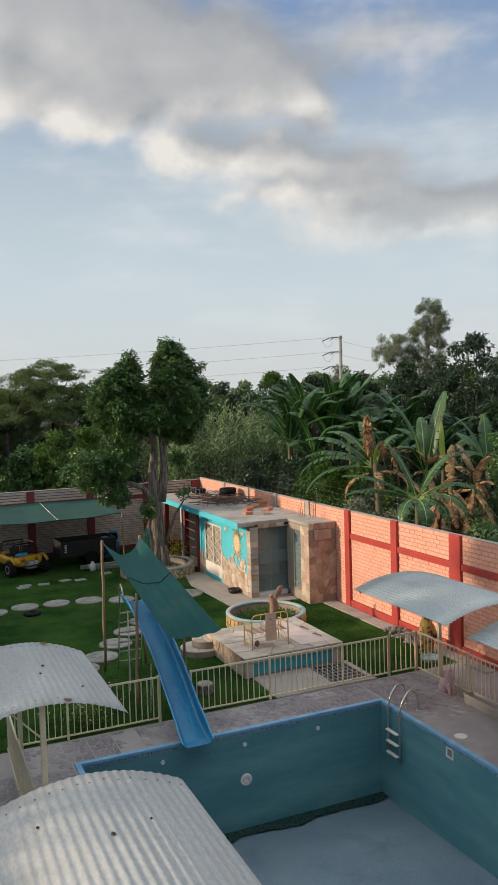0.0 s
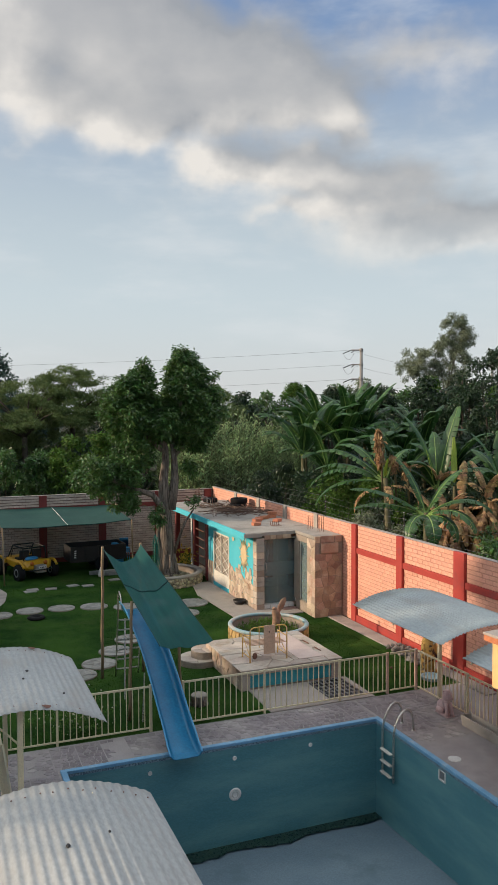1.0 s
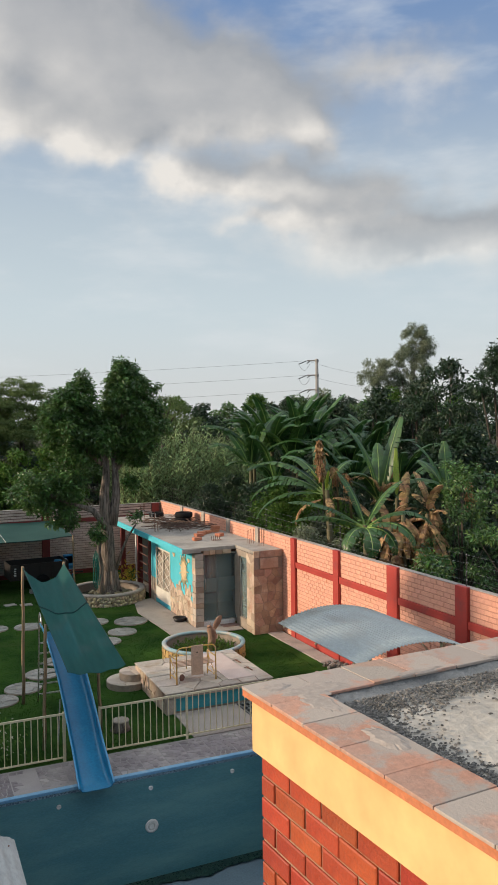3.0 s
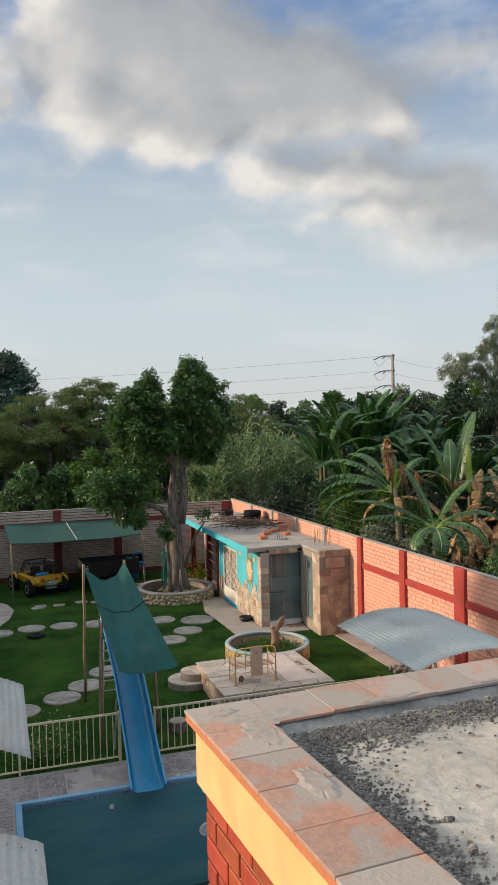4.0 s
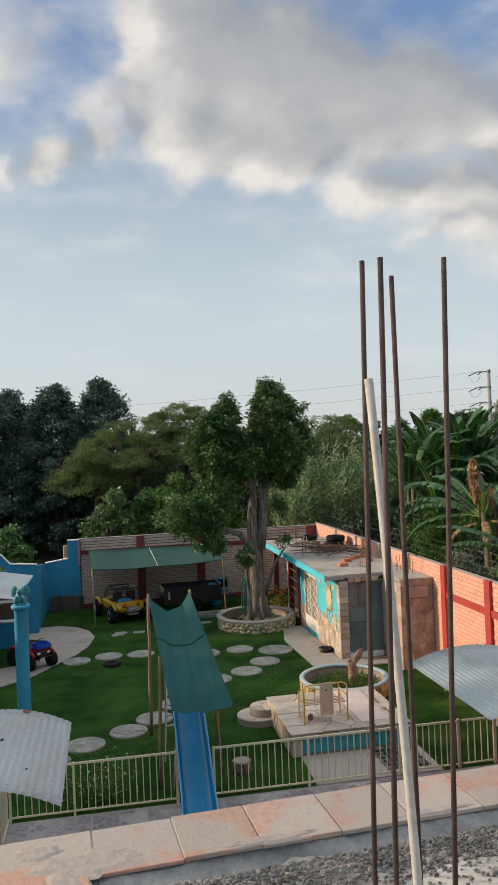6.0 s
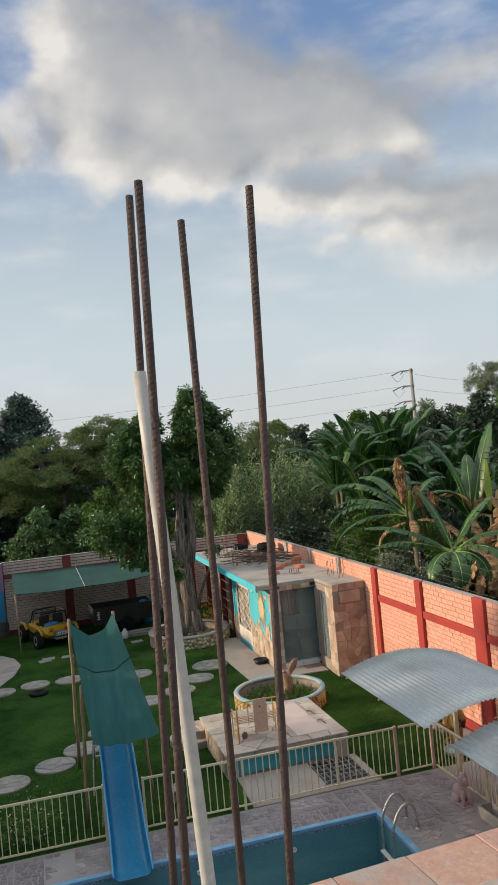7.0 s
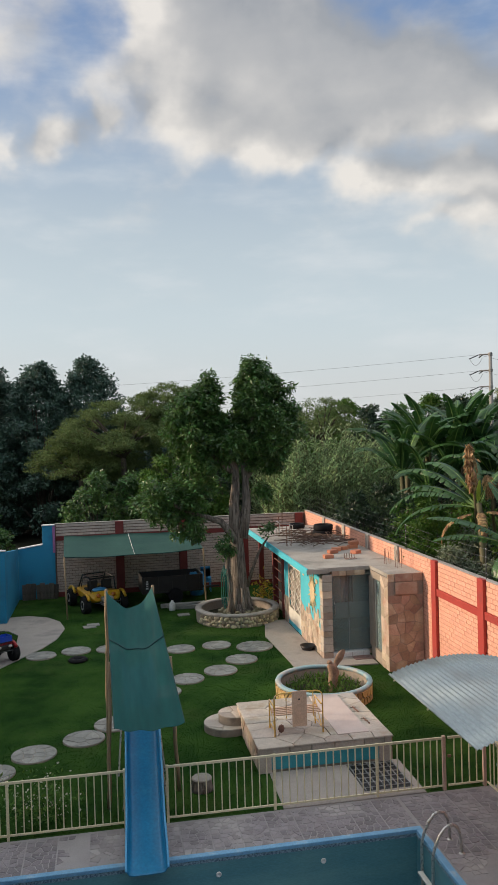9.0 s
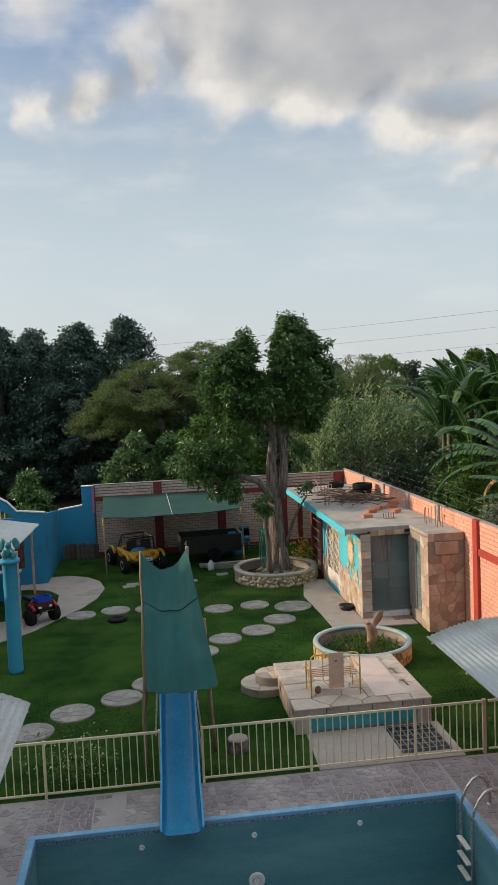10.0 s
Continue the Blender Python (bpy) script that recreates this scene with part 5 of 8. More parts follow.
# ---- pool fence ----
def rail_panel(parent, a, b, z0=0.0, h=1.0, posts=True, bars=0.135, post_first=True, material=None):
    """One fence panel between two places: post, rails and upright bars."""
    a, b = Vector((a[0], a[1], z0)), Vector((b[0], b[1], z0))
    d = b - a
    L = d.length
    d = d / L
    s = Vector((-d.y, d.x, 0))
    material = material or cream_rail_m

    def bar(p, q, w, hgt0, hgt1):
        c = [p + s * w, q + s * w, q - s * w, p - s * w]
        return Geo().add([(v.x, v.y, z0 + hgt0) for v in c] + [(v.x, v.y, z0 + hgt1) for v in c], [(3, 2, 1, 0), (4, 5, 6, 7), (0, 1, 5, 4), (1, 2, 6, 5), (2, 3, 7, 6), (3, 0, 4, 7)])
    if post_first:
        part("post", bar(a - d * 0.022, a + d * 0.022, 0.022, 0.0, h + 0.01), material, parent)
    part("rail", bar(a + d * 0.022, b - d * 0.022, 0.016, h - 0.04, h), material, parent)
    part("rail", bar(a + d * 0.022, b - d * 0.022, 0.014, 0.07, 0.10), material, parent)
    n = max(2, round(L / bars))
    for k in range(1, n):
        p = a + d * (L * k / n)
        part("bar", bar(p - d * 0.009, p + d * 0.009, 0.009, 0.10, h - 0.04), material, parent)


def build_fences():
    Y = 15.53
    runs = [("left of the slide", [1.45, 2.63, 4.60]), ("right of the slide", [5.33, 7.25, 9.18, 10.49])]
    for label, xs in runs:
        t = thing("pool_fence", (xs[0], Y, 0), "cream painted steel bar fence along the pool deck", "fence", "pool fence runs")
        for a, b in zip(xs, xs[1:]):
            rail_panel(t, (a, Y), (b, Y))
        part("post", Geo().box(xs[-1] - 0.03, xs[-1] + 0.03, Y - 0.03, Y + 0.03, 0, 1.02), pink_rail_m if xs[-1] > 10 else cream_rail_m, t, bevel=0.004)
    gate = thing("pool_gate", (10.9, Y, 0), "cream painted steel bar gate in the pool fence", "gate")
    rail_panel(gate, (10.55, Y), (11.29, Y), post_first=False)
    part("post", Geo().box(11.27, 11.33, Y - 0.03, Y + 0.03, 0, 1.02), pink_rail_m, gate, bevel=0.004)
    part("latch", Geo().box(10.56, 10.62, Y - 0.04, Y + 0.0, 0.62, 0.66), rust_m, gate)
    t = thing("pool_fence", (11.35, 10, 0), "cream painted steel bar fence along the pool deck", "fence", "pool fence runs")
    ys = [Y - 0.03, 13.55, 11.62, 9.7, 7.8, 5.9]
    for a, b in zip(ys, ys[1:]):
        rail_panel(t, (11.33, a), (11.37, b), post_first=a < 15)
    t = thing("pool_fence", (1.4, 12, 0), "cream painted steel bar fence along the pool deck", "fence", "pool fence runs")
    ys = [Y - 0.03, 13.6, 11.7, 9.8]
    for a, b in zip(ys, ys[1:]):
        rail_panel(t, (1.42, a), (1.40, b), post_first=a < 15)


build_fences()


# ---- corrugated canopies ----
def canopy(name, x0, x1, y0, y1, z_edge, rise, material, label, posts):
    t = thing(name, ((x0 + x1) / 2, (y0 + y1) / 2, 0), label, "canopy", "arched canopies by the pool")
    n = 260
    pitch = 0.108 if material is zinc_white_m else 0.082
    grid = []
    for y in np.linspace(y0, y1, 8):
        row = []
        for i in range(n + 1):
            u = i / n
            x = x0 + (x1 - x0) * u
            z = z_edge + rise * (1 - (2 * u - 1) ** 2)
            z += (0.0055 if material is zinc_white_m else 0.013) * math.sin(2 * math.pi * (x - x0) / pitch) + 0.003 * noise.noise(Vector((x * 0.9, float(y) * 0.7, 3)))
            row.append((x, float(y), z))
        grid.append(row)
    sheet = part("roof_sheet", Geo().sheet(grid), material, t, smooth=True, thick=0.003)
    for yy in (y0 + 0.25, (y0 + y1) / 2, y1 - 0.25):
        arc = [(x0 + (x1 - x0) * k / 14, yy, z_edge - 0.035 + rise * (1 - (2 * k / 14 - 1) ** 2)) for k in range(15)]
        part("hoop", Geo().tube(arc, 0.018, 6), cream_rail_m, t)
    rnd = random.Random(int(x0 * 10 + y0 * 7))
    for k in range(16 if material is zinc_white_m else 0):
        x = x0 + (x1 - x0) * (k + 0.5) / 16 + rnd.uniform(-0.02, 0.02)
        for yy in ((y0 + 0.22, y1 - 0.22) if k % 2 else (y1 - 0.24,)):
            zz = z_edge + rise * (1 - (2 * (x - x0) / (x1 - x0) - 1) ** 2)
            part("screw", Geo().lathe((x, yy + rnd.uniform(-.02, .02), zz + 0.006), [(0.009, 0), (0.009, 0.006), (0.005, 0.010)], 8), rust_m, sheet)
    for px, py in posts:
        zz = z_edge - 0.03 + rise * (1 - (2 * (px - x0) / (x1 - x0) - 1) ** 2)
        part("post", Geo().box(px - 0.04, px + 0.04, py - 0.04, py + 0.04, 0, zz), cream_rail_m, t, bevel=0.006)
        part("brace", Geo().tube([(px, py, zz - 0.55), (px + (0.5 if px < (x0 + x1) / 2 else -0.5), py, zz - 0.02)], 0.015, 6), cream_rail_m, t)
    return t, sheet


cA, sA = canopy("canopy", 0.25, 2.71, 10.79, 14.06, 2.26, 0.34, zinc_white_m, "arched canopy of pale corrugated sheet with rust spots", [(1.48, 11.0), (1.48, 13.8)])
cB, sB = canopy("canopy", 0.27, 2.74, 5.1, 8.41, 2.29, 0.32, zinc_white_m, "arched canopy of pale corrugated sheet with dark screws", [(1.5, 5.4), (1.5, 8.1)])
cC, sC = canopy("canopy", 9.30, 11.85, 11.72, 15.14, 2.39, 0.26, zinc_m, "arched canopy of grey corrugated sheet", [(11.55, 12.2), (11.55, 14.9)])
cD, sD = canopy("canopy", 9.50, 12.05, 7.9, 11.33, 2.23, 0.28, zinc_m, "arched canopy of grey corrugated sheet with a torn edge", [(11.6, 8.3), (11.6, 11.0)])
for x, y in ((1.98, 13.97), (1.85, 10.9), (0.9, 13.95)):
    zz = 2.26 + 0.34 * (1 - (2 * (x - 0.25) / 2.46 - 1) ** 2)
    part("rust_spot", Geo().add([(x + 0.06 * math.cos(a) * (1 + 0.3 * math.sin(3 * a)), y + 0.07 * math.sin(a), zz + 0.016 - 0.22 * (x - 1.48 > 0) * 0.06 * math.cos(a)) for a in [k * 0.628 for k in range(10)]], [tuple(range(10))]), rust_m, sA, "rust stain")
for x, y, r in ((1.75, 12.6, 0.03), (1.65, 12.2, 0.022), (2.2, 11.6, 0.02)):
    zz = 2.26 + 0.34 * (1 - (2 * (x - 0.25) / 2.46 - 1) ** 2)
    part("dirt_clod", Geo().ball((x, y, zz + 0.012), r, r * 1.4, 0.012, 7), black_m, sA)
for x, y, r in ((1.55, 7.0, 0.025), (2.0, 7.2, 0.014), (0.9, 7.6, 0.02)):
    zz = 2.29 + 0.32 * (1 - (2 * (x - 0.27) / 2.47 - 1) ** 2)
    part("dirt_clod", Geo().ball((x, y, zz + 0.012), r, r * 1.4, 0.012, 7), black_m, sB)
part("torn_flap", Geo().sheet([[(10.25 + 0.25 * i / 4, 11.34 - 0.12 * j / 3, 2.49 + 0.05 * math.sin(i) + 0.02 * j) for i in range(5)] for j in range(4)]), rust_m, sD, "torn rusty sheet edge")


# ---- slide with its shade net ----
def build_slide():
    t = thing("water_slide", (4.95, 16.5, 0), "blue fibreglass pool slide with a tubular ladder", "slide")
    prof = [(18.75, 1.86), (18.3, 1.84), (17.9, 1.76), (17.4, 1.58), (16.9, 1.40), (16.3, 1.17), (15.7, 0.90), (15.2, 0.62), (14.8, 0.40), (14.4, 0.20), (14.1, 0.09), (13.86, 0.06)]
    fine = []
    for (ya, za), (yb, zb) in zip(prof, prof[1:]):
        for k in range(4):
            fine.append((ya + (yb - ya) * k / 4, za + (zb - za) * k / 4))
    fine.append(prof[-1])
    cross = [(-0.325, 0.185), (-0.305, 0.195), (-0.285, 0.13), (-0.26, 0.04), (-0.2, 0.008), (0, 0), (0.2, 0.008), (0.26, 0.04), (0.285, 0.13), (0.305, 0.195), (0.325, 0.185)]

    def mid_x(y):
        return 4.885 + 0.03 * (y - 13.9) if y < 16.6 else 4.965

    def flare(y):
        q = min(1, max(0, (14.75 - y) / 0.8))
        return 1 + 0.05 * q * q * (3 - 2 * q)

    def drop(y):
        return 1.15 - 0.75 * min(1, max(0, (14.35 - y) / 0.5))
    part("chute", Geo().sheet([[(mid_x(y) + x * flare(y), y, z + h * drop(y)) for x, h in cross] for y, z in fine]), slide_m, t, "glossy blue chute", smooth=True, thick=0.012)
    for s in (-1, 1):
        part("rim", Geo().tube([(mid_x(y) + 0.31 * s * flare(y), y, z + 0.195 * drop(y)) for y, z in fine], 0.018, 8), slide_rim_m, t, smooth=True)
    for s in (-1, 1):
        x = 4.965 + 0.3 * s
        part("ladder_rail", Geo().tube([(x, 19.35, 0), (x, 19.0, 1.75), (x, 18.95, 2.2), (x, 18.85, 2.32), (x, 18.7, 2.25), (x, 18.55, 2.0)], 0.019, 8), chrome_m, t, smooth=True)
        part("leg", Geo().tube([(x - 0.35 * s * 0, 18.2, 1.8), (x + 0.16 * s, 17.6, 0)], 0.019, 8), chrome_m, t)
        part("leg", Geo().tube([(x, 16.3, 1.03), (x + 0.1 * s, 16.1, 0)], 0.017, 8), chrome_m, t)
    for k in range(6):
        u = (k + 0.7) / 6.5
        part("rung", Geo().box(4.67, 5.26, 19.33 - 0.35 * u - 0.04, 19.33 - 0.35 * u + 0.04, 1.75 * u - 0.012, 1.75 * u + 0.012), chrome_m, t)
    a = thing("shade_net", (4.9, 17, 0), "dark green shade net on wooden poles over the slide", "awning")
    rows = []
    for j in range(17):
        v = j / 16
        y = 19.38 - 5.2 * v
        z = 3.38 - 0.22 * v - 0.93 * v ** 1.02
        w = 0.50 + 0.05 * v
        cx = 4.86 + 0.14 * v
        sag = 0.28 * (1 - v) ** 3 + 0.07
        rows.append([(cx + w * u, y + 0.08 * (1 - u * u) * (1 - v) * -4.0 * (1 if j == 0 else 0.6 * (1 - v)), z - sag * (1 - u * u) + 0.015 * math.sin(9 * u + 4 * v)) for u in [k / 10 - 1 for k in range(21)]])
    part("net", Geo().sheet(rows), net_m, a, "dark green woven net", smooth=True)
    cord = []
    for k in range(21):
        q = 7.0 + 0.75 * (1 - (k / 10 - 1) ** 2)
        i, f = int(q), q - int(q)
        (xa, ya, za), (xb, yb, zb) = rows[i][k], rows[i + 1][k]
        cord.append((xa + (xb - xa) * f, ya + (yb - ya) * f, za + (zb - za) * f + 0.012))
    part("seam", Geo().tube(cord, 0.014, 6), net_dark_m, a, "dark sagging seam cord")
    part("hem", Geo().sheet([[(x, y - 0.004, z + 0.006) for x, y, z in r] for r in rows[14:]]), net_m, a, "doubled hem", smooth=True)
    for k in (0, 20):
        part("edge_cord", Geo().tube([r[k] for r in rows], 0.009, 5), net_dark_m, a)
    for x0, y0, x1, y1, h, r in ((4.30, 19.28, 4.36, 19.38, 3.40, 0.038), (5.42, 19.4, 5.38, 19.45, 3.42, 0.038), (4.31, 16.28, 4.40, 16.35, 2.66, 0.036), (5.62, 16.68, 5.52, 16.55, 2.62, 0.036)):
        pts = [(x0 + (x1 - x0) * k / 6 + 0.012 * math.sin(k * 2.1), y0 + (y1 - y0) * k / 6 + 0.012 * math.cos(k * 1.7), h * k / 6) for k in range(7)]
        part("pole", Geo().tube(pts, [r * 1.1 - r * 0.03 * k for k in range(7)], 8), wood_m, a, "crooked wooden pole", smooth=True)


build_slide()


# ---- carport, vehicles and the things beside ----
def build_carport():
    t = thing("carport", (5.4, 33.4, 0), "green tarpaulin shelter on slim poles against the wall", "shelter")
    rows = []
    for j in range(9):
        v = j / 8
        y = 31.5 + 4.05 * v
        rows.append([(2.78 + 5.2 * u + 0.15 * v * (0.5 - u) - 0.45 * v * (1 - u) * 0.6, y + 0.15 * math.sin(u * math.pi) * (1 - v), 2.30 + 0.06 * u + (0.28 - 0.1 * u) * v - 0.07 * math.sin(math.pi * u * 2) ** 2 * math.sin(math.pi * (0.15 + 0.7 * v)) - 0.09 * math.sin(math.pi * u) * (1 - v)) for u in [k / 24 for k in range(25)]])
    part("tarp", Geo().sheet(rows), tarp_m, t, "faded green tarpaulin", smooth=True)
    part("tarp_edge", Geo().tube(rows[0], 0.018, 6), net_dark_m, t)
    part("tarp_seam", Geo().tube([(r[12][0], r[12][1], r[12][2] + 0.01) for r in rows], 0.008, 5), white_trim_m, t)
    for x, y, h in ((2.82, 31.45, 2.28), (7.99, 31.4, 2.36)):
        part("pole", Geo().tube([(x + 0.03, y, 0), (x, y, h / 2), (x - 0.02, y, h + 0.03)], 0.03, 8), wood_m, t, "slim wooden pole", smooth=True)


build_carport()


def wheel(parent, c, axis_angle, r, w, rim_material):
    m = Matrix.Translation(c) @ Matrix.Rotation(axis_angle, 4, "Z") @ Matrix.Rotation(radians(90), 4, "Y")

    def put(g):
        g.v = [tuple(m @ Vector(p)) for p in g.v]
        return g
    wl = part("wheel", put(Geo().lathe((0, 0, -w / 2), [(r * 0.55, 0.0), (r * 0.92, 0.0), (r, w * 0.18), (r, w * 0.82), (r * 0.92, w), (r * 0.55, w)], 20)), rubber_m, parent, "black tyre")
    part("rim", put(Geo().lathe((0, 0, -w / 2 - 0.01), [(r * 0.2, 0.02), (r * 0.52, 0.0), (r * 0.56, 0.03), (r * 0.56, w - 0.01), (r * 0.52, w + 0.02), (r * 0.2, w)], 16)), rim_material, wl)
    return wl


def moved(g, m):
    g.v = [tuple(m @ Vector(p)) for p in g.v]
    return g


def build_buggy():
    m = pose(3.92, 33.3, 0, 0, 0, 19)
    t = thing("dune_buggy", m, "yellow open dune buggy with black roll cage on the lawn", "buggy")

    def bit(name, g, mat_, label="", parent=None, bevel=0.0, smooth=False):
        return part(name, moved(g, m), mat_, parent or t, label, bevel=bevel, smooth=smooth)
    body = Geo()
    secs = [(-1.1, 0.50, 0.45, 0.62), (-0.95, 0.62, 0.38, 0.78), (-0.3, 0.60, 0.34, 0.72), (0.5, 0.58, 0.36, 0.74), (1.0, 0.52, 0.42, 0.72), (1.35, 0.40, 0.48, 0.60)]
    grid = []
    for y, w, z0, z1 in secs:
        grid.append([(-w * 0.8, y, z0), (-w, y, z0 + 0.08), (-w, y, z1 - 0.08), (-w * 0.85, y, z1), (0, y, z1 + 0.02), (w * 0.85, y, z1), (w, y, z1 - 0.08), (w, y, z0 + 0.08), (w * 0.8, y, z0), (-w * 0.8, y, z0)])
    body.sheet(grid)
    body.add([p for p in grid[0][:9]], [tuple(range(9))]).add([p for p in grid[-1][:9]], [tuple(range(8, -1, -1))])
    b = bit("body", body, yellow_m, "yellow moulded body", bevel=0.02)
    for sx in (-1, 1):
        for y in (-0.85, 0.95):
            bit("fender", Geo().tube([(sx * 0.72, y + 0.46 * math.cos(a), 0.34 + 0.40 * math.sin(a)) for a in [radians(k) for k in range(35, 150, 19)]], 0.06, 6), yellow_m, smooth=True)
            wheel(t, m @ Vector((sx * 0.74, y, 0.32)), radians(19), 0.34, 0.26, steel_m)
        bit("headlight", Geo().ball((sx * 0.30, -1.08, 0.66), 0.09, 0.07, 0.09, 10), surf("amber_lens", (0.40, 0.10, 0.01), (0.46, 0.13, 0.02), 5, 0.2, 0), "round amber lamp")
        cage = [(sx * 0.5, -0.75, 0.72), (sx * 0.48, -0.65, 1.25), (sx * 0.46, 0.35, 1.28), (sx * 0.5, 0.75, 0.74)]
        bit("roll_bar", Geo().tube(cage, 0.028, 8), black_m, smooth=True)
        bit("seat", Geo().box(sx * 0.28 - 0.2, sx * 0.28 + 0.2, -0.25, 0.2, 0.68, 0.80).box(sx * 0.28 - 0.2, sx * 0.28 + 0.2, -0.38, -0.25, 0.74, 1.12), black_m, "black seat", bevel=0.04)
    for y, z in ((-0.65, 1.25), (0.35, 1.28)):
        bit("cross_bar", Geo().tube([(-0.48, y, z), (0.48, y, z)], 0.028, 8), black_m)
    bit("windscreen_frame", Geo().tube([(-0.45, 0.6, 0.75), (-0.42, 0.45, 1.12), (0.42, 0.45, 1.12), (0.45, 0.6, 0.75)], 0.02, 6), black_m)
    bit("engine", Geo().box(-0.22, 0.22, -1.35, -1.0, 0.30, 0.62), steel_m, "exposed engine block", bevel=0.03)
    bit("bumper", Geo().tube([(-0.5, -1.25, 0.42), (-0.45, -1.42, 0.44), (0.45, -1.42, 0.44), (0.5, -1.25, 0.42)], 0.025, 8), black_m)
    bit("plate", Geo().box(-0.16, 0.16, -1.455, -1.445, 0.50, 0.60), white_trim_m, "small white plate with dark bars")
    for k in range(4):
        bit("plate_bar", Geo().box(-0.12 + 0.065 * k, -0.08 + 0.065 * k, -1.460, -1.456, 0.525, 0.575), black_m)
    bit("cover_cloth", Geo().ball((-0.15, -0.72, 0.82), 0.3, 0.16, 0.09, 12), lightblue_m, "folded light blue cloth")


build_buggy()


def build_trailer():
    m = pose(6.85, 33.75, 0, 0, 0, 4)
    t = thing("box_trailer", m, "black open-top box trailer parked under the shelter", "trailer")

    def bit(name, g, mat_, label="", bevel=0.0):
        return part(name, moved(g, m), mat_, t, label, bevel=bevel)
    x, y = 1.22, 0.68
    bit("bed", Geo().box(-x, x, -y, y, 0.42, 0.48), black_m)
    bit("side_board", Geo().box(-x, x, -y, -y + 0.04, 0.48, 1.08), black_m, bevel=0.006)
    bit("side_board", Geo().box(-x, x, y - 0.04, y, 0.48, 1.08), black_m, bevel=0.006)
    bit("end_board", Geo().box(-x, -x + 0.04, -y + 0.04, y - 0.04, 0.48, 1.08), black_m, bevel=0.006)
    bit("end_board", Geo().box(x - 0.04, x, -y + 0.04, y - 0.04, 0.48, 1.08), black_m, bevel=0.006)
    for k in range(5):
        bit("rib", Geo().box(-x + 0.1 + 0.55 * k, -x + 0.14 + 0.55 * k, -y - 0.02, -y, 0.45, 1.08), black_m)
    for k in range(4):
        bit("lettering_bar", Geo().box(-x + 0.14 + 0.02 * (k % 2), -x + 0.24, -y - 0.026, -y - 0.022, 0.62 + 0.09 * k, 0.68 + 0.09 * k), white_trim_m, "white bar of faded lettering")
    for s in (-1, 1):
        wheel(t, m @ Vector((0.1, s * 0.72, 0.30)), radians(94), 0.30, 0.18, rubber_m)
    bit("drawbar", Geo().tube([(x, 0, 0.45), (x + 0.8, 0, 0.42)], 0.035, 8), black_m)
    b = thing("water_drum", (8.0, 34.4, 0), "blue plastic drum standing by the wall", "drum")
    part("drum", Geo().lathe((8.0, 34.4, 0), [(0.27, 0), (0.29, 0.05), (0.29, 0.3), (0.305, 0.33), (0.29, 0.36), (0.29, 0.62), (0.305, 0.65), (0.29, 0.68), (0.29, 0.9), (0.26, 0.95)], 20), lightblue_m, b, smooth=True)
    b = thing("chair_stack", (8.45, 34.9, 0), "stack of light blue plastic chairs by the wall", "chair")
    for k in range(3):
        z = 0.42 + 0.08 * k
        part("seat", Geo().box(8.25, 8.67, 34.7, 35.12, z, z + 0.03), lightblue_m, b, bevel=0.012)
        part("backrest", Geo().box(8.25, 8.67, 35.08, 35.12, z + 0.03, z + 0.45), lightblue_m, b, bevel=0.012)
    for x in (8.27, 8.63):
        for y in (34.73, 35.08):
            part("leg", Geo().tube([(x, y, 0), (x, y, 0.42)], 0.018, 6), lightblue_m, b)
    for k, (x, y, a) in enumerate(((7.1, 32.35, 3), (7.6, 31.9, -4), (7.3, 32.0, 6))):
        p = thing("timber", pose(x, y, 0.0 + 0.075 * (k == 2), 0, 0, a), "weathered grey timber baulk on the grass", "timber", "timbers by the planter")
        q = part("baulk", Geo().box(-0.75, 0.75, -0.10, 0.10, 0, 0.14), grey_stone_m, None, bevel=0.012)
        q.parent = p
    b = thing("plastic_bottle", (6.75, 31.8, 0), "dusty translucent plastic jug on the grass", "jug")
    part("jug", Geo().lathe((6.75, 31.8, 0), [(0.12, 0), (0.13, 0.03), (0.13, 0.24), (0.07, 0.32), (0.045, 0.34), (0.045, 0.38)], 14), glow_grey_m, b, smooth=True)


build_trailer()


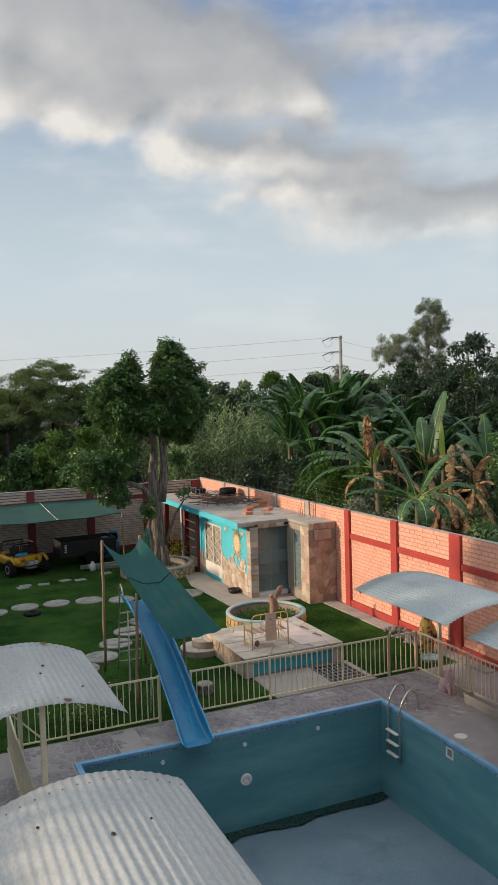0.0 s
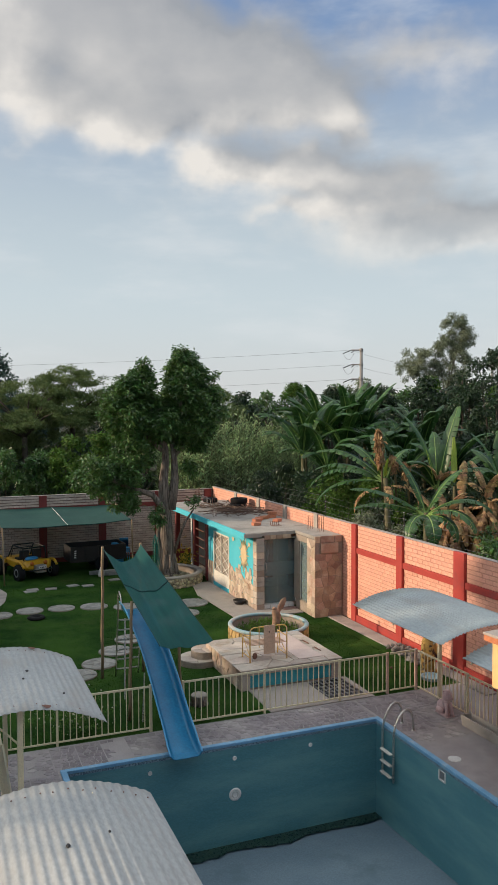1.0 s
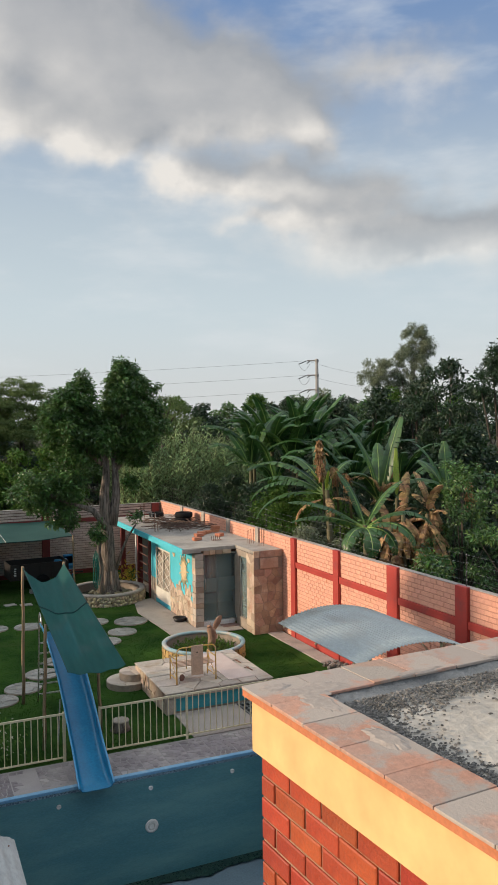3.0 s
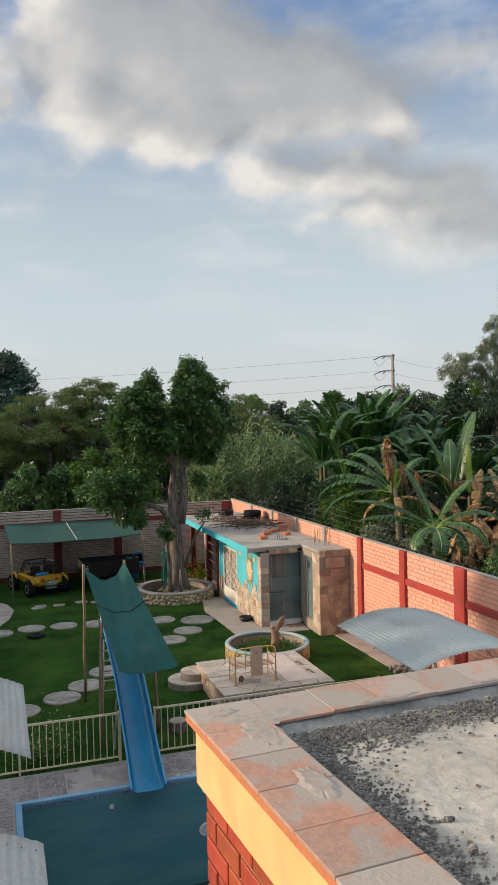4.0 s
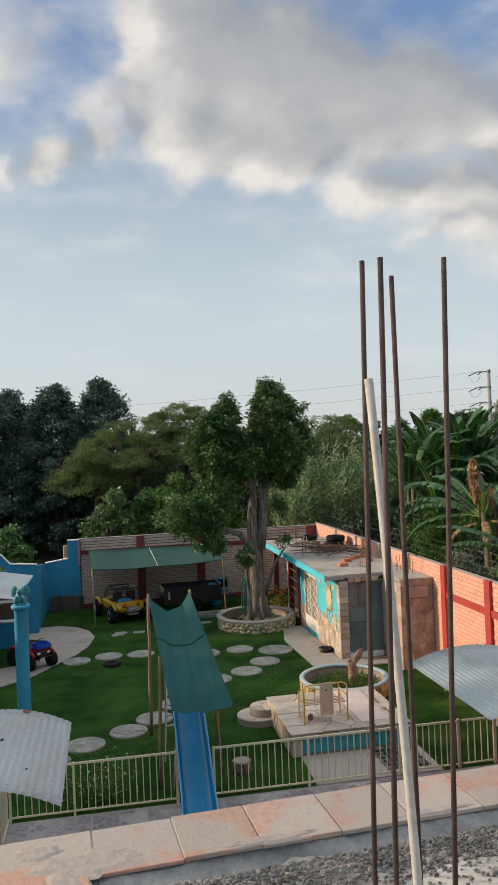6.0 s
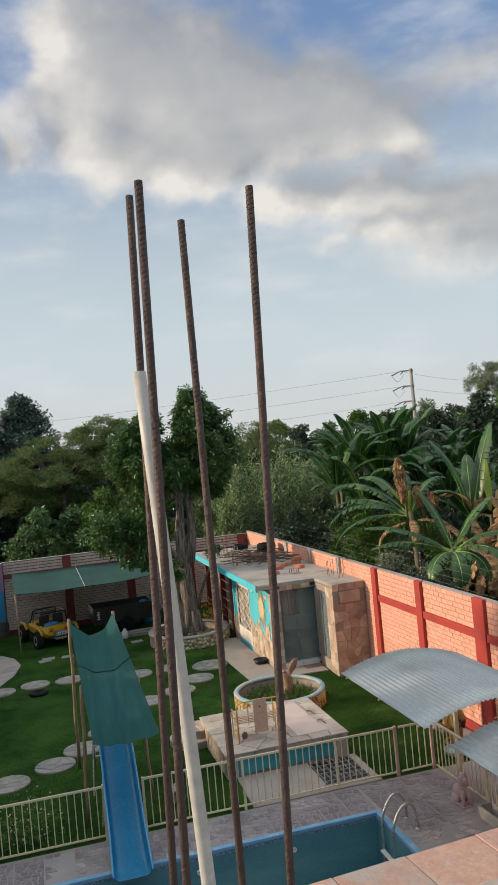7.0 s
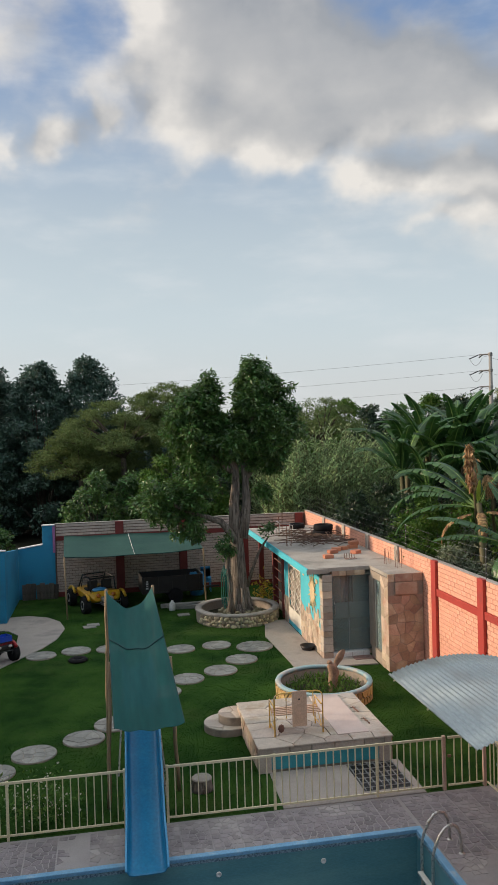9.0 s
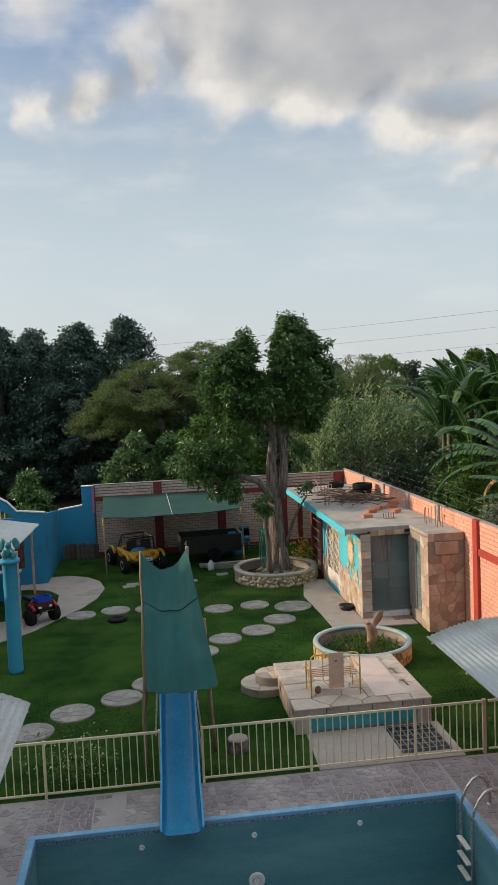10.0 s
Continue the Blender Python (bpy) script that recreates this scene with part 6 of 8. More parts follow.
def build_quad():
    m = pose(0.86, 26.75, 0, 0, 0, 35 + 180) @ Matrix.Scale(0.86, 4)
    t = thing("quad_bike", m, "red quad bike with a blue crate parked on the drive", "quad bike")

    def bit(name, g, mat_, label="", bevel=0.0, smooth=False):
        return part(name, moved(g, m), mat_, t, label, bevel=bevel, smooth=smooth)
    bit("front_cowl", Geo().box(-0.30, 0.30, 0.40, 0.84, 0.64, 0.76), redcar_m, "red front cowl", bevel=0.04)
    for s in (-1, 1):
        for y in (-0.6, 0.62):
            wheel(t, m @ Vector((s * 0.46, y, 0.29)), radians(35), 0.25, 0.20, rubber_m)
            bit("fender", Geo().tube([(s * 0.42, y + 0.33 * math.cos(a), 0.34 + 0.34 * math.sin(a)) for a in [radians(k) for k in range(35, 150, 19)]], 0.07, 6), redcar_m, smooth=True)
        bit("headlight", Geo().ball((s * 0.2, 0.86, 0.62), 0.09, 0.05, 0.05, 8), glow_grey_m)
        bit("handlebar", Geo().tube([(0, 0.32, 0.95), (s * 0.22, 0.28, 1.02), (s * 0.36, 0.2, 1.0)], 0.016, 6), black_m)
    bit("body", Geo().ball((0, 0.35, 0.62), 0.26, 0.5, 0.20, 12), redcar_m, "red plastic body", smooth=True)
    bit("nose", Geo().box(-0.24, 0.24, 0.62, 0.88, 0.46, 0.70), black_m, bevel=0.06)
    bit("seat", Geo().box(-0.17, 0.17, -0.65, 0.15, 0.66, 0.80), black_m, "black seat", bevel=0.05)
    bit("engine", Geo().box(-0.18, 0.18, -0.35, 0.35, 0.25, 0.6), black_m, bevel=0.03)
    bit("front_bumper", Geo().tube([(-0.25, 0.9, 0.35), (-0.22, 1.02, 0.5), (0.22, 1.02, 0.5), (0.25, 0.9, 0.35)], 0.02, 6), black_m)
    bit("front_rack", Geo().box(-0.3, 0.3, 0.45, 0.92, 0.78, 0.80), black_m)
    g = Geo().box(-0.27, 0.27, 0.48, 0.90, 0.80, 0.83).box(-0.27, -0.25, 0.48, 0.9, 0.83, 0.98).box(0.25, 0.27, 0.48, 0.9, 0.83, 0.98).box(-0.25, 0.25, 0.48, 0.5, 0.83, 0.98).box(-0.25, 0.25, 0.88, 0.9, 0.83, 0.98)
    bit("crate", g, bluebox_m, "blue plastic crate")


build_quad()


def build_left_side():
    c = thing("blue_column", (1.07, 22.05, 0), "blue painted round column with a flared cap", "column")
    part("shaft", Geo().lathe((1.07, 22.05, 0), [(0.185, 0), (0.182, 0.07), (0.18, 1.5), (0.178, 2.74), (0.20, 2.77), (0.25, 2.79), (0.255, 2.87), (0.24, 2.88)], 28), blue_col_m, c, smooth=True)
    s = thing("gargoyle_statue", (1.07, 22.05, 2.88), "small teal winged beast statue crouching on the column", "statue")
    g = Geo()
    x, y, z = 1.07, 22.05, 2.88
    g.lathe((x, y, z), [(0.17, 0), (0.17, 0.03), (0.12, 0.05)], 14)
    g.ball((x, y, z + 0.17), 0.11, 0.12, 0.15, 12).ball((x, y - 0.06, z + 0.36), 0.085, 0.09, 0.09, 12)
    for sx in (-1, 1):
        g.tube([(x + sx * 0.08, y - 0.08, z + 0.24), (x + sx * 0.13, y - 0.13, z + 0.13), (x + sx * 0.09, y - 0.15, z + 0.04)], [0.045, 0.038, 0.03], 8)
        g.ball((x + sx * 0.11, y - 0.02, z + 0.09), 0.07, 0.10, 0.06, 8)
        g.ball((x + sx * 0.17, y + 0.08, z + 0.36), 0.09, 0.03, 0.17, 12, Euler((0.1, -sx * 0.35, sx * 0.5)).to_matrix())
        g.ball((x + sx * 0.075, y - 0.05, z + 0.45), 0.02, 0.02, 0.05, 6)
    part("figure", g, tealstatue_m, s, smooth=True)
    # lean-to with a corrugated roof
    t = thing("lean_to", (-1, 28, 0), "lean-to with a pale corrugated roof on slim posts", "shelter")
    grid = []
    for i in range(40):
        u = i / 39
        row = []
        for k in range(241):
            v = k / 240
            yy = 25.3 + 4.55 * v
            row.append((0.72 - 4.2 * u - 0.12 * (1 - v), yy, 2.47 + 0.75 * u + 0.030 * math.sin(2 * math.pi * yy / 0.17)))
        grid.append(row)
    part("roof_sheet", Geo().sheet(grid), zinc_m, t, "pale grey corrugated roof sheet", smooth=True)
    for xx, yy in ((0.45, 29.75), (0.68, 25.35), (-3.2, 29.7), (-3.2, 25.4)):
        part("post", Geo().box(xx - 0.035, xx + 0.035, yy - 0.035, yy + 0.035, 0, 2.44 + max(0, (0.6 - xx)) * 0.17), pink_rail_m if xx > 0 else white_metal_m, t, bevel=0.006)
    part("counter", Geo().box(-4.9, 0.05, 29.3, 29.45, 0, 0.95), blue_wall_m, t, "blue painted counter wall")
    part("counter_top", Geo().box(-4.9, 0.1, 29.22, 29.55, 0.95, 1.0), white_trim_m, t)
    part("back_board", Geo().box(-4.9, 0.1, 30.2, 30.25, 0.9, 1.9), rust_m, t, "rusty brown back board")
    part("beam", Geo().box(-4.5, 0.62, 25.33, 25.40, 2.36, 2.44), white_metal_m, t)
    part("beam", Geo().box(-0.1, 0.0, 25.4, 29.8, 2.40, 2.48), white_metal_m, t)
    for k in range(9):
        a = thing("plank_stack", pose(0.95 + 0.17 * (k % 3) if k > 4 else 1.55 + 0.16 * k, 35.35 - 0.0 * k, 0, radians(0) + 8, rand.uniform(-5, 5), 0), "old grey roof tile leaning on the blue wall", "tile", "old tiles leaning on the wall")
        q = part("tile", Geo().sheet([[(-0.10 + 0.02 * i, 0.03 * math.sin(math.pi * i / 10), 0.0 + zz) for i in range(11)] for zz in (0.0, 0.3, 0.62 + 0.1 * rand.random())]), tile_old_m, None, thick=0.02)
        q.parent = a


build_left_side()


def build_deck_things():
    s = thing("lion_statue", (11.0, 13.9, 0), "seated pink cement lion statue on the deck", "statue")
    g = Geo()
    x, y = 11.0, 13.9
    g.box(x - 0.14, x + 0.14, y - 0.2, y + 0.24, 0, 0.03)
    g.ball((x, y + 0.12, 0.17), 0.13, 0.17, 0.15, 12).ball((x, y - 0.02, 0.30), 0.11, 0.12, 0.18, 12)
    g.ball((x, y - 0.06, 0.46), 0.135, 0.12, 0.14, 12).ball((x, y - 0.15, 0.47), 0.075, 0.08, 0.08, 10).ball((x, y - 0.21, 0.44), 0.05, 0.05, 0.04, 8)
    for sx in (-1, 1):
        g.tube([(x + sx * 0.07, y - 0.08, 0.30), (x + sx * 0.08, y - 0.14, 0.12), (x + sx * 0.08, y - 0.16, 0.03)], [0.05, 0.042, 0.05], 8)
        g.ball((x + sx * 0.12, y + 0.1, 0.10), 0.06, 0.14, 0.08, 8).ball((x + sx * 0.10, y - 0.03, 0.56), 0.022, 0.02, 0.026, 8)
    g.v = [(x + (q - x) * 0.78, p, h) for q, p, h in g.v]
    part("figure", g, statue_m, s, smooth=True)
    p = thing("trough_planter", (11.1, 12.7, 0), "long empty grey cement trough on the deck", "planter")
    x0, x1, y0, y1, h = 10.95, 11.25, 12.0, 13.3, 0.24
    g = Geo()
    g.add([(x0 + .03, y0 + .03, 0), (x1 - .03, y0 + .03, 0), (x1 - .03, y1 - .03, 0), (x0 + .03, y1 - .03, 0), (x0, y0, h), (x1, y0, h), (x1, y1, h), (x0, y1, h), (x0 + .035, y0 + .035, h), (x1 - .035, y0 + .035, h), (x1 - .035, y1 - .035, h), (x0 + .035, y1 - .035, h),
           (x0 + .06, y0 + .06, .06), (x1 - .06, y0 + .06, .06), (x1 - .06, y1 - .06, .06), (x0 + .06, y1 - .06, .06)],
          [(3, 2, 1, 0)] + [(a, (a + 1) % 4, 4 + (a + 1) % 4, 4 + a) for a in range(4)] + [(4 + a, 4 + (a + 1) % 4, 8 + (a + 1) % 4, 8 + a) for a in range(4)] + [(8 + a, 8 + (a + 1) % 4, 12 + (a + 1) % 4, 12 + a) for a in range(4)] + [(12, 13, 14, 15)])
    part("trough", g, concrete_m, p, bevel=0.006)
    s = thing("ochre_statue", (12.35, 16.5, 0), "ochre and brown patched animal statue by the wall", "statue")
    g = Geo()
    x, y = 12.35, 16.5
    g.lathe((x, y, 0), [(0.22, 0), (0.22, 0.06), (0.16, 0.1)], 12)
    g.tube([(x, y, 0.05), (x, y, 0.45), (x, y + 0.02, 0.8), (x - 0.02, y - 0.02, 1.0)], [0.17, 0.20, 0.17, 0.10], 12)
    g.ball((x - 0.03, y - 0.05, 1.08), 0.12, 0.13, 0.11, 10)
    for sx in (-1, 1):
        g.tube([(x + sx * 0.16, y, 0.75), (x + sx * 0.24, y - 0.06, 0.5), (x + sx * 0.15, y - 0.12, 0.35)], [0.06, 0.055, 0.05], 8)
    part("figure", g, ochrestatue_m, s, smooth=True)
    g = Geo()
    for k in range(70):
        g.ball((rand.uniform(12.3, 12.9), rand.uniform(17.0, 18.6), 0.05 + 0.08 * rand.random()), rand.uniform(0.04, 0.13), rand.uniform(0.04, 0.1), rand.uniform(0.03, 0.07), 6)
    stuff("rubble_heap", g, gravel_m, "small heap of pale rubble at the wall foot", "rubble")
    b = thing("statue_base", (11.9, 15.95, 0), "pale blue cement basin behind the fence", "basin")
    part("basin", Geo().lathe((12.1, 16.0, 0), [(0.24, 0), (0.27, 0.06), (0.28, 0.09), (0.24, 0.09), (0.2, 0.05)], 18), surf("basin_blue", (0.25, 0.38, 0.42), (0.33, 0.44, 0.46), 3, 0.7, 0.1), b)


build_deck_things()


# ---- the house whose roof the camera walks beside ----
HX, HY, HZ = 3.07, 2.70, 5.70
HOUSE_TURN = Matrix.Translation((HX, HY, 0)) @ Matrix.Rotation(radians(4.2), 4, "Z") @ Matrix.Translation((-HX, -HY, 0))   # about the roof corner


def build_house():
    t = structure("house", Geo().box(HX + 0.07, 10.4, -8.0, HY - 0.07, -0.06, HZ - 0.10), mortar_m, "brick house with an unfinished flat roof", category="house")
    part("cornice", Geo().box(HX + 0.035, HX + 0.07, -8.0, HY - 0.035, HZ - 0.29, HZ - 0.045).box(HX + 0.07, 10.4, HY - 0.07, HY - 0.035, HZ - 0.29, HZ - 0.045), yellow_band_m, t, "yellow painted cornice band")
    # slab of fresh mortar, uneven
    grid = []
    for i in range(150):
        row = []
        for j in range(170):
            x, y = HX + 0.28 + 6.9 * (i / 149) ** 1.6, HY - 0.28 - 8.0 * (j / 169) ** 1.6
            z = HZ - 0.055 + 0.009 * noise.noise(Vector((x * 3, y * 3, 0))) + 0.006 * noise.noise(Vector((x * 11, y * 11, 4))) + 0.003 * noise.noise(Vector((x * 30, y * 30, 8)))
            row.append((x, y, z))
        grid.append(row)
    part("roof_slab", Geo().sheet(grid), slab_m, t, "rough pale mortar slab", smooth=True)
    part("slab_base", Geo().box(HX + 0.07, 10.4, -8.0, HY - 0.07, HZ - 0.12, HZ - 0.075), concrete_m, t)
    # mortar fillet along the coping
    def fillet(points, inward):
        rows = []
        for k, (x, y) in enumerate(points):
            w = (0.085 if inward[1] else 0.085) + 0.085 * noise.noise(Vector((x * 5, y * 5, 9))) + 0.02 * noise.noise(Vector((x * 23, y * 23, 3)))
            rows.append([(x + inward[0] * w * q, y + inward[1] * w * q, HZ - 0.008 - 0.05 * q ** 0.8 + (0.020 * noise.noise(Vector((x * 7, y * 7, q * 2))) + 0.006 * noise.noise(Vector((x * 31, y * 31, q * 7)))) * (0.4 + q)) for q in (0, 0.25, 0.5, 0.75, 1.0, 1.3)])
        return Geo().sheet(rows)
    part("mortar_fillet", fillet([(HX + 0.25 + 0.025 * k, HY - 0.245) for k in range(260)], (0, -1)), wet_mortar_m, t, "rough grey mortar fillet", smooth=True)
    part("mortar_fillet", fillet([(HX + 0.245, HY - 0.25 - 0.025 * k) for k in range(240)], (1, 0)), wet_mortar_m, t, "rough grey mortar fillet", smooth=True)
    # coping tiles along both edges
    def tile(x0, x1, y0, y1):
        dz = rand.uniform(-0.002, 0.002)
        ob = part("coping_tile", Geo().box(x0, x1, y0, y1, HZ - 0.014, HZ + dz), coping_tile_m, t, bevel=0.0025)
        return ob
    x = HX + 0.29
    tile(HX, HX + 0.285, HY - 0.27, HY)
    while x < 10.3:
        l = rand.uniform(0.225, 0.255)
        tile(x, x + l - 0.003, HY - 0.27 + rand.uniform(-.004, .004), HY)
        x += l
    y = HY - 0.275
    while y > -7:
        l = rand.uniform(0.235, 0.26)
        tile(HX, HX + 0.27 + rand.uniform(-.004, .004), y - l + 0.003, y)
        y -= l
    part("coping_edge", Geo().box(HX + 0.004, HX + 0.06, -7.5, HY - 0.06, HZ - 0.045, HZ - 0.014).box(HX + 0.004, 10.4, HY - 0.06, HY - 0.004, HZ - 0.045, HZ - 0.014), tile_edge_m, t, "orange terracotta edge")
    part("joint_bed", Geo().box(HX + 0.012, HX + 0.262, -7.0, HY - 0.012, HZ - 0.0135, HZ - 0.004).box(HX + 0.262, 10.3, HY - 0.262, HY - 0.012, HZ - 0.0135, HZ - 0.004), smear_m, t, "grey mortar in the tile joints")
    # mortar smeared over the tiles
    for i, (cx, cy, rx, ry) in enumerate(((HX + 0.26, HY - 0.20, 0.20, 0.085), (HX + 0.19, HY - 0.36, 0.085, 0.17), (HX + 0.12, HY - 0.10, 0.09, 0.05), (HX + 0.80, HY - 0.245, 0.20, 0.028), (HX + 1.35, HY - 0.25, 0.16, 0.022), (HX + 1.9, HY - 0.25, 0.17, 0.03), (HX + 0.20, HY - 0.80, 0.06, 0.13))):
        ring = []
        for k in range(40):
            a = 2 * math.pi * k / 40
            q = 1 + 0.35 * noise.noise(Vector((3 * math.cos(a) + cx * 7, 3 * math.sin(a), cy * 5))) + 0.15 * noise.noise(Vector((9 * math.cos(a), 9 * math.sin(a), cx)))
            ring.append((cx + rx * q * math.cos(a), cy + ry * q * math.sin(a)))
        part("mortar_smear", Geo().prism(ring, HZ - 0.0035 + 0.0002 * i, HZ + 0.0026 + 0.0007 * i, 0.4), smear_m, t, "dried grey mortar smear")
    # gravel along the fillet, lumps on the slab
    def chip(g, x, y, z, r):
        """A blunt chip of stone."""
        a, f = rand.uniform(0, 6.28), rand.uniform(0.6, 1.0)
        v = []
        for q, h in ((1.0, -0.15), (0.66, 0.42)):
            for k in range(5):
                b = a + 1.257 * k + rand.uniform(-.25, .25)
                e = r * q * rand.uniform(.8, 1.2)
                v.append((x + e * math.cos(b), y + f * e * math.sin(b), z + r * (h + rand.uniform(-.12, .12))))
        g.add(v, [(m, (m + 1) % 5, 5 + (m + 1) % 5, 5 + m) for m in range(5)] + [(5, 6, 7, 8, 9)])
    g = Geo()
    for k in range(11000):
        w = abs(rand.gauss(0, 1))
        if rand.random() < 0.66:
            x = HX + 0.33 + rand.random() ** 1.3 * 4.2
            spread = 0.085 + 0.05 * noise.noise(Vector((x * 1.7, 0, 0)))
            y = HY - 0.335 - spread * w * (1.5 if x < HX + 0.75 else 1)
        else:
            y = HY - 0.33 - rand.random() ** 1.4 * 2.6
            x = HX + 0.29 + (0.075 + 0.04 * noise.noise(Vector((0, y * 2, 5)))) * w
        r = rand.uniform(0.003, 0.0085) * (1.0 if rand.random() < 0.9 else 1.5)
        chip(g, x, y, HZ - 0.052 + r * 0.4 + 0.016 * max(0, 1 - w * 0.8), r)
    g.v = [tuple(HOUSE_TURN @ Vector(p)) for p in g.v]
    stuff("gravel", g, gravel_m, "loose angular grey gravel strewn along the roof edge", "gravel")
    g = Geo()
    for k in range(260):
        x, y, r = rand.uniform(HX + 0.45, 6.0), rand.uniform(-1.0, HY - 0.5), rand.choice([0.004, 0.005, 0.007, 0.009, 0.016])
        for q in range(3):
            chip(g, x + rand.uniform(-r, r), y + rand.uniform(-r, r), HZ - 0.053 + r * 0.3, r)
    g.v = [tuple(HOUSE_TURN @ Vector(p)) for p in g.v]
    stuff("mortar_lumps", g, gravel_m, "dried mortar lumps on the roof slab", "lumps")
    # terrace beside the house, under the camera's way, out of sight
    structure("terrace", Geo().box(-4.9, HX - 0.02, -8.0, -0.2, -0.06, 5.25), concrete_m, "plain concrete terrace beside the brick house")
    return t


house = build_house()
house.matrix_basis = HOUSE_TURN


def build_rebars():
    z = HZ - 0.06
    bars = [((4.025, 1.932), (4.076, 1.977, 7.335)), ((4.025, 1.787), (4.070, 1.837, 7.309)), ((4.154, 1.959), (4.166, 2.021, 7.308)), ((4.175, 1.824), (4.260, 1.918, 7.330))]
    for (bx, by), (tx, ty_, tz) in bars:
        t = thing("rebar", (bx, by, z), "rusty ribbed steel rebar standing up from the roof slab", "rebar", "rebars on the roof")
        n = 210
        pts = [(bx + (tx - bx) * k / n, by + (ty_ - by) * k / n, z + (tz - z) * k / n) for k in range(n + 1)]
        part("rod", Geo().tube([pts[0], pts[n // 2], pts[-1]], 0.0062, 10), rebar_m, t, smooth=True)
        g = Geo()
        for k in range(1, n):
            x, y, zz = pts[k]
            for s in (0, 1):
                a0 = s * math.pi + 0.4
                ring = [(x + 0.0062 * math.cos(a0 + 0.42 * j), y + 0.0062 * math.sin(a0 + 0.42 * j), zz + 0.0011 * j) for j in range(7)]
                g.tube(ring, 0.00045, 3)
        part("ribs", g, rebar_m, t)
    t = thing("conduit_pipe", (4.1, 1.9, z), "bent white plastic conduit pipe among the rebars", "pipe")
    b, e = Vector((4.094, 1.791, z)), Vector((4.056, 1.908, 7.043))
    pts = [b.lerp(e, k / 12) + Vector((0.004 * math.sin(math.pi * k / 12), 0, 0)) for k in range(13)]
    part("pipe", Geo().tube(pts, 0.0105, 12), pvc_m, t, smooth=True)
    b = thing("tile_shard", pose(4.06, 1.90, z, 12, 5, 28), "broken orange tile lying at the rebars' foot", "tile")
    q = part("shard", Geo().prism([(-0.055, -0.035), (0.045, -0.045), (0.06, 0.02), (-0.04, 0.04)], 0.01, 0.024), coping_tile_m, None)
    q.parent = b


build_rebars()


# ---- plants ----
def leaf_cloud(name, pos, out, length, width, droop=0.4, jitter=0.8, face=0.8):
    """Many small folded leaves: pos and outward ways as arrays."""
    n = len(pos)
    d = out + rg.normal(0, jitter, (n, 3))
    d[:, 2] -= droop
    d /= np.linalg.norm(d, axis=1)[:, None] + 1e-9
    r = out * 0.7 * (face > 0) + rg.normal(0, 0.55, (n, 3))   # blades face outwards and to the sky
    r[:, 2] += face
    s = np.cross(d, r)
    s /= np.linalg.norm(s, axis=1)[:, None] + 1e-9
    u = np.cross(s, d)
    L = length * rg.uniform(0.65, 1.25, n)[:, None]
    W = width * rg.uniform(0.7, 1.2, n)[:, None]
    mid = pos + d * L * 0.45 - u * W * 0.12
    v = np.stack([pos, mid + s * W * 0.5 + u * W * 0.2, pos + d * L - u * L * 0.12, mid - s * W * 0.5 + u * W * 0.2], 1).reshape(-1, 3)
    i = np.arange(n)[:, None] * 4
    f = np.concatenate([i + np.array([[0, 1, 2]]), i + np.array([[0, 2, 3]])], 0)
    return fast_mesh(name, v, f)


def clump_points(clumps, count, shell=0.55):
    """Leaf places spread over ellipsoid clumps of (centre, radii)."""
    vol = np.array([c[3] * c[4] + c[4] * c[5] + c[3] * c[5] for c in clumps])
    pick = rg.choice(len(clumps), count, p=vol / vol.sum())
    c = np.array(clumps)[pick]
    d = rg.normal(0, 1, (count, 3))
    d /= np.linalg.norm(d, axis=1)[:, None]
    k = shell + (1 - shell) * rg.random(count) ** 0.7
    k *= rg.uniform(0.75, 1.08, count)
    return c[:, :3] + d * c[:, 3:6] * k[:, None], d


def spread_clumps(cx, cy, z0, z1, rx, ry, n, size, seed, top=0.75):
    """Clumps filling a rough crown: narrower at head and foot, uneven."""
    r = random.Random(seed)
    res = []
    for k in range(n):
        v = r.random()
        z = z0 + (z1 - z0) * v
        w = math.sin(math.pi * min(1, 0.12 + 0.88 * v) ** top) ** 0.6
        a, q = r.uniform(0, 6.283), r.random() ** 0.42
        w *= 1 + 0.55 * noise.noise(Vector((1.5 * math.cos(a) + seed * 3.7, 1.5 * math.sin(a), v * 3.0))) + 0.25 * noise.noise(Vector((4 * math.cos(a), 4 * math.sin(a) + seed, v * 7)))
        s = size * r.uniform(0.35, 0.95)
        res.append((cx + rx * w * q * math.cos(a), cy + ry * w * q * math.sin(a), z - s * 0.3 + 0.6 * size * noise.noise(Vector((math.cos(a) * 2, math.sin(a) * 2, seed * 1.3))), s, s, s * 0.68))
    return res


def limb(g, pts, r0, r1, n=9):
    m = len(pts)
    g.tube(pts, [r0 + (r1 - r0) * k / (m - 1) for k in range(m)], n)


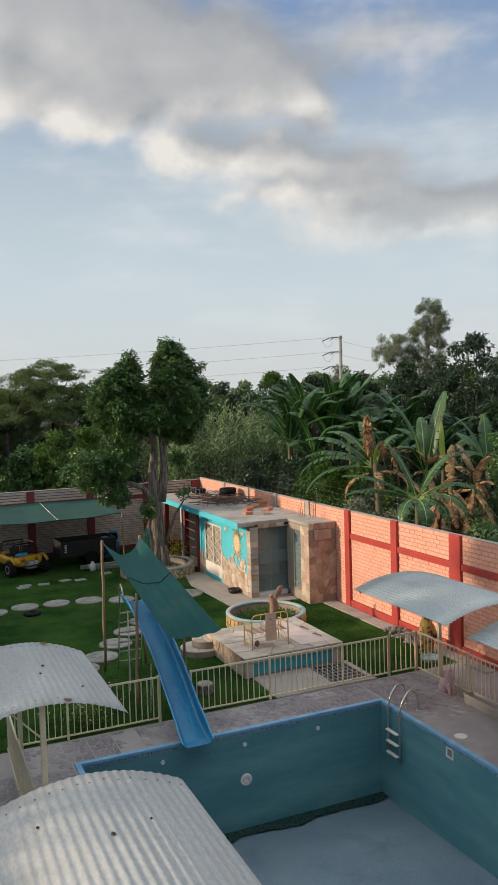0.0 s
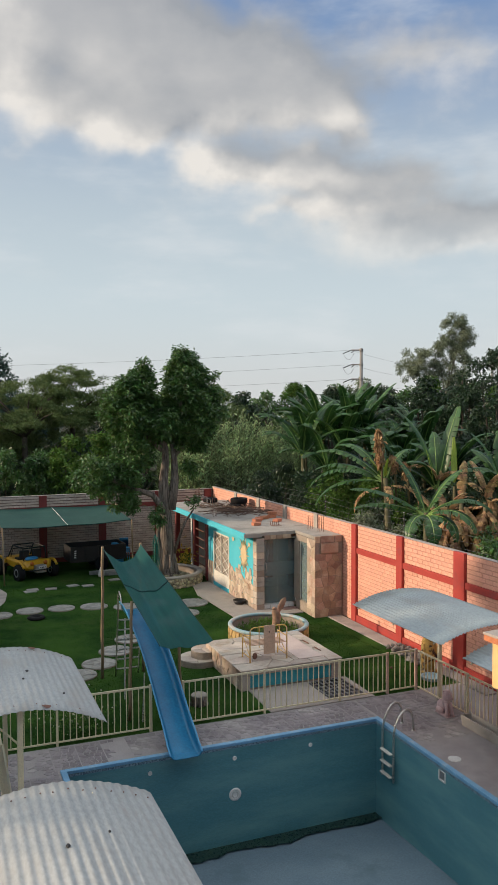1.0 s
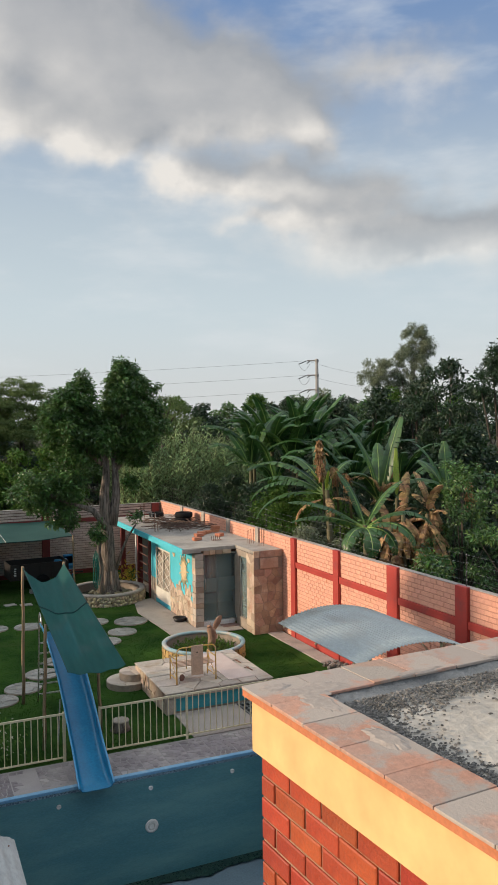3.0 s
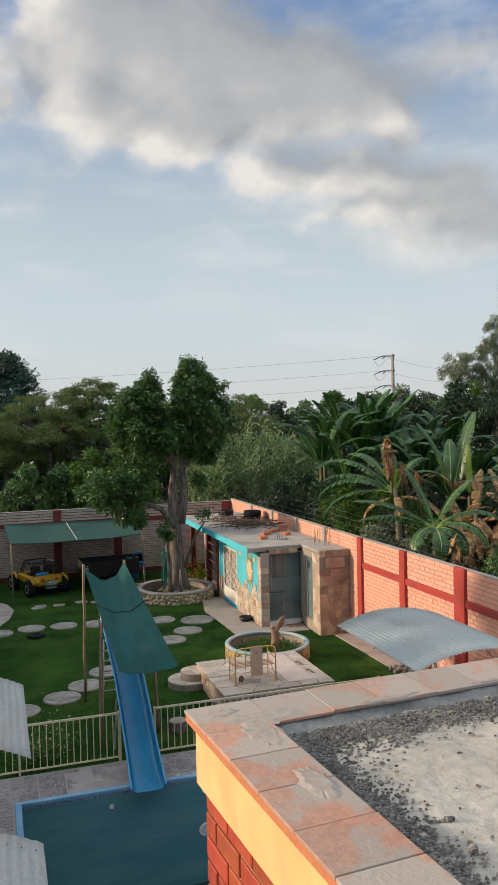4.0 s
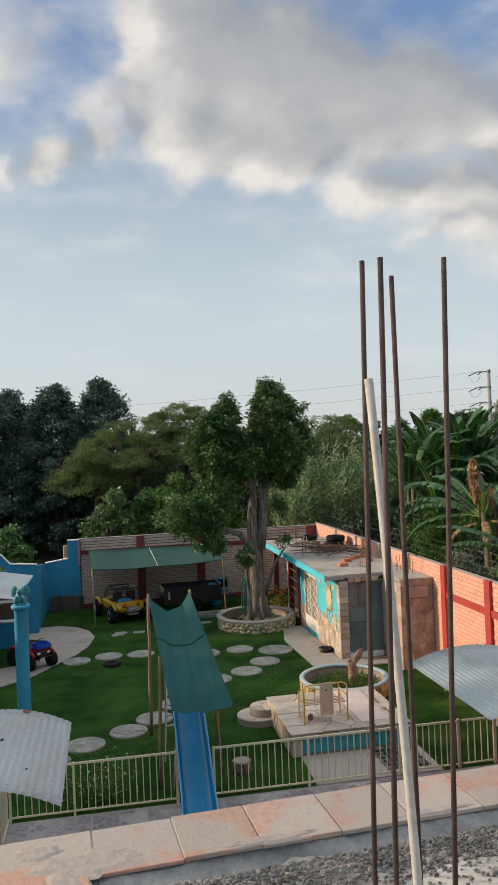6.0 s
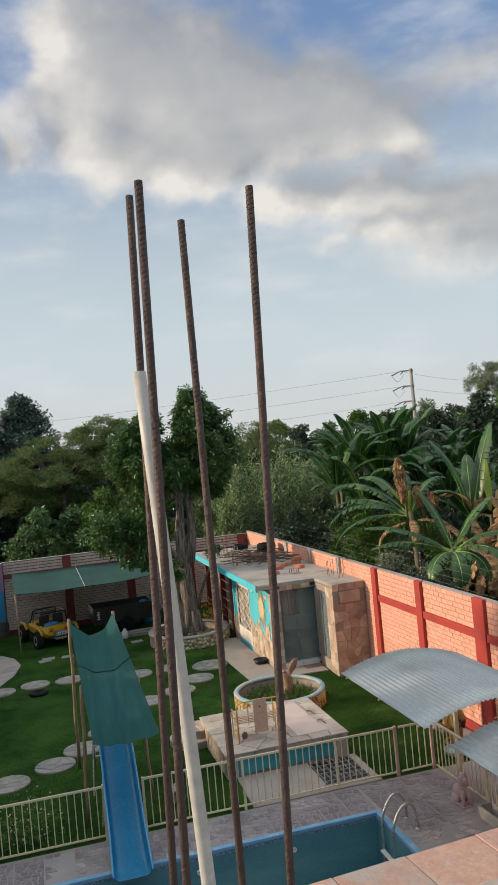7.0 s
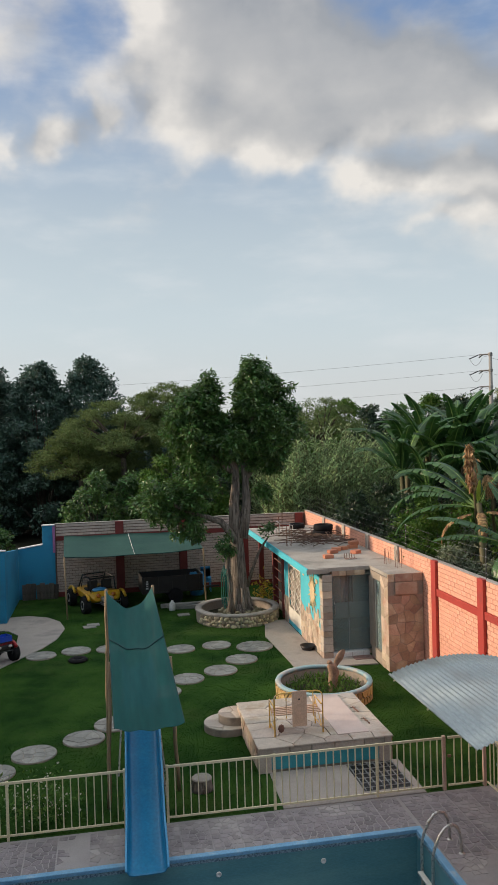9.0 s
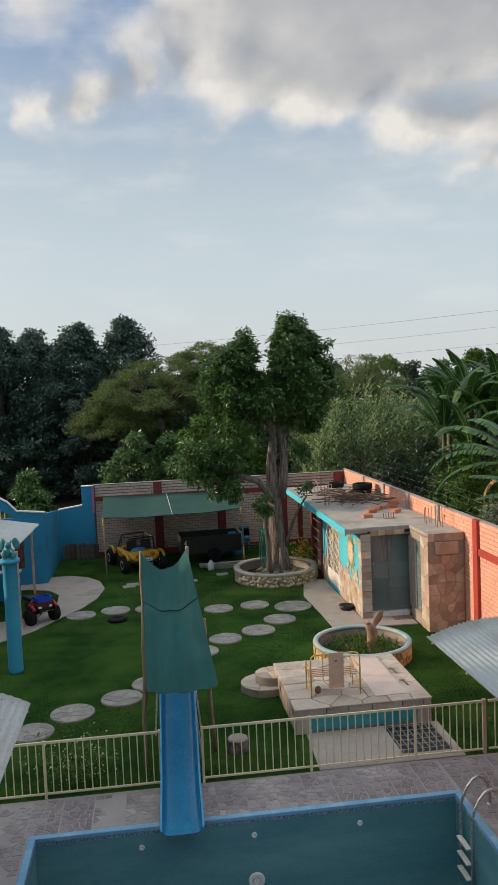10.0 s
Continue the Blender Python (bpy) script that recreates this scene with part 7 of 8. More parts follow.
def tree(name, label, base, clumps, count, length, width, mat_leaf, mat_bark, trunk_r, shell=0.5, droop=0.4, fork=0.45, category="tree", group=""):
    """A tree: tapered trunk with limbs to its clumps, and a crown of leaves."""
    t = thing(name, base, label, category, group)
    bx, by, bz = base
    cx, cy = sum(c[0] for c in clumps) / len(clumps), sum(c[1] for c in clumps) / len(clumps)
    zlo = min(c[2] - c[5] for c in clumps)
    zf = bz + max(0.6, (zlo - bz) * 0.9 + 0.4)
    g = Geo()
    limb(g, [(bx, by, bz - 0.1), (bx + 0.05, by, bz + (zf - bz) * 0.5), (bx * 0.7 + cx * 0.3, by * 0.7 + cy * 0.3, zf)], trunk_r, trunk_r * 0.7)
    for c in clumps[:: max(1, len(clumps) // 14)]:
        a = Vector((bx * 0.7 + cx * 0.3, by * 0.7 + cy * 0.3, zf))
        e = Vector(c[:3])
        mid = a.lerp(e, 0.5) + Vector((0, 0, 0.15 * (e - a).length * 0.6))
        limb(g, [a, mid, e], trunk_r * 0.42, trunk_r * 0.10, 6)
    part("trunk", g, mat_bark, t, smooth=True)
    pos, d = clump_points(clumps, count, shell)
    part("crown", leaf_cloud("crown", pos, d, length, width, droop), mat_leaf, t)
    return t


def build_main_tree():
    t = thing("shade_tree", (9.1, 30.0, 0.1), "tall leafy shade tree with a thick grey-brown forked trunk", "tree")
    g = Geo()
    limb(g, [(9.16, 29.95, 0.0), (9.13, 30.0, 0.35), (9.10, 30.02, 0.9), (9.08, 30.0, 1.7), (9.04, 30.0, 2.6), (8.98, 30.02, 3.4), (8.98, 30.05, 4.1), (9.06, 30.05, 4.8), (9.08, 30.1, 5.4), (8.75, 30.1, 6.1), (8.35, 30.1, 6.9), (8.15, 30.0, 8.2)], 0.36, 0.05, 16)
    limb(g, [(9.22, 29.95, 2.9), (9.34, 29.95, 3.6), (9.44, 30.0, 4.2), (9.42, 30.0, 4.8), (9.40, 30.1, 5.5), (9.70, 30.1, 6.6), (9.92, 30.1, 8.6)], 0.215, 0.05, 12)
    limb(g, [(9.12, 29.95, 0.0), (9.10, 29.9, 0.16), (9.08, 29.95, 0.5)], 0.52, 0.30, 14)
    limb(g, [(9.0, 29.9, 2.75), (8.72, 29.82, 3.2), (8.42, 29.75, 3.55), (8.02, 29.7, 3.70), (7.55, 29.65, 3.82), (7.0, 29.7, 4.1), (6.4, 29.7, 4.4)], 0.15, 0.06, 10)
    limb(g, [(8.95, 30.1, 5.3), (8.5, 30.1, 5.7), (7.9, 30.0, 6.3), (7.2, 30.0, 7.0)], 0.11, 0.04, 8)
    limb(g, [(9.42, 30.1, 5.0), (10.0, 30.2, 5.7), (10.6, 30.2, 6.5)], 0.10, 0.04, 8)
    limb(g, [(9.34, 29.9, 1.1), (9.62, 29.85, 1.9), (9.82, 29.8, 2.4), (10.15, 29.7, 2.9)], 0.075, 0.03, 8)
    limb(g, [(8.74, 29.62, 0.1), (8.66, 29.6, 0.8), (8.70, 29.58, 1.3), (8.60, 29.58, 1.9), (8.66, 29.56, 2.5)], 0.13, 0.07, 9)
    # roots and callus ridges round the foot
    for k in range(7):
        a = 2 * math.pi * k / 7 + 0.3
        limb(g, [(9.12 + 0.26 * math.cos(a), 29.98 + 0.26 * math.sin(a), 1.1), (9.12 + 0.36 * math.cos(a), 29.97 + 0.36 * math.sin(a), 0.4), (9.13 + 0.62 * math.cos(a), 29.96 + 0.62 * math.sin(a), 0.12)], 0.06, 0.10, 8)
    g.v = [(x + 0.035 * noise.noise(Vector((x * 4, y * 4, z * 1.1))), y, z) for x, y, z in g.v]
    part("trunk", g, bark_m, t, "grey-brown ridged trunk and limbs", smooth=True)
    r = random.Random(5)
    cl = []
    def blob(cx, cy, cz, rx, rz, n, s):
        for k in range(n):
            a, b = r.uniform(0, 6.283), math.acos(r.uniform(-1, 1))
            q = r.random() ** 0.34
            e = s * r.uniform(.45, 1.1)
            cl.append((cx + rx * q * math.sin(b) * math.cos(a), cy + rx * 0.9 * q * math.sin(b) * math.sin(a), cz + rz * q * math.cos(b), e, e, e * 0.72))
    blob(10.2, 30.1, 7.2, 1.30, 1.65, 92, 0.36)
    blob(9.98, 30.1, 9.1, 0.55, 0.48, 18, 0.28)
    blob(10.35, 30.1, 6.1, 0.80, 0.80, 22, 0.34)
    blob(7.60, 30.0, 6.95, 1.08, 1.25, 64, 0.35)
    blob(8.10, 30.0, 8.45, 0.36, 0.42, 13, 0.26)
    blob(7.9, 29.95, 5.9, 1.05, 0.55, 30, 0.34)
    blob(8.95, 30.2, 6.5, 0.85, 0.80, 30, 0.35)
    blob(8.95, 30.5, 7.0, 0.85, 0.75, 26, 0.32)
    blob(8.85, 29.6, 6.4, 0.75, 0.55, 16, 0.30)
    blob(7.95, 30.0, 7.8, 0.80, 0.60, 22, 0.31)
    blob(10.1, 30.1, 8.35, 0.98, 0.70, 30, 0.32)
    blob(9.95, 30.2, 5.7, 0.70, 0.40, 12, 0.30)
    blob(6.55, 29.7, 4.25, 1.20, 0.85, 46, 0.36)
    blob(7.35, 29.8, 4.95, 0.75, 0.45, 16, 0.32)
    blob(7.25, 29.5, 3.35, 0.50, 0.36, 10, 0.28)
    blob(8.5, 29.40, 2.75, 0.26, 0.50, 9, 0.20)
    blob(10.15, 29.7, 3.15, 0.50, 0.35, 7, 0.15)
    blob(10.2, 30.2, 4.6, 0.40, 0.35, 6, 0.26)
    # whorls of glossy leaves at the twig ends
    n = 17500
    tips, way = clump_points(cl, n, 0.45)
    pos = np.repeat(tips, 5, axis=0) + rg.normal(0, 0.055, (n * 5, 3))
    spin = rg.normal(0, 1, (n * 5, 3))
    spin[:, 2] = 0.1
    part("crown", leaf_cloud("crown", pos, np.repeat(way, 5, axis=0) * 0.8 + spin * 0.8, 0.165, 0.076, 0.55, 0.4), leaf_m, t, "dense glossy mid-green foliage")
    h = thing("garden_hose", (8.55, 29.4, 0.6), "coiled green garden hose hung on the trunk", "hose")
    turn = []
    for j in range(7 * 18):
        k, a = j // 18, 2 * math.pi * (j % 18) / 18
        w = 0.06 + 0.05 * (k % 3)
        turn.append((8.38 + 0.02 * j / 18 + w * math.sin(a) * (0.5 + 0.5 * abs(math.cos(a))), 29.45 - 0.02 * j / 18, 1.25 + (0.45 + 0.11 * (k % 4)) * math.cos(a)))
    g = Geo().tube(turn, 0.012, 6)
    part("coil", g, hose_m, h, smooth=True)


build_main_tree()


def from_cam(az, dist, ox=4.7, oy=2.2):
    return ox + dist * math.sin(radians(az)), oy + dist * math.cos(radians(az))


def build_far_trees():
    # dark trees behind the field, with distance haze in their bluish leaf colour
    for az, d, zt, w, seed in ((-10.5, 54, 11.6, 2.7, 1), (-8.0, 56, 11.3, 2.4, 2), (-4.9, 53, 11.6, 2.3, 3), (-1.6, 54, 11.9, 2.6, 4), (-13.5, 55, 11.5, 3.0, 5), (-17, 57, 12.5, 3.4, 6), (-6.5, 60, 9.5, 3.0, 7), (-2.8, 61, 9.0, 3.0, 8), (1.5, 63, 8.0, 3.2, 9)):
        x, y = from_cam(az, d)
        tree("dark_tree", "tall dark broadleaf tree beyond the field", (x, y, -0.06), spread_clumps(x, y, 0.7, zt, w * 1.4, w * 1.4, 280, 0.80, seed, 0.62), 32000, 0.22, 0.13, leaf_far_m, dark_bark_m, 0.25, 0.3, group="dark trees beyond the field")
    # feathery spreading trees
    for az, d, zc, rx, h, seed, cnt in ((0.9, 46, 6.9, 3.9, 2.0, 11, 26000), (4.6, 48, 7.5, 3.6, 2.2, 12, 28000), (-2.2, 47, 5.3, 2.8, 1.5, 13, 13000), (2.6, 50, 4.8, 4.4, 1.6, 14, 18000), (15.6, 58, 7.2, 3.0, 1.8, 15, 9000)):
        x, y = from_cam(az, d)
        r = random.Random(seed)
        cl = []
        for k in range(150):
            a, q = r.uniform(0, 6.283), r.random() ** 0.5
            tier = r.choice((1.0, 1.0, 0.55, 0.1, -0.4))
            zz = zc + h * (1 - q * q) * tier - 0.9 * q * r.random() + 0.5 * noise.noise(Vector((3 * math.cos(a) * q, 3 * math.sin(a) * q, seed)))
            cl.append((x + rx * q * math.cos(a), y + rx * 0.8 * q * math.sin(a), zz, r.uniform(.35, .85), r.uniform(.35, .85), r.uniform(.08, .20)))
        tree("feathery_tree", "wide feathery yellowish-green thorn tree", (x, y, -0.06), cl, cnt, 0.20, 0.050, leaf_feather_m, dark_bark_m, 0.22, 0.2, 0.1, group="feathery trees")
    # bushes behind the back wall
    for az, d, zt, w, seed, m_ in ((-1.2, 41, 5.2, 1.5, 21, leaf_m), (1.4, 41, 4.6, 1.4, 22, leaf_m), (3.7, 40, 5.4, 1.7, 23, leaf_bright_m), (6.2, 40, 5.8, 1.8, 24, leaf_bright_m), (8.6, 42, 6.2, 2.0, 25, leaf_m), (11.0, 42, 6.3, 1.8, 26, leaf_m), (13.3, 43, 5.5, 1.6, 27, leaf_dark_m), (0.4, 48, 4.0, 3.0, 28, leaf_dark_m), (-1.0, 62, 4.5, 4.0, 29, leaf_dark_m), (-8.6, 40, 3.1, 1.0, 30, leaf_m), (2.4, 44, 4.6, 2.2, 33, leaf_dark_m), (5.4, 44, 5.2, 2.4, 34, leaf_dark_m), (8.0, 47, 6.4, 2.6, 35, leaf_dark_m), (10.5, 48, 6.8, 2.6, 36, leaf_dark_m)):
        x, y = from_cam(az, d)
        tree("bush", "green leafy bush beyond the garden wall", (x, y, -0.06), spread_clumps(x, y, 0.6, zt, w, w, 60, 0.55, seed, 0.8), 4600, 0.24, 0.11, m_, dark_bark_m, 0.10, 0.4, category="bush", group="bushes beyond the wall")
    # unseen trees added beyond the west wall to dapple the pool and pink wall
    for x, y, zt, w, seed in ((-8.6, 11.0, 11.6, 2.8, 51), (-9.0, 14.6, 11.8, 2.8, 52), (-8.4, 18.0, 11.4, 2.7, 53), (-8.8, 20.8, 10.8, 2.1, 54), (-8.3, 16.3, 9.0, 1.6, 55)):
        tree("shade_tree", "unseen leafy tree beyond the plain blue wall", (x, y, -0.06), spread_clumps(x, y, 3.2, zt, w, w, 60, 0.85, seed, 0.7), 8500, 0.26, 0.14, leaf_m, dark_bark_m, 0.2, 0.3, group="trees beyond the blue wall")
    # distant tree line
    r = random.Random(77)
    for k in range(22):
        az = 9 + 1.75 * k + r.uniform(-.5, .5)
        d = r.uniform(72, 92)
        x, y = from_cam(az, d)
        zt = 6.85 + d * r.uniform(0.022, 0.042)
        w = r.uniform(2.6, 4.0)
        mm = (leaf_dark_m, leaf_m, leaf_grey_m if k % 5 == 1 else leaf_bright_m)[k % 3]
        tree("far_tree", "distant rounded tree on the skyline", (x, y, -0.06), spread_clumps(x, y, 1.0, zt, w, w, 80, 1.0, 100 + k, 0.7), 6500, 0.32, 0.18, mm, dark_bark_m, 0.3, 0.45, group="distant tree line")
    # tall pale gum tree, leaves lightened for haze, and dark trees on the right
    x, y = 57.7, 75.8
    cl = []
    r = random.Random(31)
    for u, z, s in ((0.2, 17.4, 0.9), (-1.1, 17.3, 0.8), (0.5, 16.1, 1.0), (-1.0, 15.8, 0.9), (0.9, 14.9, 0.8), (-2.0, 14.8, 1.0), (-0.4, 14.2, 1.0), (-3.0, 13.8, 0.8),
                    (0.7, 13.1, 0.9), (-4.4, 13.4, 0.9), (-5.4, 12.4, 1.0), (-4.0, 12.0, 1.0), (-2.4, 12.4, 1.0), (-1.0, 11.8, 1.0), (-5.7, 11.2, 0.7), (0.3, 11.4, 0.9), (-2.0, 10.4, 1.2), (0.0, 9.6, 1.2)):
        for k in range(8):
            q = u + r.gauss(0, 0.6) * s
            e = s * r.uniform(0.45, 0.85)
            cl.append((x + 0.83 * q + r.gauss(0, 0.5), y - 0.55 * q + r.gauss(0, 0.6), z + r.gauss(0, 0.42) * s, e, e, e * 0.9))
    tree("gum_tree", "tall airy pale grey-green gum tree", (x - 1.2, y + 0.8, -0.06), cl, 24000, 0.30, 0.09, leaf_grey_m, bark_m, 0.16, 0.1, 0.9)
    for az, d, zt, w, seed in ((31.5, 56, 8.4, 2.2, 41), (34.6, 53, 9.0, 2.3, 42), (37.2, 52, 9.2, 2.5, 43), (39.4, 50, 10.8, 2.8, 44), (43, 46, 11.0, 3.2, 45), (47, 42, 9.5, 3.0, 46), (28.0, 60, 8.6, 2.0, 47), (37.5, 40, 5.5, 2.4, 48), (41, 36, 6.5, 2.4, 49), (33, 44, 4.8, 2.4, 50)):
        x, y = from_cam(az, d, 0.4, -0.6)
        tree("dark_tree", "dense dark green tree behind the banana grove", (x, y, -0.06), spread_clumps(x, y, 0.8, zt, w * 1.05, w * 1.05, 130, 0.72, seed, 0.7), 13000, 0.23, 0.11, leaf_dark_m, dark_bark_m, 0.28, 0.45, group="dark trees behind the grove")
    # bushes just behind the east wall; the leaf_dark_m ones hold shade in their colour
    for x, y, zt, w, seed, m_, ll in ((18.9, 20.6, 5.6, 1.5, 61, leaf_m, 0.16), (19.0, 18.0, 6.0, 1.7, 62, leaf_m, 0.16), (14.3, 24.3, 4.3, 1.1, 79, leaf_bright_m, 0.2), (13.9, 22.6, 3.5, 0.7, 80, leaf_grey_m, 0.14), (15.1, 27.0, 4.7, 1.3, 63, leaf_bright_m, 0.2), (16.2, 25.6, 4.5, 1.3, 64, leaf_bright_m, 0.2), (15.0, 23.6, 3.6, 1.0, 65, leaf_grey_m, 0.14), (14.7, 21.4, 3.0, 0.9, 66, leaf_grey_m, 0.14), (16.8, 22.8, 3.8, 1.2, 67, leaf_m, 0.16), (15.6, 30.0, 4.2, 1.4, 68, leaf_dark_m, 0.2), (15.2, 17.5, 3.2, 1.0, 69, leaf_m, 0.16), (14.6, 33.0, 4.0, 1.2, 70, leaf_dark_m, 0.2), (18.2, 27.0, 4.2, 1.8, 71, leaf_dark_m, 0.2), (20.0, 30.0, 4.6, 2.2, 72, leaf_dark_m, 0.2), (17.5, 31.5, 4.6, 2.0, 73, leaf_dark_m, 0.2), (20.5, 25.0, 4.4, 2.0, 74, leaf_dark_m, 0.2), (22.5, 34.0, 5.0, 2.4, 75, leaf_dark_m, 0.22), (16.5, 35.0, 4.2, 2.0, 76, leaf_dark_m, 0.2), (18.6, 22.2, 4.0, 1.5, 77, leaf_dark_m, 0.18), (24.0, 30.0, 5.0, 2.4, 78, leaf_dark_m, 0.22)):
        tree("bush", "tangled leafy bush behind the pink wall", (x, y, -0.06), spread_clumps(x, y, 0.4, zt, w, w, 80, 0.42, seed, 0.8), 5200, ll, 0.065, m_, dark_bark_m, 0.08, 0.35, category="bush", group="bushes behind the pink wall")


build_far_trees()


def build_canes():
    """A thicket of tall canes with long arching leaves."""
    V, F = [], []
    r = random.Random(9)
    g = Geo()
    for c in range(150):
        cx, cy = r.uniform(12.0, 19.5), r.uniform(37.0, 42.5)
        top = 4.3 + 0.42 * (cy - 37.0) + r.uniform(-0.3, 0.7) + 0.9 * noise.noise(Vector((cx * 0.9, cy * 0.9, 1.0))) - 0.10 * abs(cx - 15.0)
        for k in range(9):
            a0, lean = r.uniform(0, 6.283), r.uniform(0.1, 0.75)
            x, y, h = cx + r.uniform(-.25, .25), cy + r.uniform(-.25, .25), top * r.uniform(0.80, 1.06)
            lx, ly = lean * math.cos(a0), lean * math.sin(a0)
            if k % 2 == 0:
                g.tube([(x, y, -0.06), (x + lx * 0.3, y + ly * 0.3, h * 0.55), (x + lx, y + ly, h)], [0.018, 0.014, 0.005], 4)
            for j in range(30):
                v = 0.34 + 0.68 * j / 30
                px, py, pz = x + lx * v * v, y + ly * v * v, h * v
                a, l, up = j * 2.4 + r.uniform(-.5, .5), r.uniform(0.28, 0.55) * (1.15 - 0.45 * v), r.uniform(1.0, 2.6)
                k2 = 1 / math.sqrt(1 + up * up)
                dx, dy, dz = math.cos(a) * k2, math.sin(a) * k2, up * k2
                w = 0.020
                sx, sy = -math.sin(a) * w, math.cos(a) * w
                m1 = (px + dx * l * 0.5, py + dy * l * 0.5, pz + dz * l * 0.5)
                e = (px + dx * l * 1.35, py + dy * l * 1.35, pz + dz * l * 0.62)
                b = len(V)
                V += [(px, py, pz), (m1[0] + sx, m1[1] + sy, m1[2]), e, (m1[0] - sx, m1[1] - sy, m1[2])]
                F += [(b, b + 1, b + 2), (b, b + 2, b + 3)]
    me = bpy.data.meshes.new("cane_leaves")
    me.from_pydata(V, [], F)
    t = stuff("cane_thicket", me, cane_m, "thicket of tall greyish-green canes behind the wall", "canes")
    part("cane_stems", g, stem_m, t)


build_canes()


def banana_leaf(base, az, length, width, rise, bend, split, seed, rag=0.0):
    """One banana leaf: an arching midrib with two blades that are torn into strips."""
    r = random.Random(seed)
    n = 34
    p = Vector(base)
    d = Vector((math.cos(az), math.sin(az), 0))
    side = Vector((-math.sin(az), math.cos(az), 0))
    down = Vector((0, 0, -1))
    pts = []
    ang = rise
    for k in range(n + 1):
        pts.append((p.copy(), ang))
        p = p + (d * math.cos(ang) - down * math.sin(ang)) * (length / n)
        ang -= bend / n * (0.3 + 1.4 * k / n)
    blade, rib = Geo(), Geo()
    prof = [0.02 if k / n < 0.12 else max(0.02, math.sin(math.pi * min(1, (k / n - 0.10) / 0.93) ** 0.8) ** 0.5) for k in range(n + 1)]
    for s in (1, -1):
        k = 4
        fold = r.uniform(0.25, 0.7)
        while k < n:
            run = 1 if r.random() < split else r.choice((2, 3, 4))
            e = min(n, k + run)
            hang = fold + r.uniform(0.0, 0.18) + (split * r.uniform(0.2, 0.8) if r.random() < 0.3 * split else 0)
            hang += rag * r.uniform(0, 1.0)
            trim, swing = 1 - rag * r.uniform(-0.1, 0.55), 0.32 + rag * r.uniform(-0.7, 0.7)
            rows = []
            for q in range(k, e + 1):
                pt, an = pts[q]
                along = d * math.cos(an) - down * math.sin(an)
                up = -down * math.cos(an) - d * math.sin(an)
                w = width * prof[q] * trim * (1 if q < e else 0.97)
                lean = along * w * (swing - (0.05 if q == e else 0))
                o1 = (side * s * math.cos(hang * 0.3) + up * 0.22) * w * 0.5 + lean * 0.4
                o2 = o1 + (side * s * math.cos(hang) + (up * -0.5 + down * 0.6) * math.sin(hang)) * w * 0.5 + lean * 0.6
                rows.append([pt, pt + o1, pt + o2])
            blade.sheet(rows)
            k = e
    rib.tube([p_ for p_, _ in pts], [0.034 * (1 - 0.85 * k / n) for k in range(n + 1)], 5)
    return blade, rib


def crown_leaf(t, at, az, length, width, rise, bend, split, seed, kind="leaf"):
    b, m = banana_leaf(at, radians(az), length, width, radians(rise), radians(bend), split, seed, 0.35 if kind == "dead_leaf" else 0.14)
    if kind == "dead_leaf":
        return part("dead_leaf", b, dead_m, t, "withered brown leaf", smooth=True)
    if kind == "young_leaf":
        return part("young_leaf", b, banana_new_m, t, "bright yellow-green young leaf", smooth=True)
    lf = part("leaf", b, banana_m, t, smooth=True)
    part("midrib", m, midrib_m, lf)
    return lf


def banana_stem(base, top, label, r0=0.15):
    t = thing("banana_plant", base, label, "banana plant", "banana grove")
    mid = tuple((base[k] + top[k]) / 2 for k in range(3))
    part("stem", Geo().tube([base, mid, top], [r0, r0 * 0.85, r0 * 0.55], 9), stem_m, t, smooth=True)
    return t


def banana(base, height, leaves, label, seed, length=2.4, width=0.30, upright=0.0, dead=0, split=0.7):
    r = random.Random(seed)
    x, y, z = base
    top = (x + r.uniform(-.2, .2), y + r.uniform(-.2, .2), z + height)
    t = banana_stem(base, top, label)
    at = (top[0], top[1], top[2] - 0.1)
    for k in range(leaves):
        crown_leaf(t, at, 137 * k + r.uniform(-25, 25), length * r.uniform(.8, 1.15), width * r.uniform(.85, 1.15), r.uniform(42, 72) + upright * 24, r.uniform(70, 125) - upright * 75, split, seed * 50 + k)
    for k in range(dead):
        crown_leaf(t, (at[0], at[1], at[2] - 0.2), 120 * k + r.uniform(-30, 30), length * r.uniform(.5, .8), width * 0.7, r.uniform(-30, 35), r.uniform(85, 140), 0.85, seed * 77 + k, "dead_leaf")
    return t


def flower_spike(x, y, z0, z1, n, s, seed):
    """A dry drooping flower stalk with brown bracts, on a thin stalk."""
    t = thing("banana_flower", (x, y, z0 - 0.9), "dry brown banana flower stalk with withered bracts", "plant", "dry flower stalks")
    part("stalk", Geo().tube([(x + 0.12, y, z0 - 1.2), (x + 0.05, y, z0), (x - 0.05, y, z1)], [0.05, 0.035, 0.02], 7), stem_m, t, smooth=True)
    h = rg.random(n)
    w = s * (0.5 + 0.8 * np.sin(np.pi * np.clip(h, 0.05, 0.95)))
    pos = np.stack([x - 0.08 * h + rg.normal(0, 1, n) * w * 0.5, y + rg.normal(0, 1, n) * w * 0.5, z0 + (z1 - z0) * h], 1)
    out = np.stack([rg.normal(0, .5, n), rg.normal(0, .5, n), np.full(n, -0.4)], 1)
    part("flower_head", leaf_cloud("flower_head", pos, out, 0.20, 0.085, 1.0, 0.35), dead_m, t, "withered brown bracts")


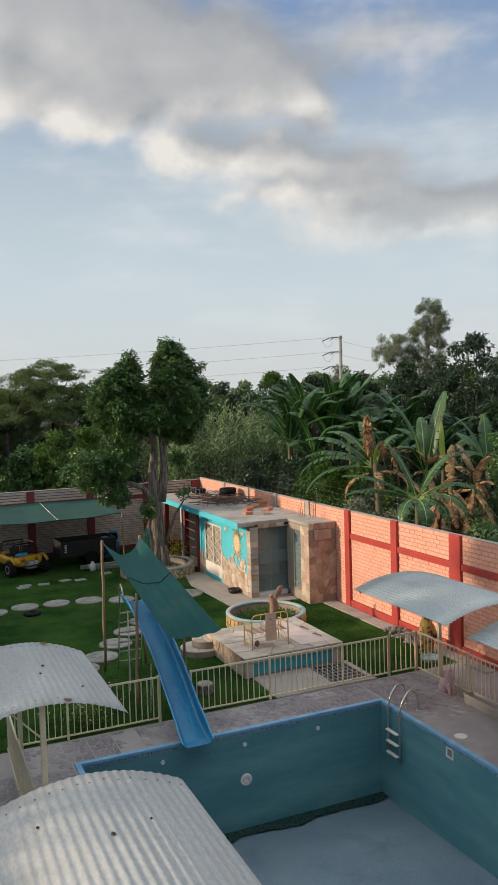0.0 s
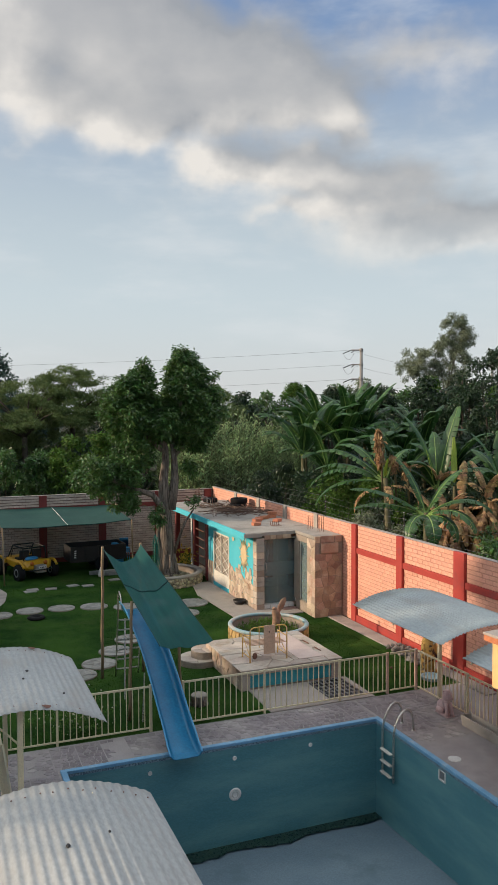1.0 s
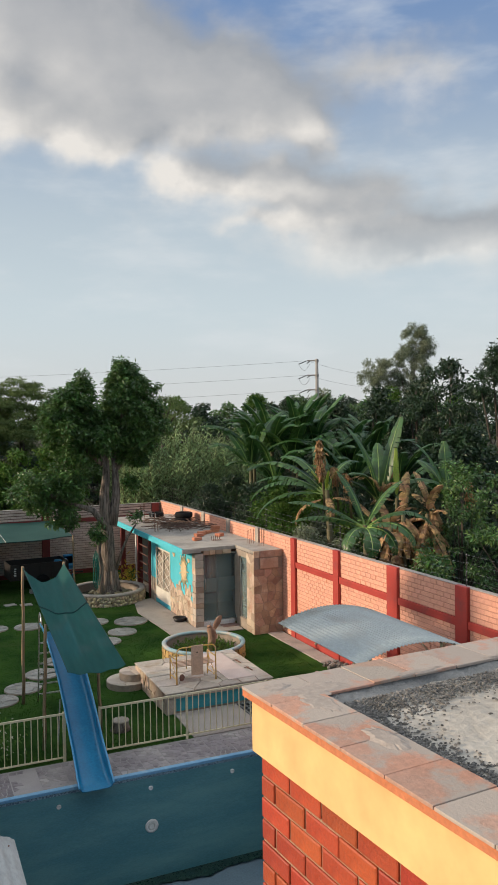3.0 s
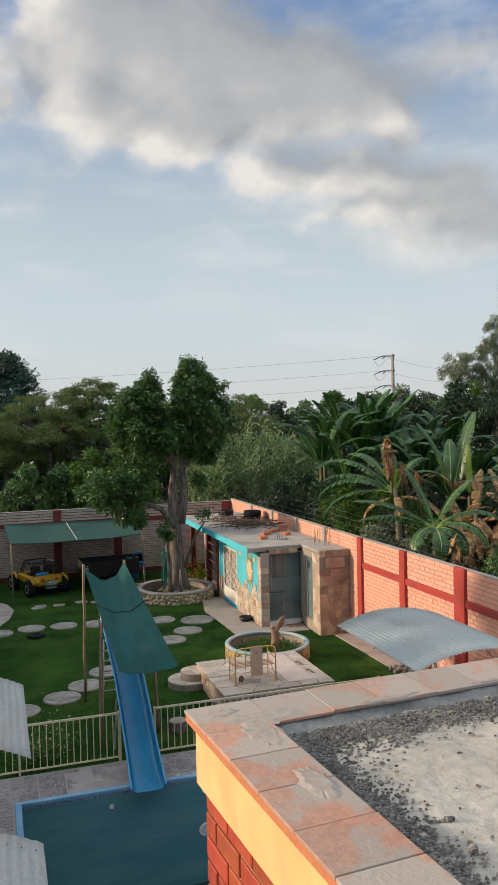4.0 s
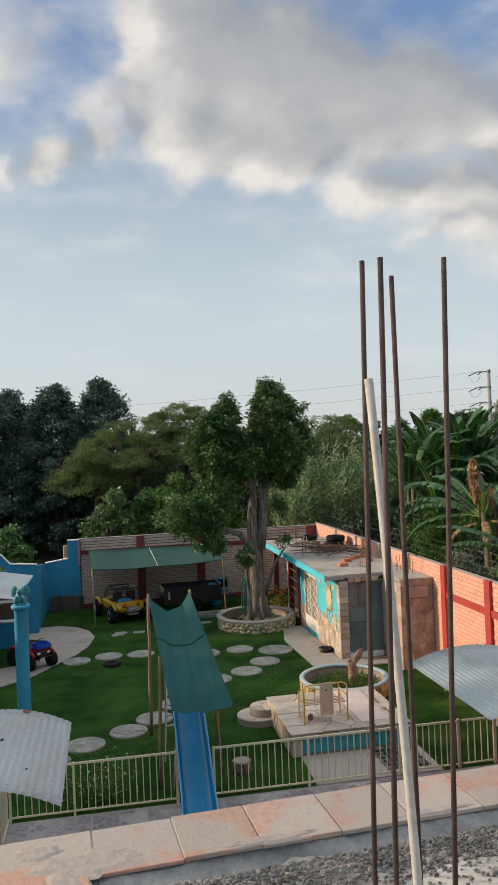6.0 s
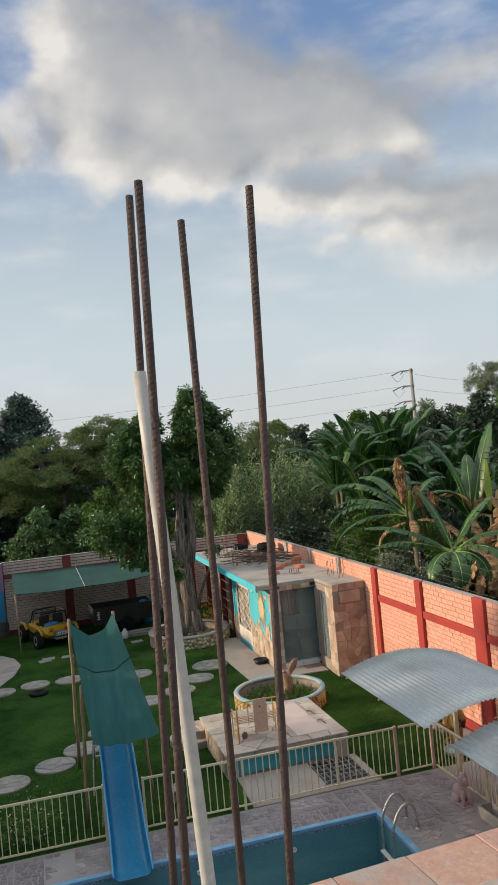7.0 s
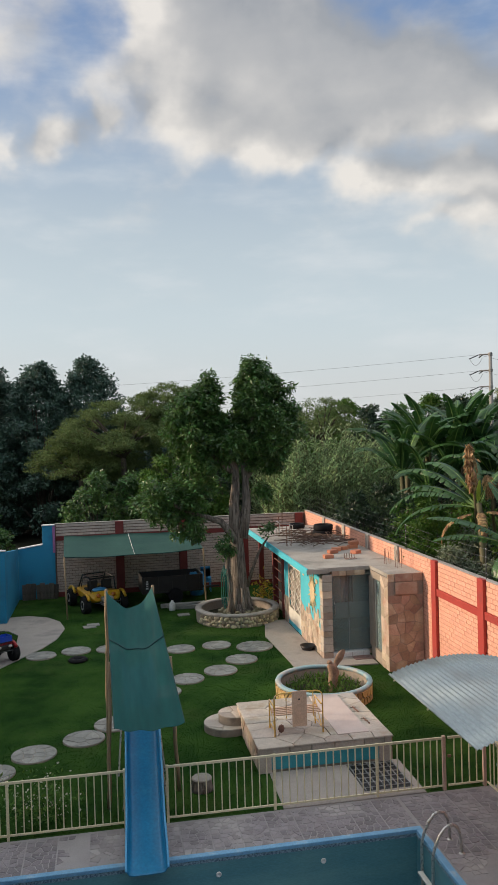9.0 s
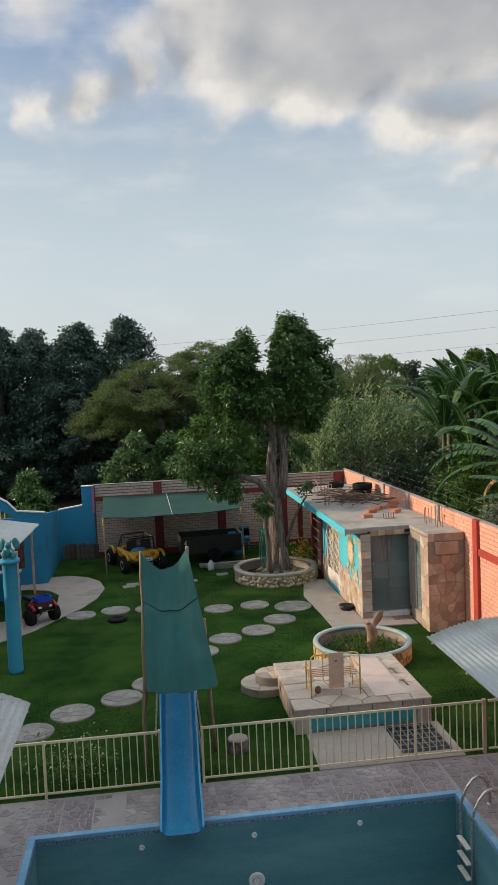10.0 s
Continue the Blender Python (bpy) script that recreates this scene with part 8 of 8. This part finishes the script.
def build_bananas():
    green = "tall banana plant with long torn green leaves"
    # flowering plant with arching leaves
    t = banana_stem((15.35, 23.0, -0.06), (15.15, 23.2, 4.5), green)
    for k, (az, l, rise, bend) in enumerate(((122, 3.1, 42, 62), (131, 2.8, 30, 62), (142, 3.0, 28, 92), (152, 2.8, 10, 80), (112, 2.6, 58, 75), (20, 2.2, 60, 80), (75, 2.4, 66, 60))):
        crown_leaf(t, (15.15, 23.2, 4.35), az, l, 0.30, rise, bend, 0.85, 900 + k)
    for k, (az, l, rise, bend) in enumerate(((160, 1.6, -5, 100), (250, 1.4, 10, 130), (330, 1.6, 10, 120))):
        crown_leaf(t, (15.15, 23.2, 4.2), az, l, 0.2, rise, bend, 0.9, 920 + k, "dead_leaf")
    for k, (az, l, rise) in enumerate(((250, 1.0, 62), (330, 0.9, 70), (120, 1.1, 58))):
        crown_leaf(t, (15.12, 23.2, 4.45), az, l, 0.07, rise, 30, 0.0, 930 + k, "young_leaf")
    flower_spike(14.98, 23.25, 4.95, 6.25, 560, 0.115, 1)
    flower_spike(15.47, 23.13, 4.75, 5.32, 160, 0.10, 2)
    flower_spike(15.85, 22.9, 4.5, 5.1, 150, 0.10, 3)
    # upright plant with the broad blade and the rolled young leaf
    t = banana_stem((17.3, 23.0, -0.06), (17.2, 23.0, 4.1), green)
    for k, (az, l, w, rise, bend, sp) in enumerate(((10, 3.25, 0.38, 76, 14, 0.06), (132, 3.0, 0.30, 80, 38, 0.3), (60, 2.6, 0.34, 70, 40, 0.2), (-35, 2.4, 0.30, 50, 90, 0.7), (160, 2.3, 0.28, 52, 95, 0.8), (200, 2.2, 0.3, 62, 80, 0.6))):
        crown_leaf(t, (17.2, 23.0, 3.95), az, l, w, rise, bend, sp, 940 + k)
    for k, (az, l, rise, bend) in enumerate(((150, 1.5, 70, 120), (185, 1.4, 72, 110), (20, 1.6, 75, 130), (280, 1.5, 60, 140))):
        crown_leaf(t, (17.2, 22.9, 4.2), az, l, 0.22, rise, bend, 0.8, 960 + k, "dead_leaf")
    t = banana_stem((17.45, 22.3, -0.06), (17.4, 22.25, 4.2), "young banana plant with a rolled yellow-green leaf", 0.10)
    crown_leaf(t, (17.4, 22.25, 4.1), 60, 1.85, 0.13, 84, 6, 0.0, 970, "young_leaf")
    crown_leaf(t, (16.7, 22.5, 4.3), 150, 1.25, 0.10, 80, 8, 0.0, 971, "young_leaf")
    # low plant leaning over the wall
    t = banana_stem((15.15, 20.6, -0.06), (15.0, 20.5, 3.6), "low banana plant whose leaves hang over the wall", 0.13)
    for k, (az, l, w, rise, bend, sp) in enumerate(((152, 2.6, 0.30, 34, 42, 0.85), (140, 2.4, 0.28, 20, 45, 0.85), (120, 2.0, 0.26, 72, 30, 0.8), (-5, 2.0, 0.28, 62, 40, 0.7), (-38, 2.3, 0.30, 38, 95, 0.8), (-60, 2.0, 0.32, 25, 110, 0.7), (250, 1.5, 0.30, 5, 120, 0.75), (210, 1.6, 0.30, 10, 100, 0.75), (290, 1.6, 0.34, 10, 120, 0.4))):
        crown_leaf(t, (15.0, 20.5, 3.5), az, l, w, rise, bend, sp, 980 + k)
    # heap of withered plants
    for j, (x, y, z) in enumerate(((17.2, 21.6, 3.7), (17.9, 21.2, 3.7), (18.6, 21.9, 4.1), (16.7, 21.6, 3.4))):
        t = banana_stem((x + 0.1, y, -0.06), (x, y, z), "withered banana plant with hanging brown leaves", 0.13)
        r = random.Random(300 + j)
        for k in range(22):
            hung = k % 4 < 3
            crown_leaf(t, (x, y, z - (0.3 if hung else 0.7) * r.random()), 137 * k + r.uniform(-30, 30), r.uniform(1.2, 2.3), r.uniform(0.15, 0.27), r.uniform(-84, -40) if hung else r.uniform(-25, 60), r.uniform(-10, 25) if hung else r.uniform(20, 80), 0.45, 1000 + 20 * j + k, "dead_leaf")
    # plants at the edge of the grove
    t = banana_stem((21.2, 24.2, -0.06), (21.0, 24.1, 3.9), green)
    for k, (az, l, rise, bend) in enumerate(((60, 2.4, 80, 25), (140, 2.5, 76, 40), (100, 2.2, 66, 60), (-20, 2.4, 55, 90), (200, 2.2, 50, 90))):
        crown_leaf(t, (21.0, 24.1, 3.8), az, l, 0.34, rise, bend, 0.25, 1100 + k)
    flower_spike(20.3, 21.9, 3.6, 4.7, 300, 0.15, 4)
    rows = [  # place, stem height, leaves, leaf length, uprightness, dead leaves
        (16.6, 32.6, 4.7, 9, 3.0, 0.6, 0), (17.9, 33.0, 5.4, 10, 3.0, 0.9, 0), (19.2, 33.2, 5.3, 10, 3.1, 0.95, 0), (20.5, 33.4, 5.5, 10, 3.1, 0.9, 0),
        (17.2, 33.9, 5.2, 9, 3.0, 0.9, 0), (18.6, 34.6, 5.5, 10, 3.0, 0.9, 0), (19.9, 34.4, 5.5, 10, 3.0, 0.95, 0), (21.8, 33.0, 4.8, 9, 3.0, 0.8, 0),
        (18.5, 32.0, 4.5, 9, 2.9, 0.75, 0), (20.0, 31.8, 4.6, 9, 2.9, 0.8, 0), (21.3, 31.6, 4.4, 9, 2.9, 0.7, 0), (17.1, 31.3, 4.0, 8, 2.8, 0.5, 0),
        (20.2, 29.4, 3.9, 8, 2.7, 0.6, 0), (22.4, 29.2, 4.0, 8, 2.8, 0.6, 1), (20.4, 26.6, 3.7, 7, 2.4, 0.6, 2), (23.0, 32.0, 4.8, 9, 3.0, 0.7, 0)]
    for k, (x, y, h, n, l, up, dead) in enumerate(rows):
        banana((x, y, -0.06), h + 0.15, n, green, 200 + k, l, 0.33, up * 0.42, dead, 0.75)


build_bananas()


def build_small_plants():
    # planter weeds, fence shrub, yellow flowers, lawn blades, field tufts
    n = 900
    a, q = rg.uniform(0, 6.283, n), rg.random(n) ** 0.5 * (FR - 0.25)
    pos = np.stack([FX + q * np.cos(a), FY2 + q * np.sin(a), rg.uniform(0.12, 0.42, n) * (1.1 - q / FR * 0.6)], 1)
    p = thing("planter_weeds", (FX, FY2, 0.1), "loose green weeds growing in the round planter", "weeds")
    stuff("weed_leaves", leaf_cloud("weed_leaves", pos, rg.normal(0, .5, (n, 3)) + np.array([0, 0, 1.0]), 0.16, 0.035, -0.3), leaf_bright_m, "small upright green weeds", parent=p)
    pos = np.stack([rg.normal(3.1, 0.35, 420), rg.normal(15.95, 0.18, 420), np.abs(rg.normal(0.35, 0.22, 420)) + 0.05], 1)
    p = thing("flowering_shrub", (3.1, 15.95, 0), "sparse white-flowering shrub behind the fence", "shrub")
    part("leaves", leaf_cloud("leaves", pos, rg.normal(0, .5, (420, 3)) + np.array([0, 0, .6]), 0.10, 0.04, 0), leaf_bright_m, p)
    part("blossom", leaf_cloud("blossom", pos[:110] + np.array([0, 0, .12]), rg.normal(0, .5, (110, 3)), 0.05, 0.04, 0), flower_m, p)
    pos = np.stack([rg.normal(10.25, 0.2, 260), rg.normal(31.2, 0.3, 260), np.abs(rg.normal(0.5, 0.3, 260))], 1)
    p = thing("yellow_bush", (10.25, 31.2, 0), "yellow-leaved shrub beside the tree planter", "shrub")
    part("leaves", leaf_cloud("leaves", pos, rg.normal(0, .5, (260, 3)), 0.16, 0.07, 0.1), surf("yellow_leaf", (0.45, 0.30, 0.02), (0.5, 0.36, 0.05), 3, 0.6, 0, vary=0.3, thin=0.3), p)
    # grass blades over the lawn
    n = 170000
    x, y = rg.uniform(-1.5, 13.0, n), 15.55 + (35.5 - 15.55) * rg.random(n) ** 1.35
    keep = np.ones(n, bool)
    for cx, cy, r in ((8.95, 29.85, 1.5), (FX, FY2, FR), (7.02, 19.55, 0.56)):
        keep &= np.hypot(x - cx, y - cy) > r
    for cx, cy in ((2.28, 26.73), (3.33, 27.0), (4.4, 26.95), (5.5, 26.78), (6.55, 26.3), (7.71, 26.42), (8.22, 24.71), (7.46, 23.81), (6.47, 23.3), (5.75, 22.4), (5.1, 21.4), (4.45, 20.42), (3.77, 19.68), (2.74, 19.07), (2.0, 18.25)):
        keep &= np.hypot(x - cx, y - cy) > 0.46
    keep &= np.hypot(x - 8.85, y - 25.96) > 0.58
    keep &= ~((x > 7.22) & (x < 10.15) & (y > 15.4) & (y < 19.7))
    keep &= ~((x > 9.5) & (y > 23.2)) & ~((x > 12.2) & (y > 14))
    inside = np.zeros(n, bool)
    for (xa, ya), (xb, yb) in zip(poly, poly[1:] + poly[:1]):
        if ya != yb:
            inside ^= ((ya > y) != (yb > y)) & (x < (xb - xa) * (y - ya) / (yb - ya) + xa)
    keep &= ~inside
    x, y = x[keep], y[keep]
    n = len(x)
    pos = np.stack([x, y, np.full(n, -0.005)], 1)
    me = leaf_cloud("grass", pos, np.tile(np.array([[0, 0, 1.6]]), (n, 1)), 0.026, 0.020, 0, 0.8, 0.0)
    stuff("grass", me, grass_m, "short dense green lawn grass", "grass")
    n = 16000
    x, y = rg.uniform(-9, 6, n), 36.2 + 8 * rg.random(n) ** 1.5
    me = leaf_cloud("tall_grass", np.stack([x, y, np.full(n, -0.06)], 1), np.tile(np.array([[0, 0, 1.6]]), (n, 1)), 1.0, 0.05, 0, 0.35, 0.0)
    stuff("tall_grass", me, leaf_bright_m, "tall unkempt grass in the field beyond the wall", "grass")
    p = thing("field_post", (1.9, 47, 0), "old leaning fence post in the field", "post")
    part("post", Geo().tube([(1.2, 44, -0.06), (1.25, 44, 1.9)], 0.2, 8), wood_m, p)


build_small_plants()


def build_power_line():
    px, py, top = 29.25, 49.3, 11.42
    t = thing("utility_pole", (px, py, -0.06), "concrete utility pole with three side arms", "utility pole", "utility poles")
    part("pole", Geo().tube([(px, py, -0.06), (px, py, top)], [0.17, 0.105], 12), pole_conc_m, t, smooth=True)
    left = Vector((-24.7, 10.7, 0)).normalized()
    tips = []
    for k in range(3):
        z = top - 0.12 - 1.05 * k
        e = Vector((px, py, z)) + Vector((-0.88, 0.47, 0)) * 0.72
        part("cross_arm", Geo().tube([(px, py, z), tuple(e)], 0.05, 6), pole_conc_m, t)
        part("collar", Geo().lathe((px, py, z - 0.1), [(0.14, 0), (0.14, 0.16)], 12), pole_conc_m, t)
        for s in (0, 1):
            b = e + Vector((0.1 - 0.55 * s, 0.25 * s, -0.06))
            part("insulator", Geo().tube([tuple(e + Vector((0.25 - 0.3 * s, 0, -0.02))), tuple(b + Vector((-0.1, 0, -0.14 - 0.05 * s)))], 0.032, 6), black_m, t)
        g = Geo().tube([tuple(e + Vector((0.25, 0, -0.2)) + Vector((-0.85 * q, 0.2 * q, -0.5 * math.sin(math.pi * q)))) for q in [j / 8 for j in range(9)]], 0.012, 4)
        part("jumper", g, wire_m, t)
        tips.append(e)
    w = thing("power_lines", (px, py, top), "thin overhead power lines across the sky", "wire")
    for k, e in enumerate(tips):
        for end in (Vector((-45.0, 82.0, 11.2 - 1.05 * k)), Vector((57.0, 69.0, 12.6 - 1.05 * k))):
            n = 30
            part("line", Geo().tube([tuple(Vector(e).lerp(end, q / n) - Vector((0, 0, 1.1 * 4 * (q / n) * (1 - q / n)))) for q in range(n + 1)], 0.008, 4), wire_m, w)
    t = thing("utility_pole", (57, 69, -0.06), "distant utility pole with side arms", "utility pole", "utility poles")
    part("pole", Geo().tube([(57, 69, -0.06), (57, 69, 13.0)], [0.2, 0.13], 10), pole_conc_m, t)
    for k in range(3):
        part("cross_arm", Geo().tube([(57, 69, 12.7 - 1.05 * k), (56, 69.5, 12.7 - 1.05 * k)], 0.05, 6), pole_conc_m, t)


build_power_line()


# ---- single bricks and paving stones ----
def lay_house_bricks():
    me = brick_mesh("brick", red_brick_m, 0.230, 0.085, 0.012)
    rows = 22
    for r in range(rows):
        z = HZ - 0.29 - 0.012 - 0.0415 - r * 0.097
        y = HY - 0.07 - (0.122 if r % 2 else 0.0)
        if r % 2:
            ob = new("brick", me)
            ob.parent = house
            ob.matrix_basis = Matrix.Translation((HX + 0.072, HY - 0.07 - 0.055, z)) @ Matrix.Diagonal((1, 0.46, 1, 1))
        for k in range(13):
            ob = new("brick", me)
            ob.parent = house
            ob.matrix_basis = Matrix.Translation((HX + 0.072 + rand.uniform(-.002, .002), y - 0.115 - 0.242 * k, z + rand.uniform(-.002, .002))) @ Matrix.Rotation(rand.uniform(-.012, .012), 4, "X")


def lay_wall_bricks():
    me = brick_mesh("brick", pink_brick_m, 0.246, 0.095, 0.011)
    near = [b for b in east_bricks if 15.7 < b[0] < 21.5 and b[1] > 1.3]
    near = near[:300]
    chosen = set(near)
    for y, z, l in near:
        ob = new("brick", me)
        ob.parent = east_wall
        ob.matrix_basis = Matrix.Translation((WALL_X + 0.002, y, z)) @ Matrix.Diagonal((1, l / 0.246, 1, 1))
    g = Geo()
    for b in east_bricks:
        if b not in chosen:
            y, z, l = b
            g.add([(WALL_X + 0.002, y - l / 2, z - .0475), (WALL_X + 0.002, y + l / 2, z - .0475), (WALL_X + 0.002, y + l / 2, z + .0475), (WALL_X + 0.002, y - l / 2, z + .0475),
                   (WALL_X - .008, y - l / 2 + .004, z - .044), (WALL_X - .008, y + l / 2 - .004, z - .044), (WALL_X - .008, y + l / 2 - .004, z + .044), (WALL_X - .008, y - l / 2 + .004, z + .044)],
                  [(4, 7, 6, 5), (0, 4, 5, 1), (1, 5, 6, 2), (2, 6, 7, 3), (3, 7, 4, 0)])
    stuff("brickwork", g, pink_brick_joined_m, "salmon-pink bricks in stretcher bond", parent=east_wall)


def lay_deck_stones():
    """Crazy paving in half-metre fields round the pool."""
    polys = []
    def field(x0, x1, y0, y1):
        nx, ny = max(1, round((x1 - x0) / 0.5)), max(1, round((y1 - y0) / 0.5))
        for i in range(nx):
            for j in range(ny):
                a, b = x0 + (x1 - x0) * i / nx + 0.012, x0 + (x1 - x0) * (i + 1) / nx - 0.012
                c, d = y0 + (y1 - y0) * j / ny + 0.012, y0 + (y1 - y0) * (j + 1) / ny - 0.012
                polys.extend(cells(scatter(a, b, c, d, 0.12), [(a, c), (b, c), (b, d), (a, d)], 0.018))
    field(4.5, 9.5, 14.38, 15.44)
    field(9.55, 11.3, 13.3, 15.44)
    field(1.4, 4.5, 14.38, 15.44)
    field(9.55, 11.3, 6.0, 13.3)
    field(0.3, 2.48, 6.0, 14.38)
    def left_of_wear(p):
        x, y = sum(q[0] for q in p) / len(p), sum(q[1] for q in p) / len(p)
        return noise.noise(Vector((x * 0.55, y * 0.55, 2.5))) + 0.35 * noise.noise(Vector((x * 2.6, y * 2.6, 7))) > (-0.12 if x > 9.5 or x < 4.0 else -0.45)
    polys = [p for p in polys if left_of_wear(p)]
    lay_stones(polys, lambda u, v, w: (u, v, -0.002 + w), 0.009, deck_stone_m, deck, "paving_stone", 300, deck_stone_joined_m)


lay_house_bricks()
lay_wall_bricks()
lay_deck_stones()
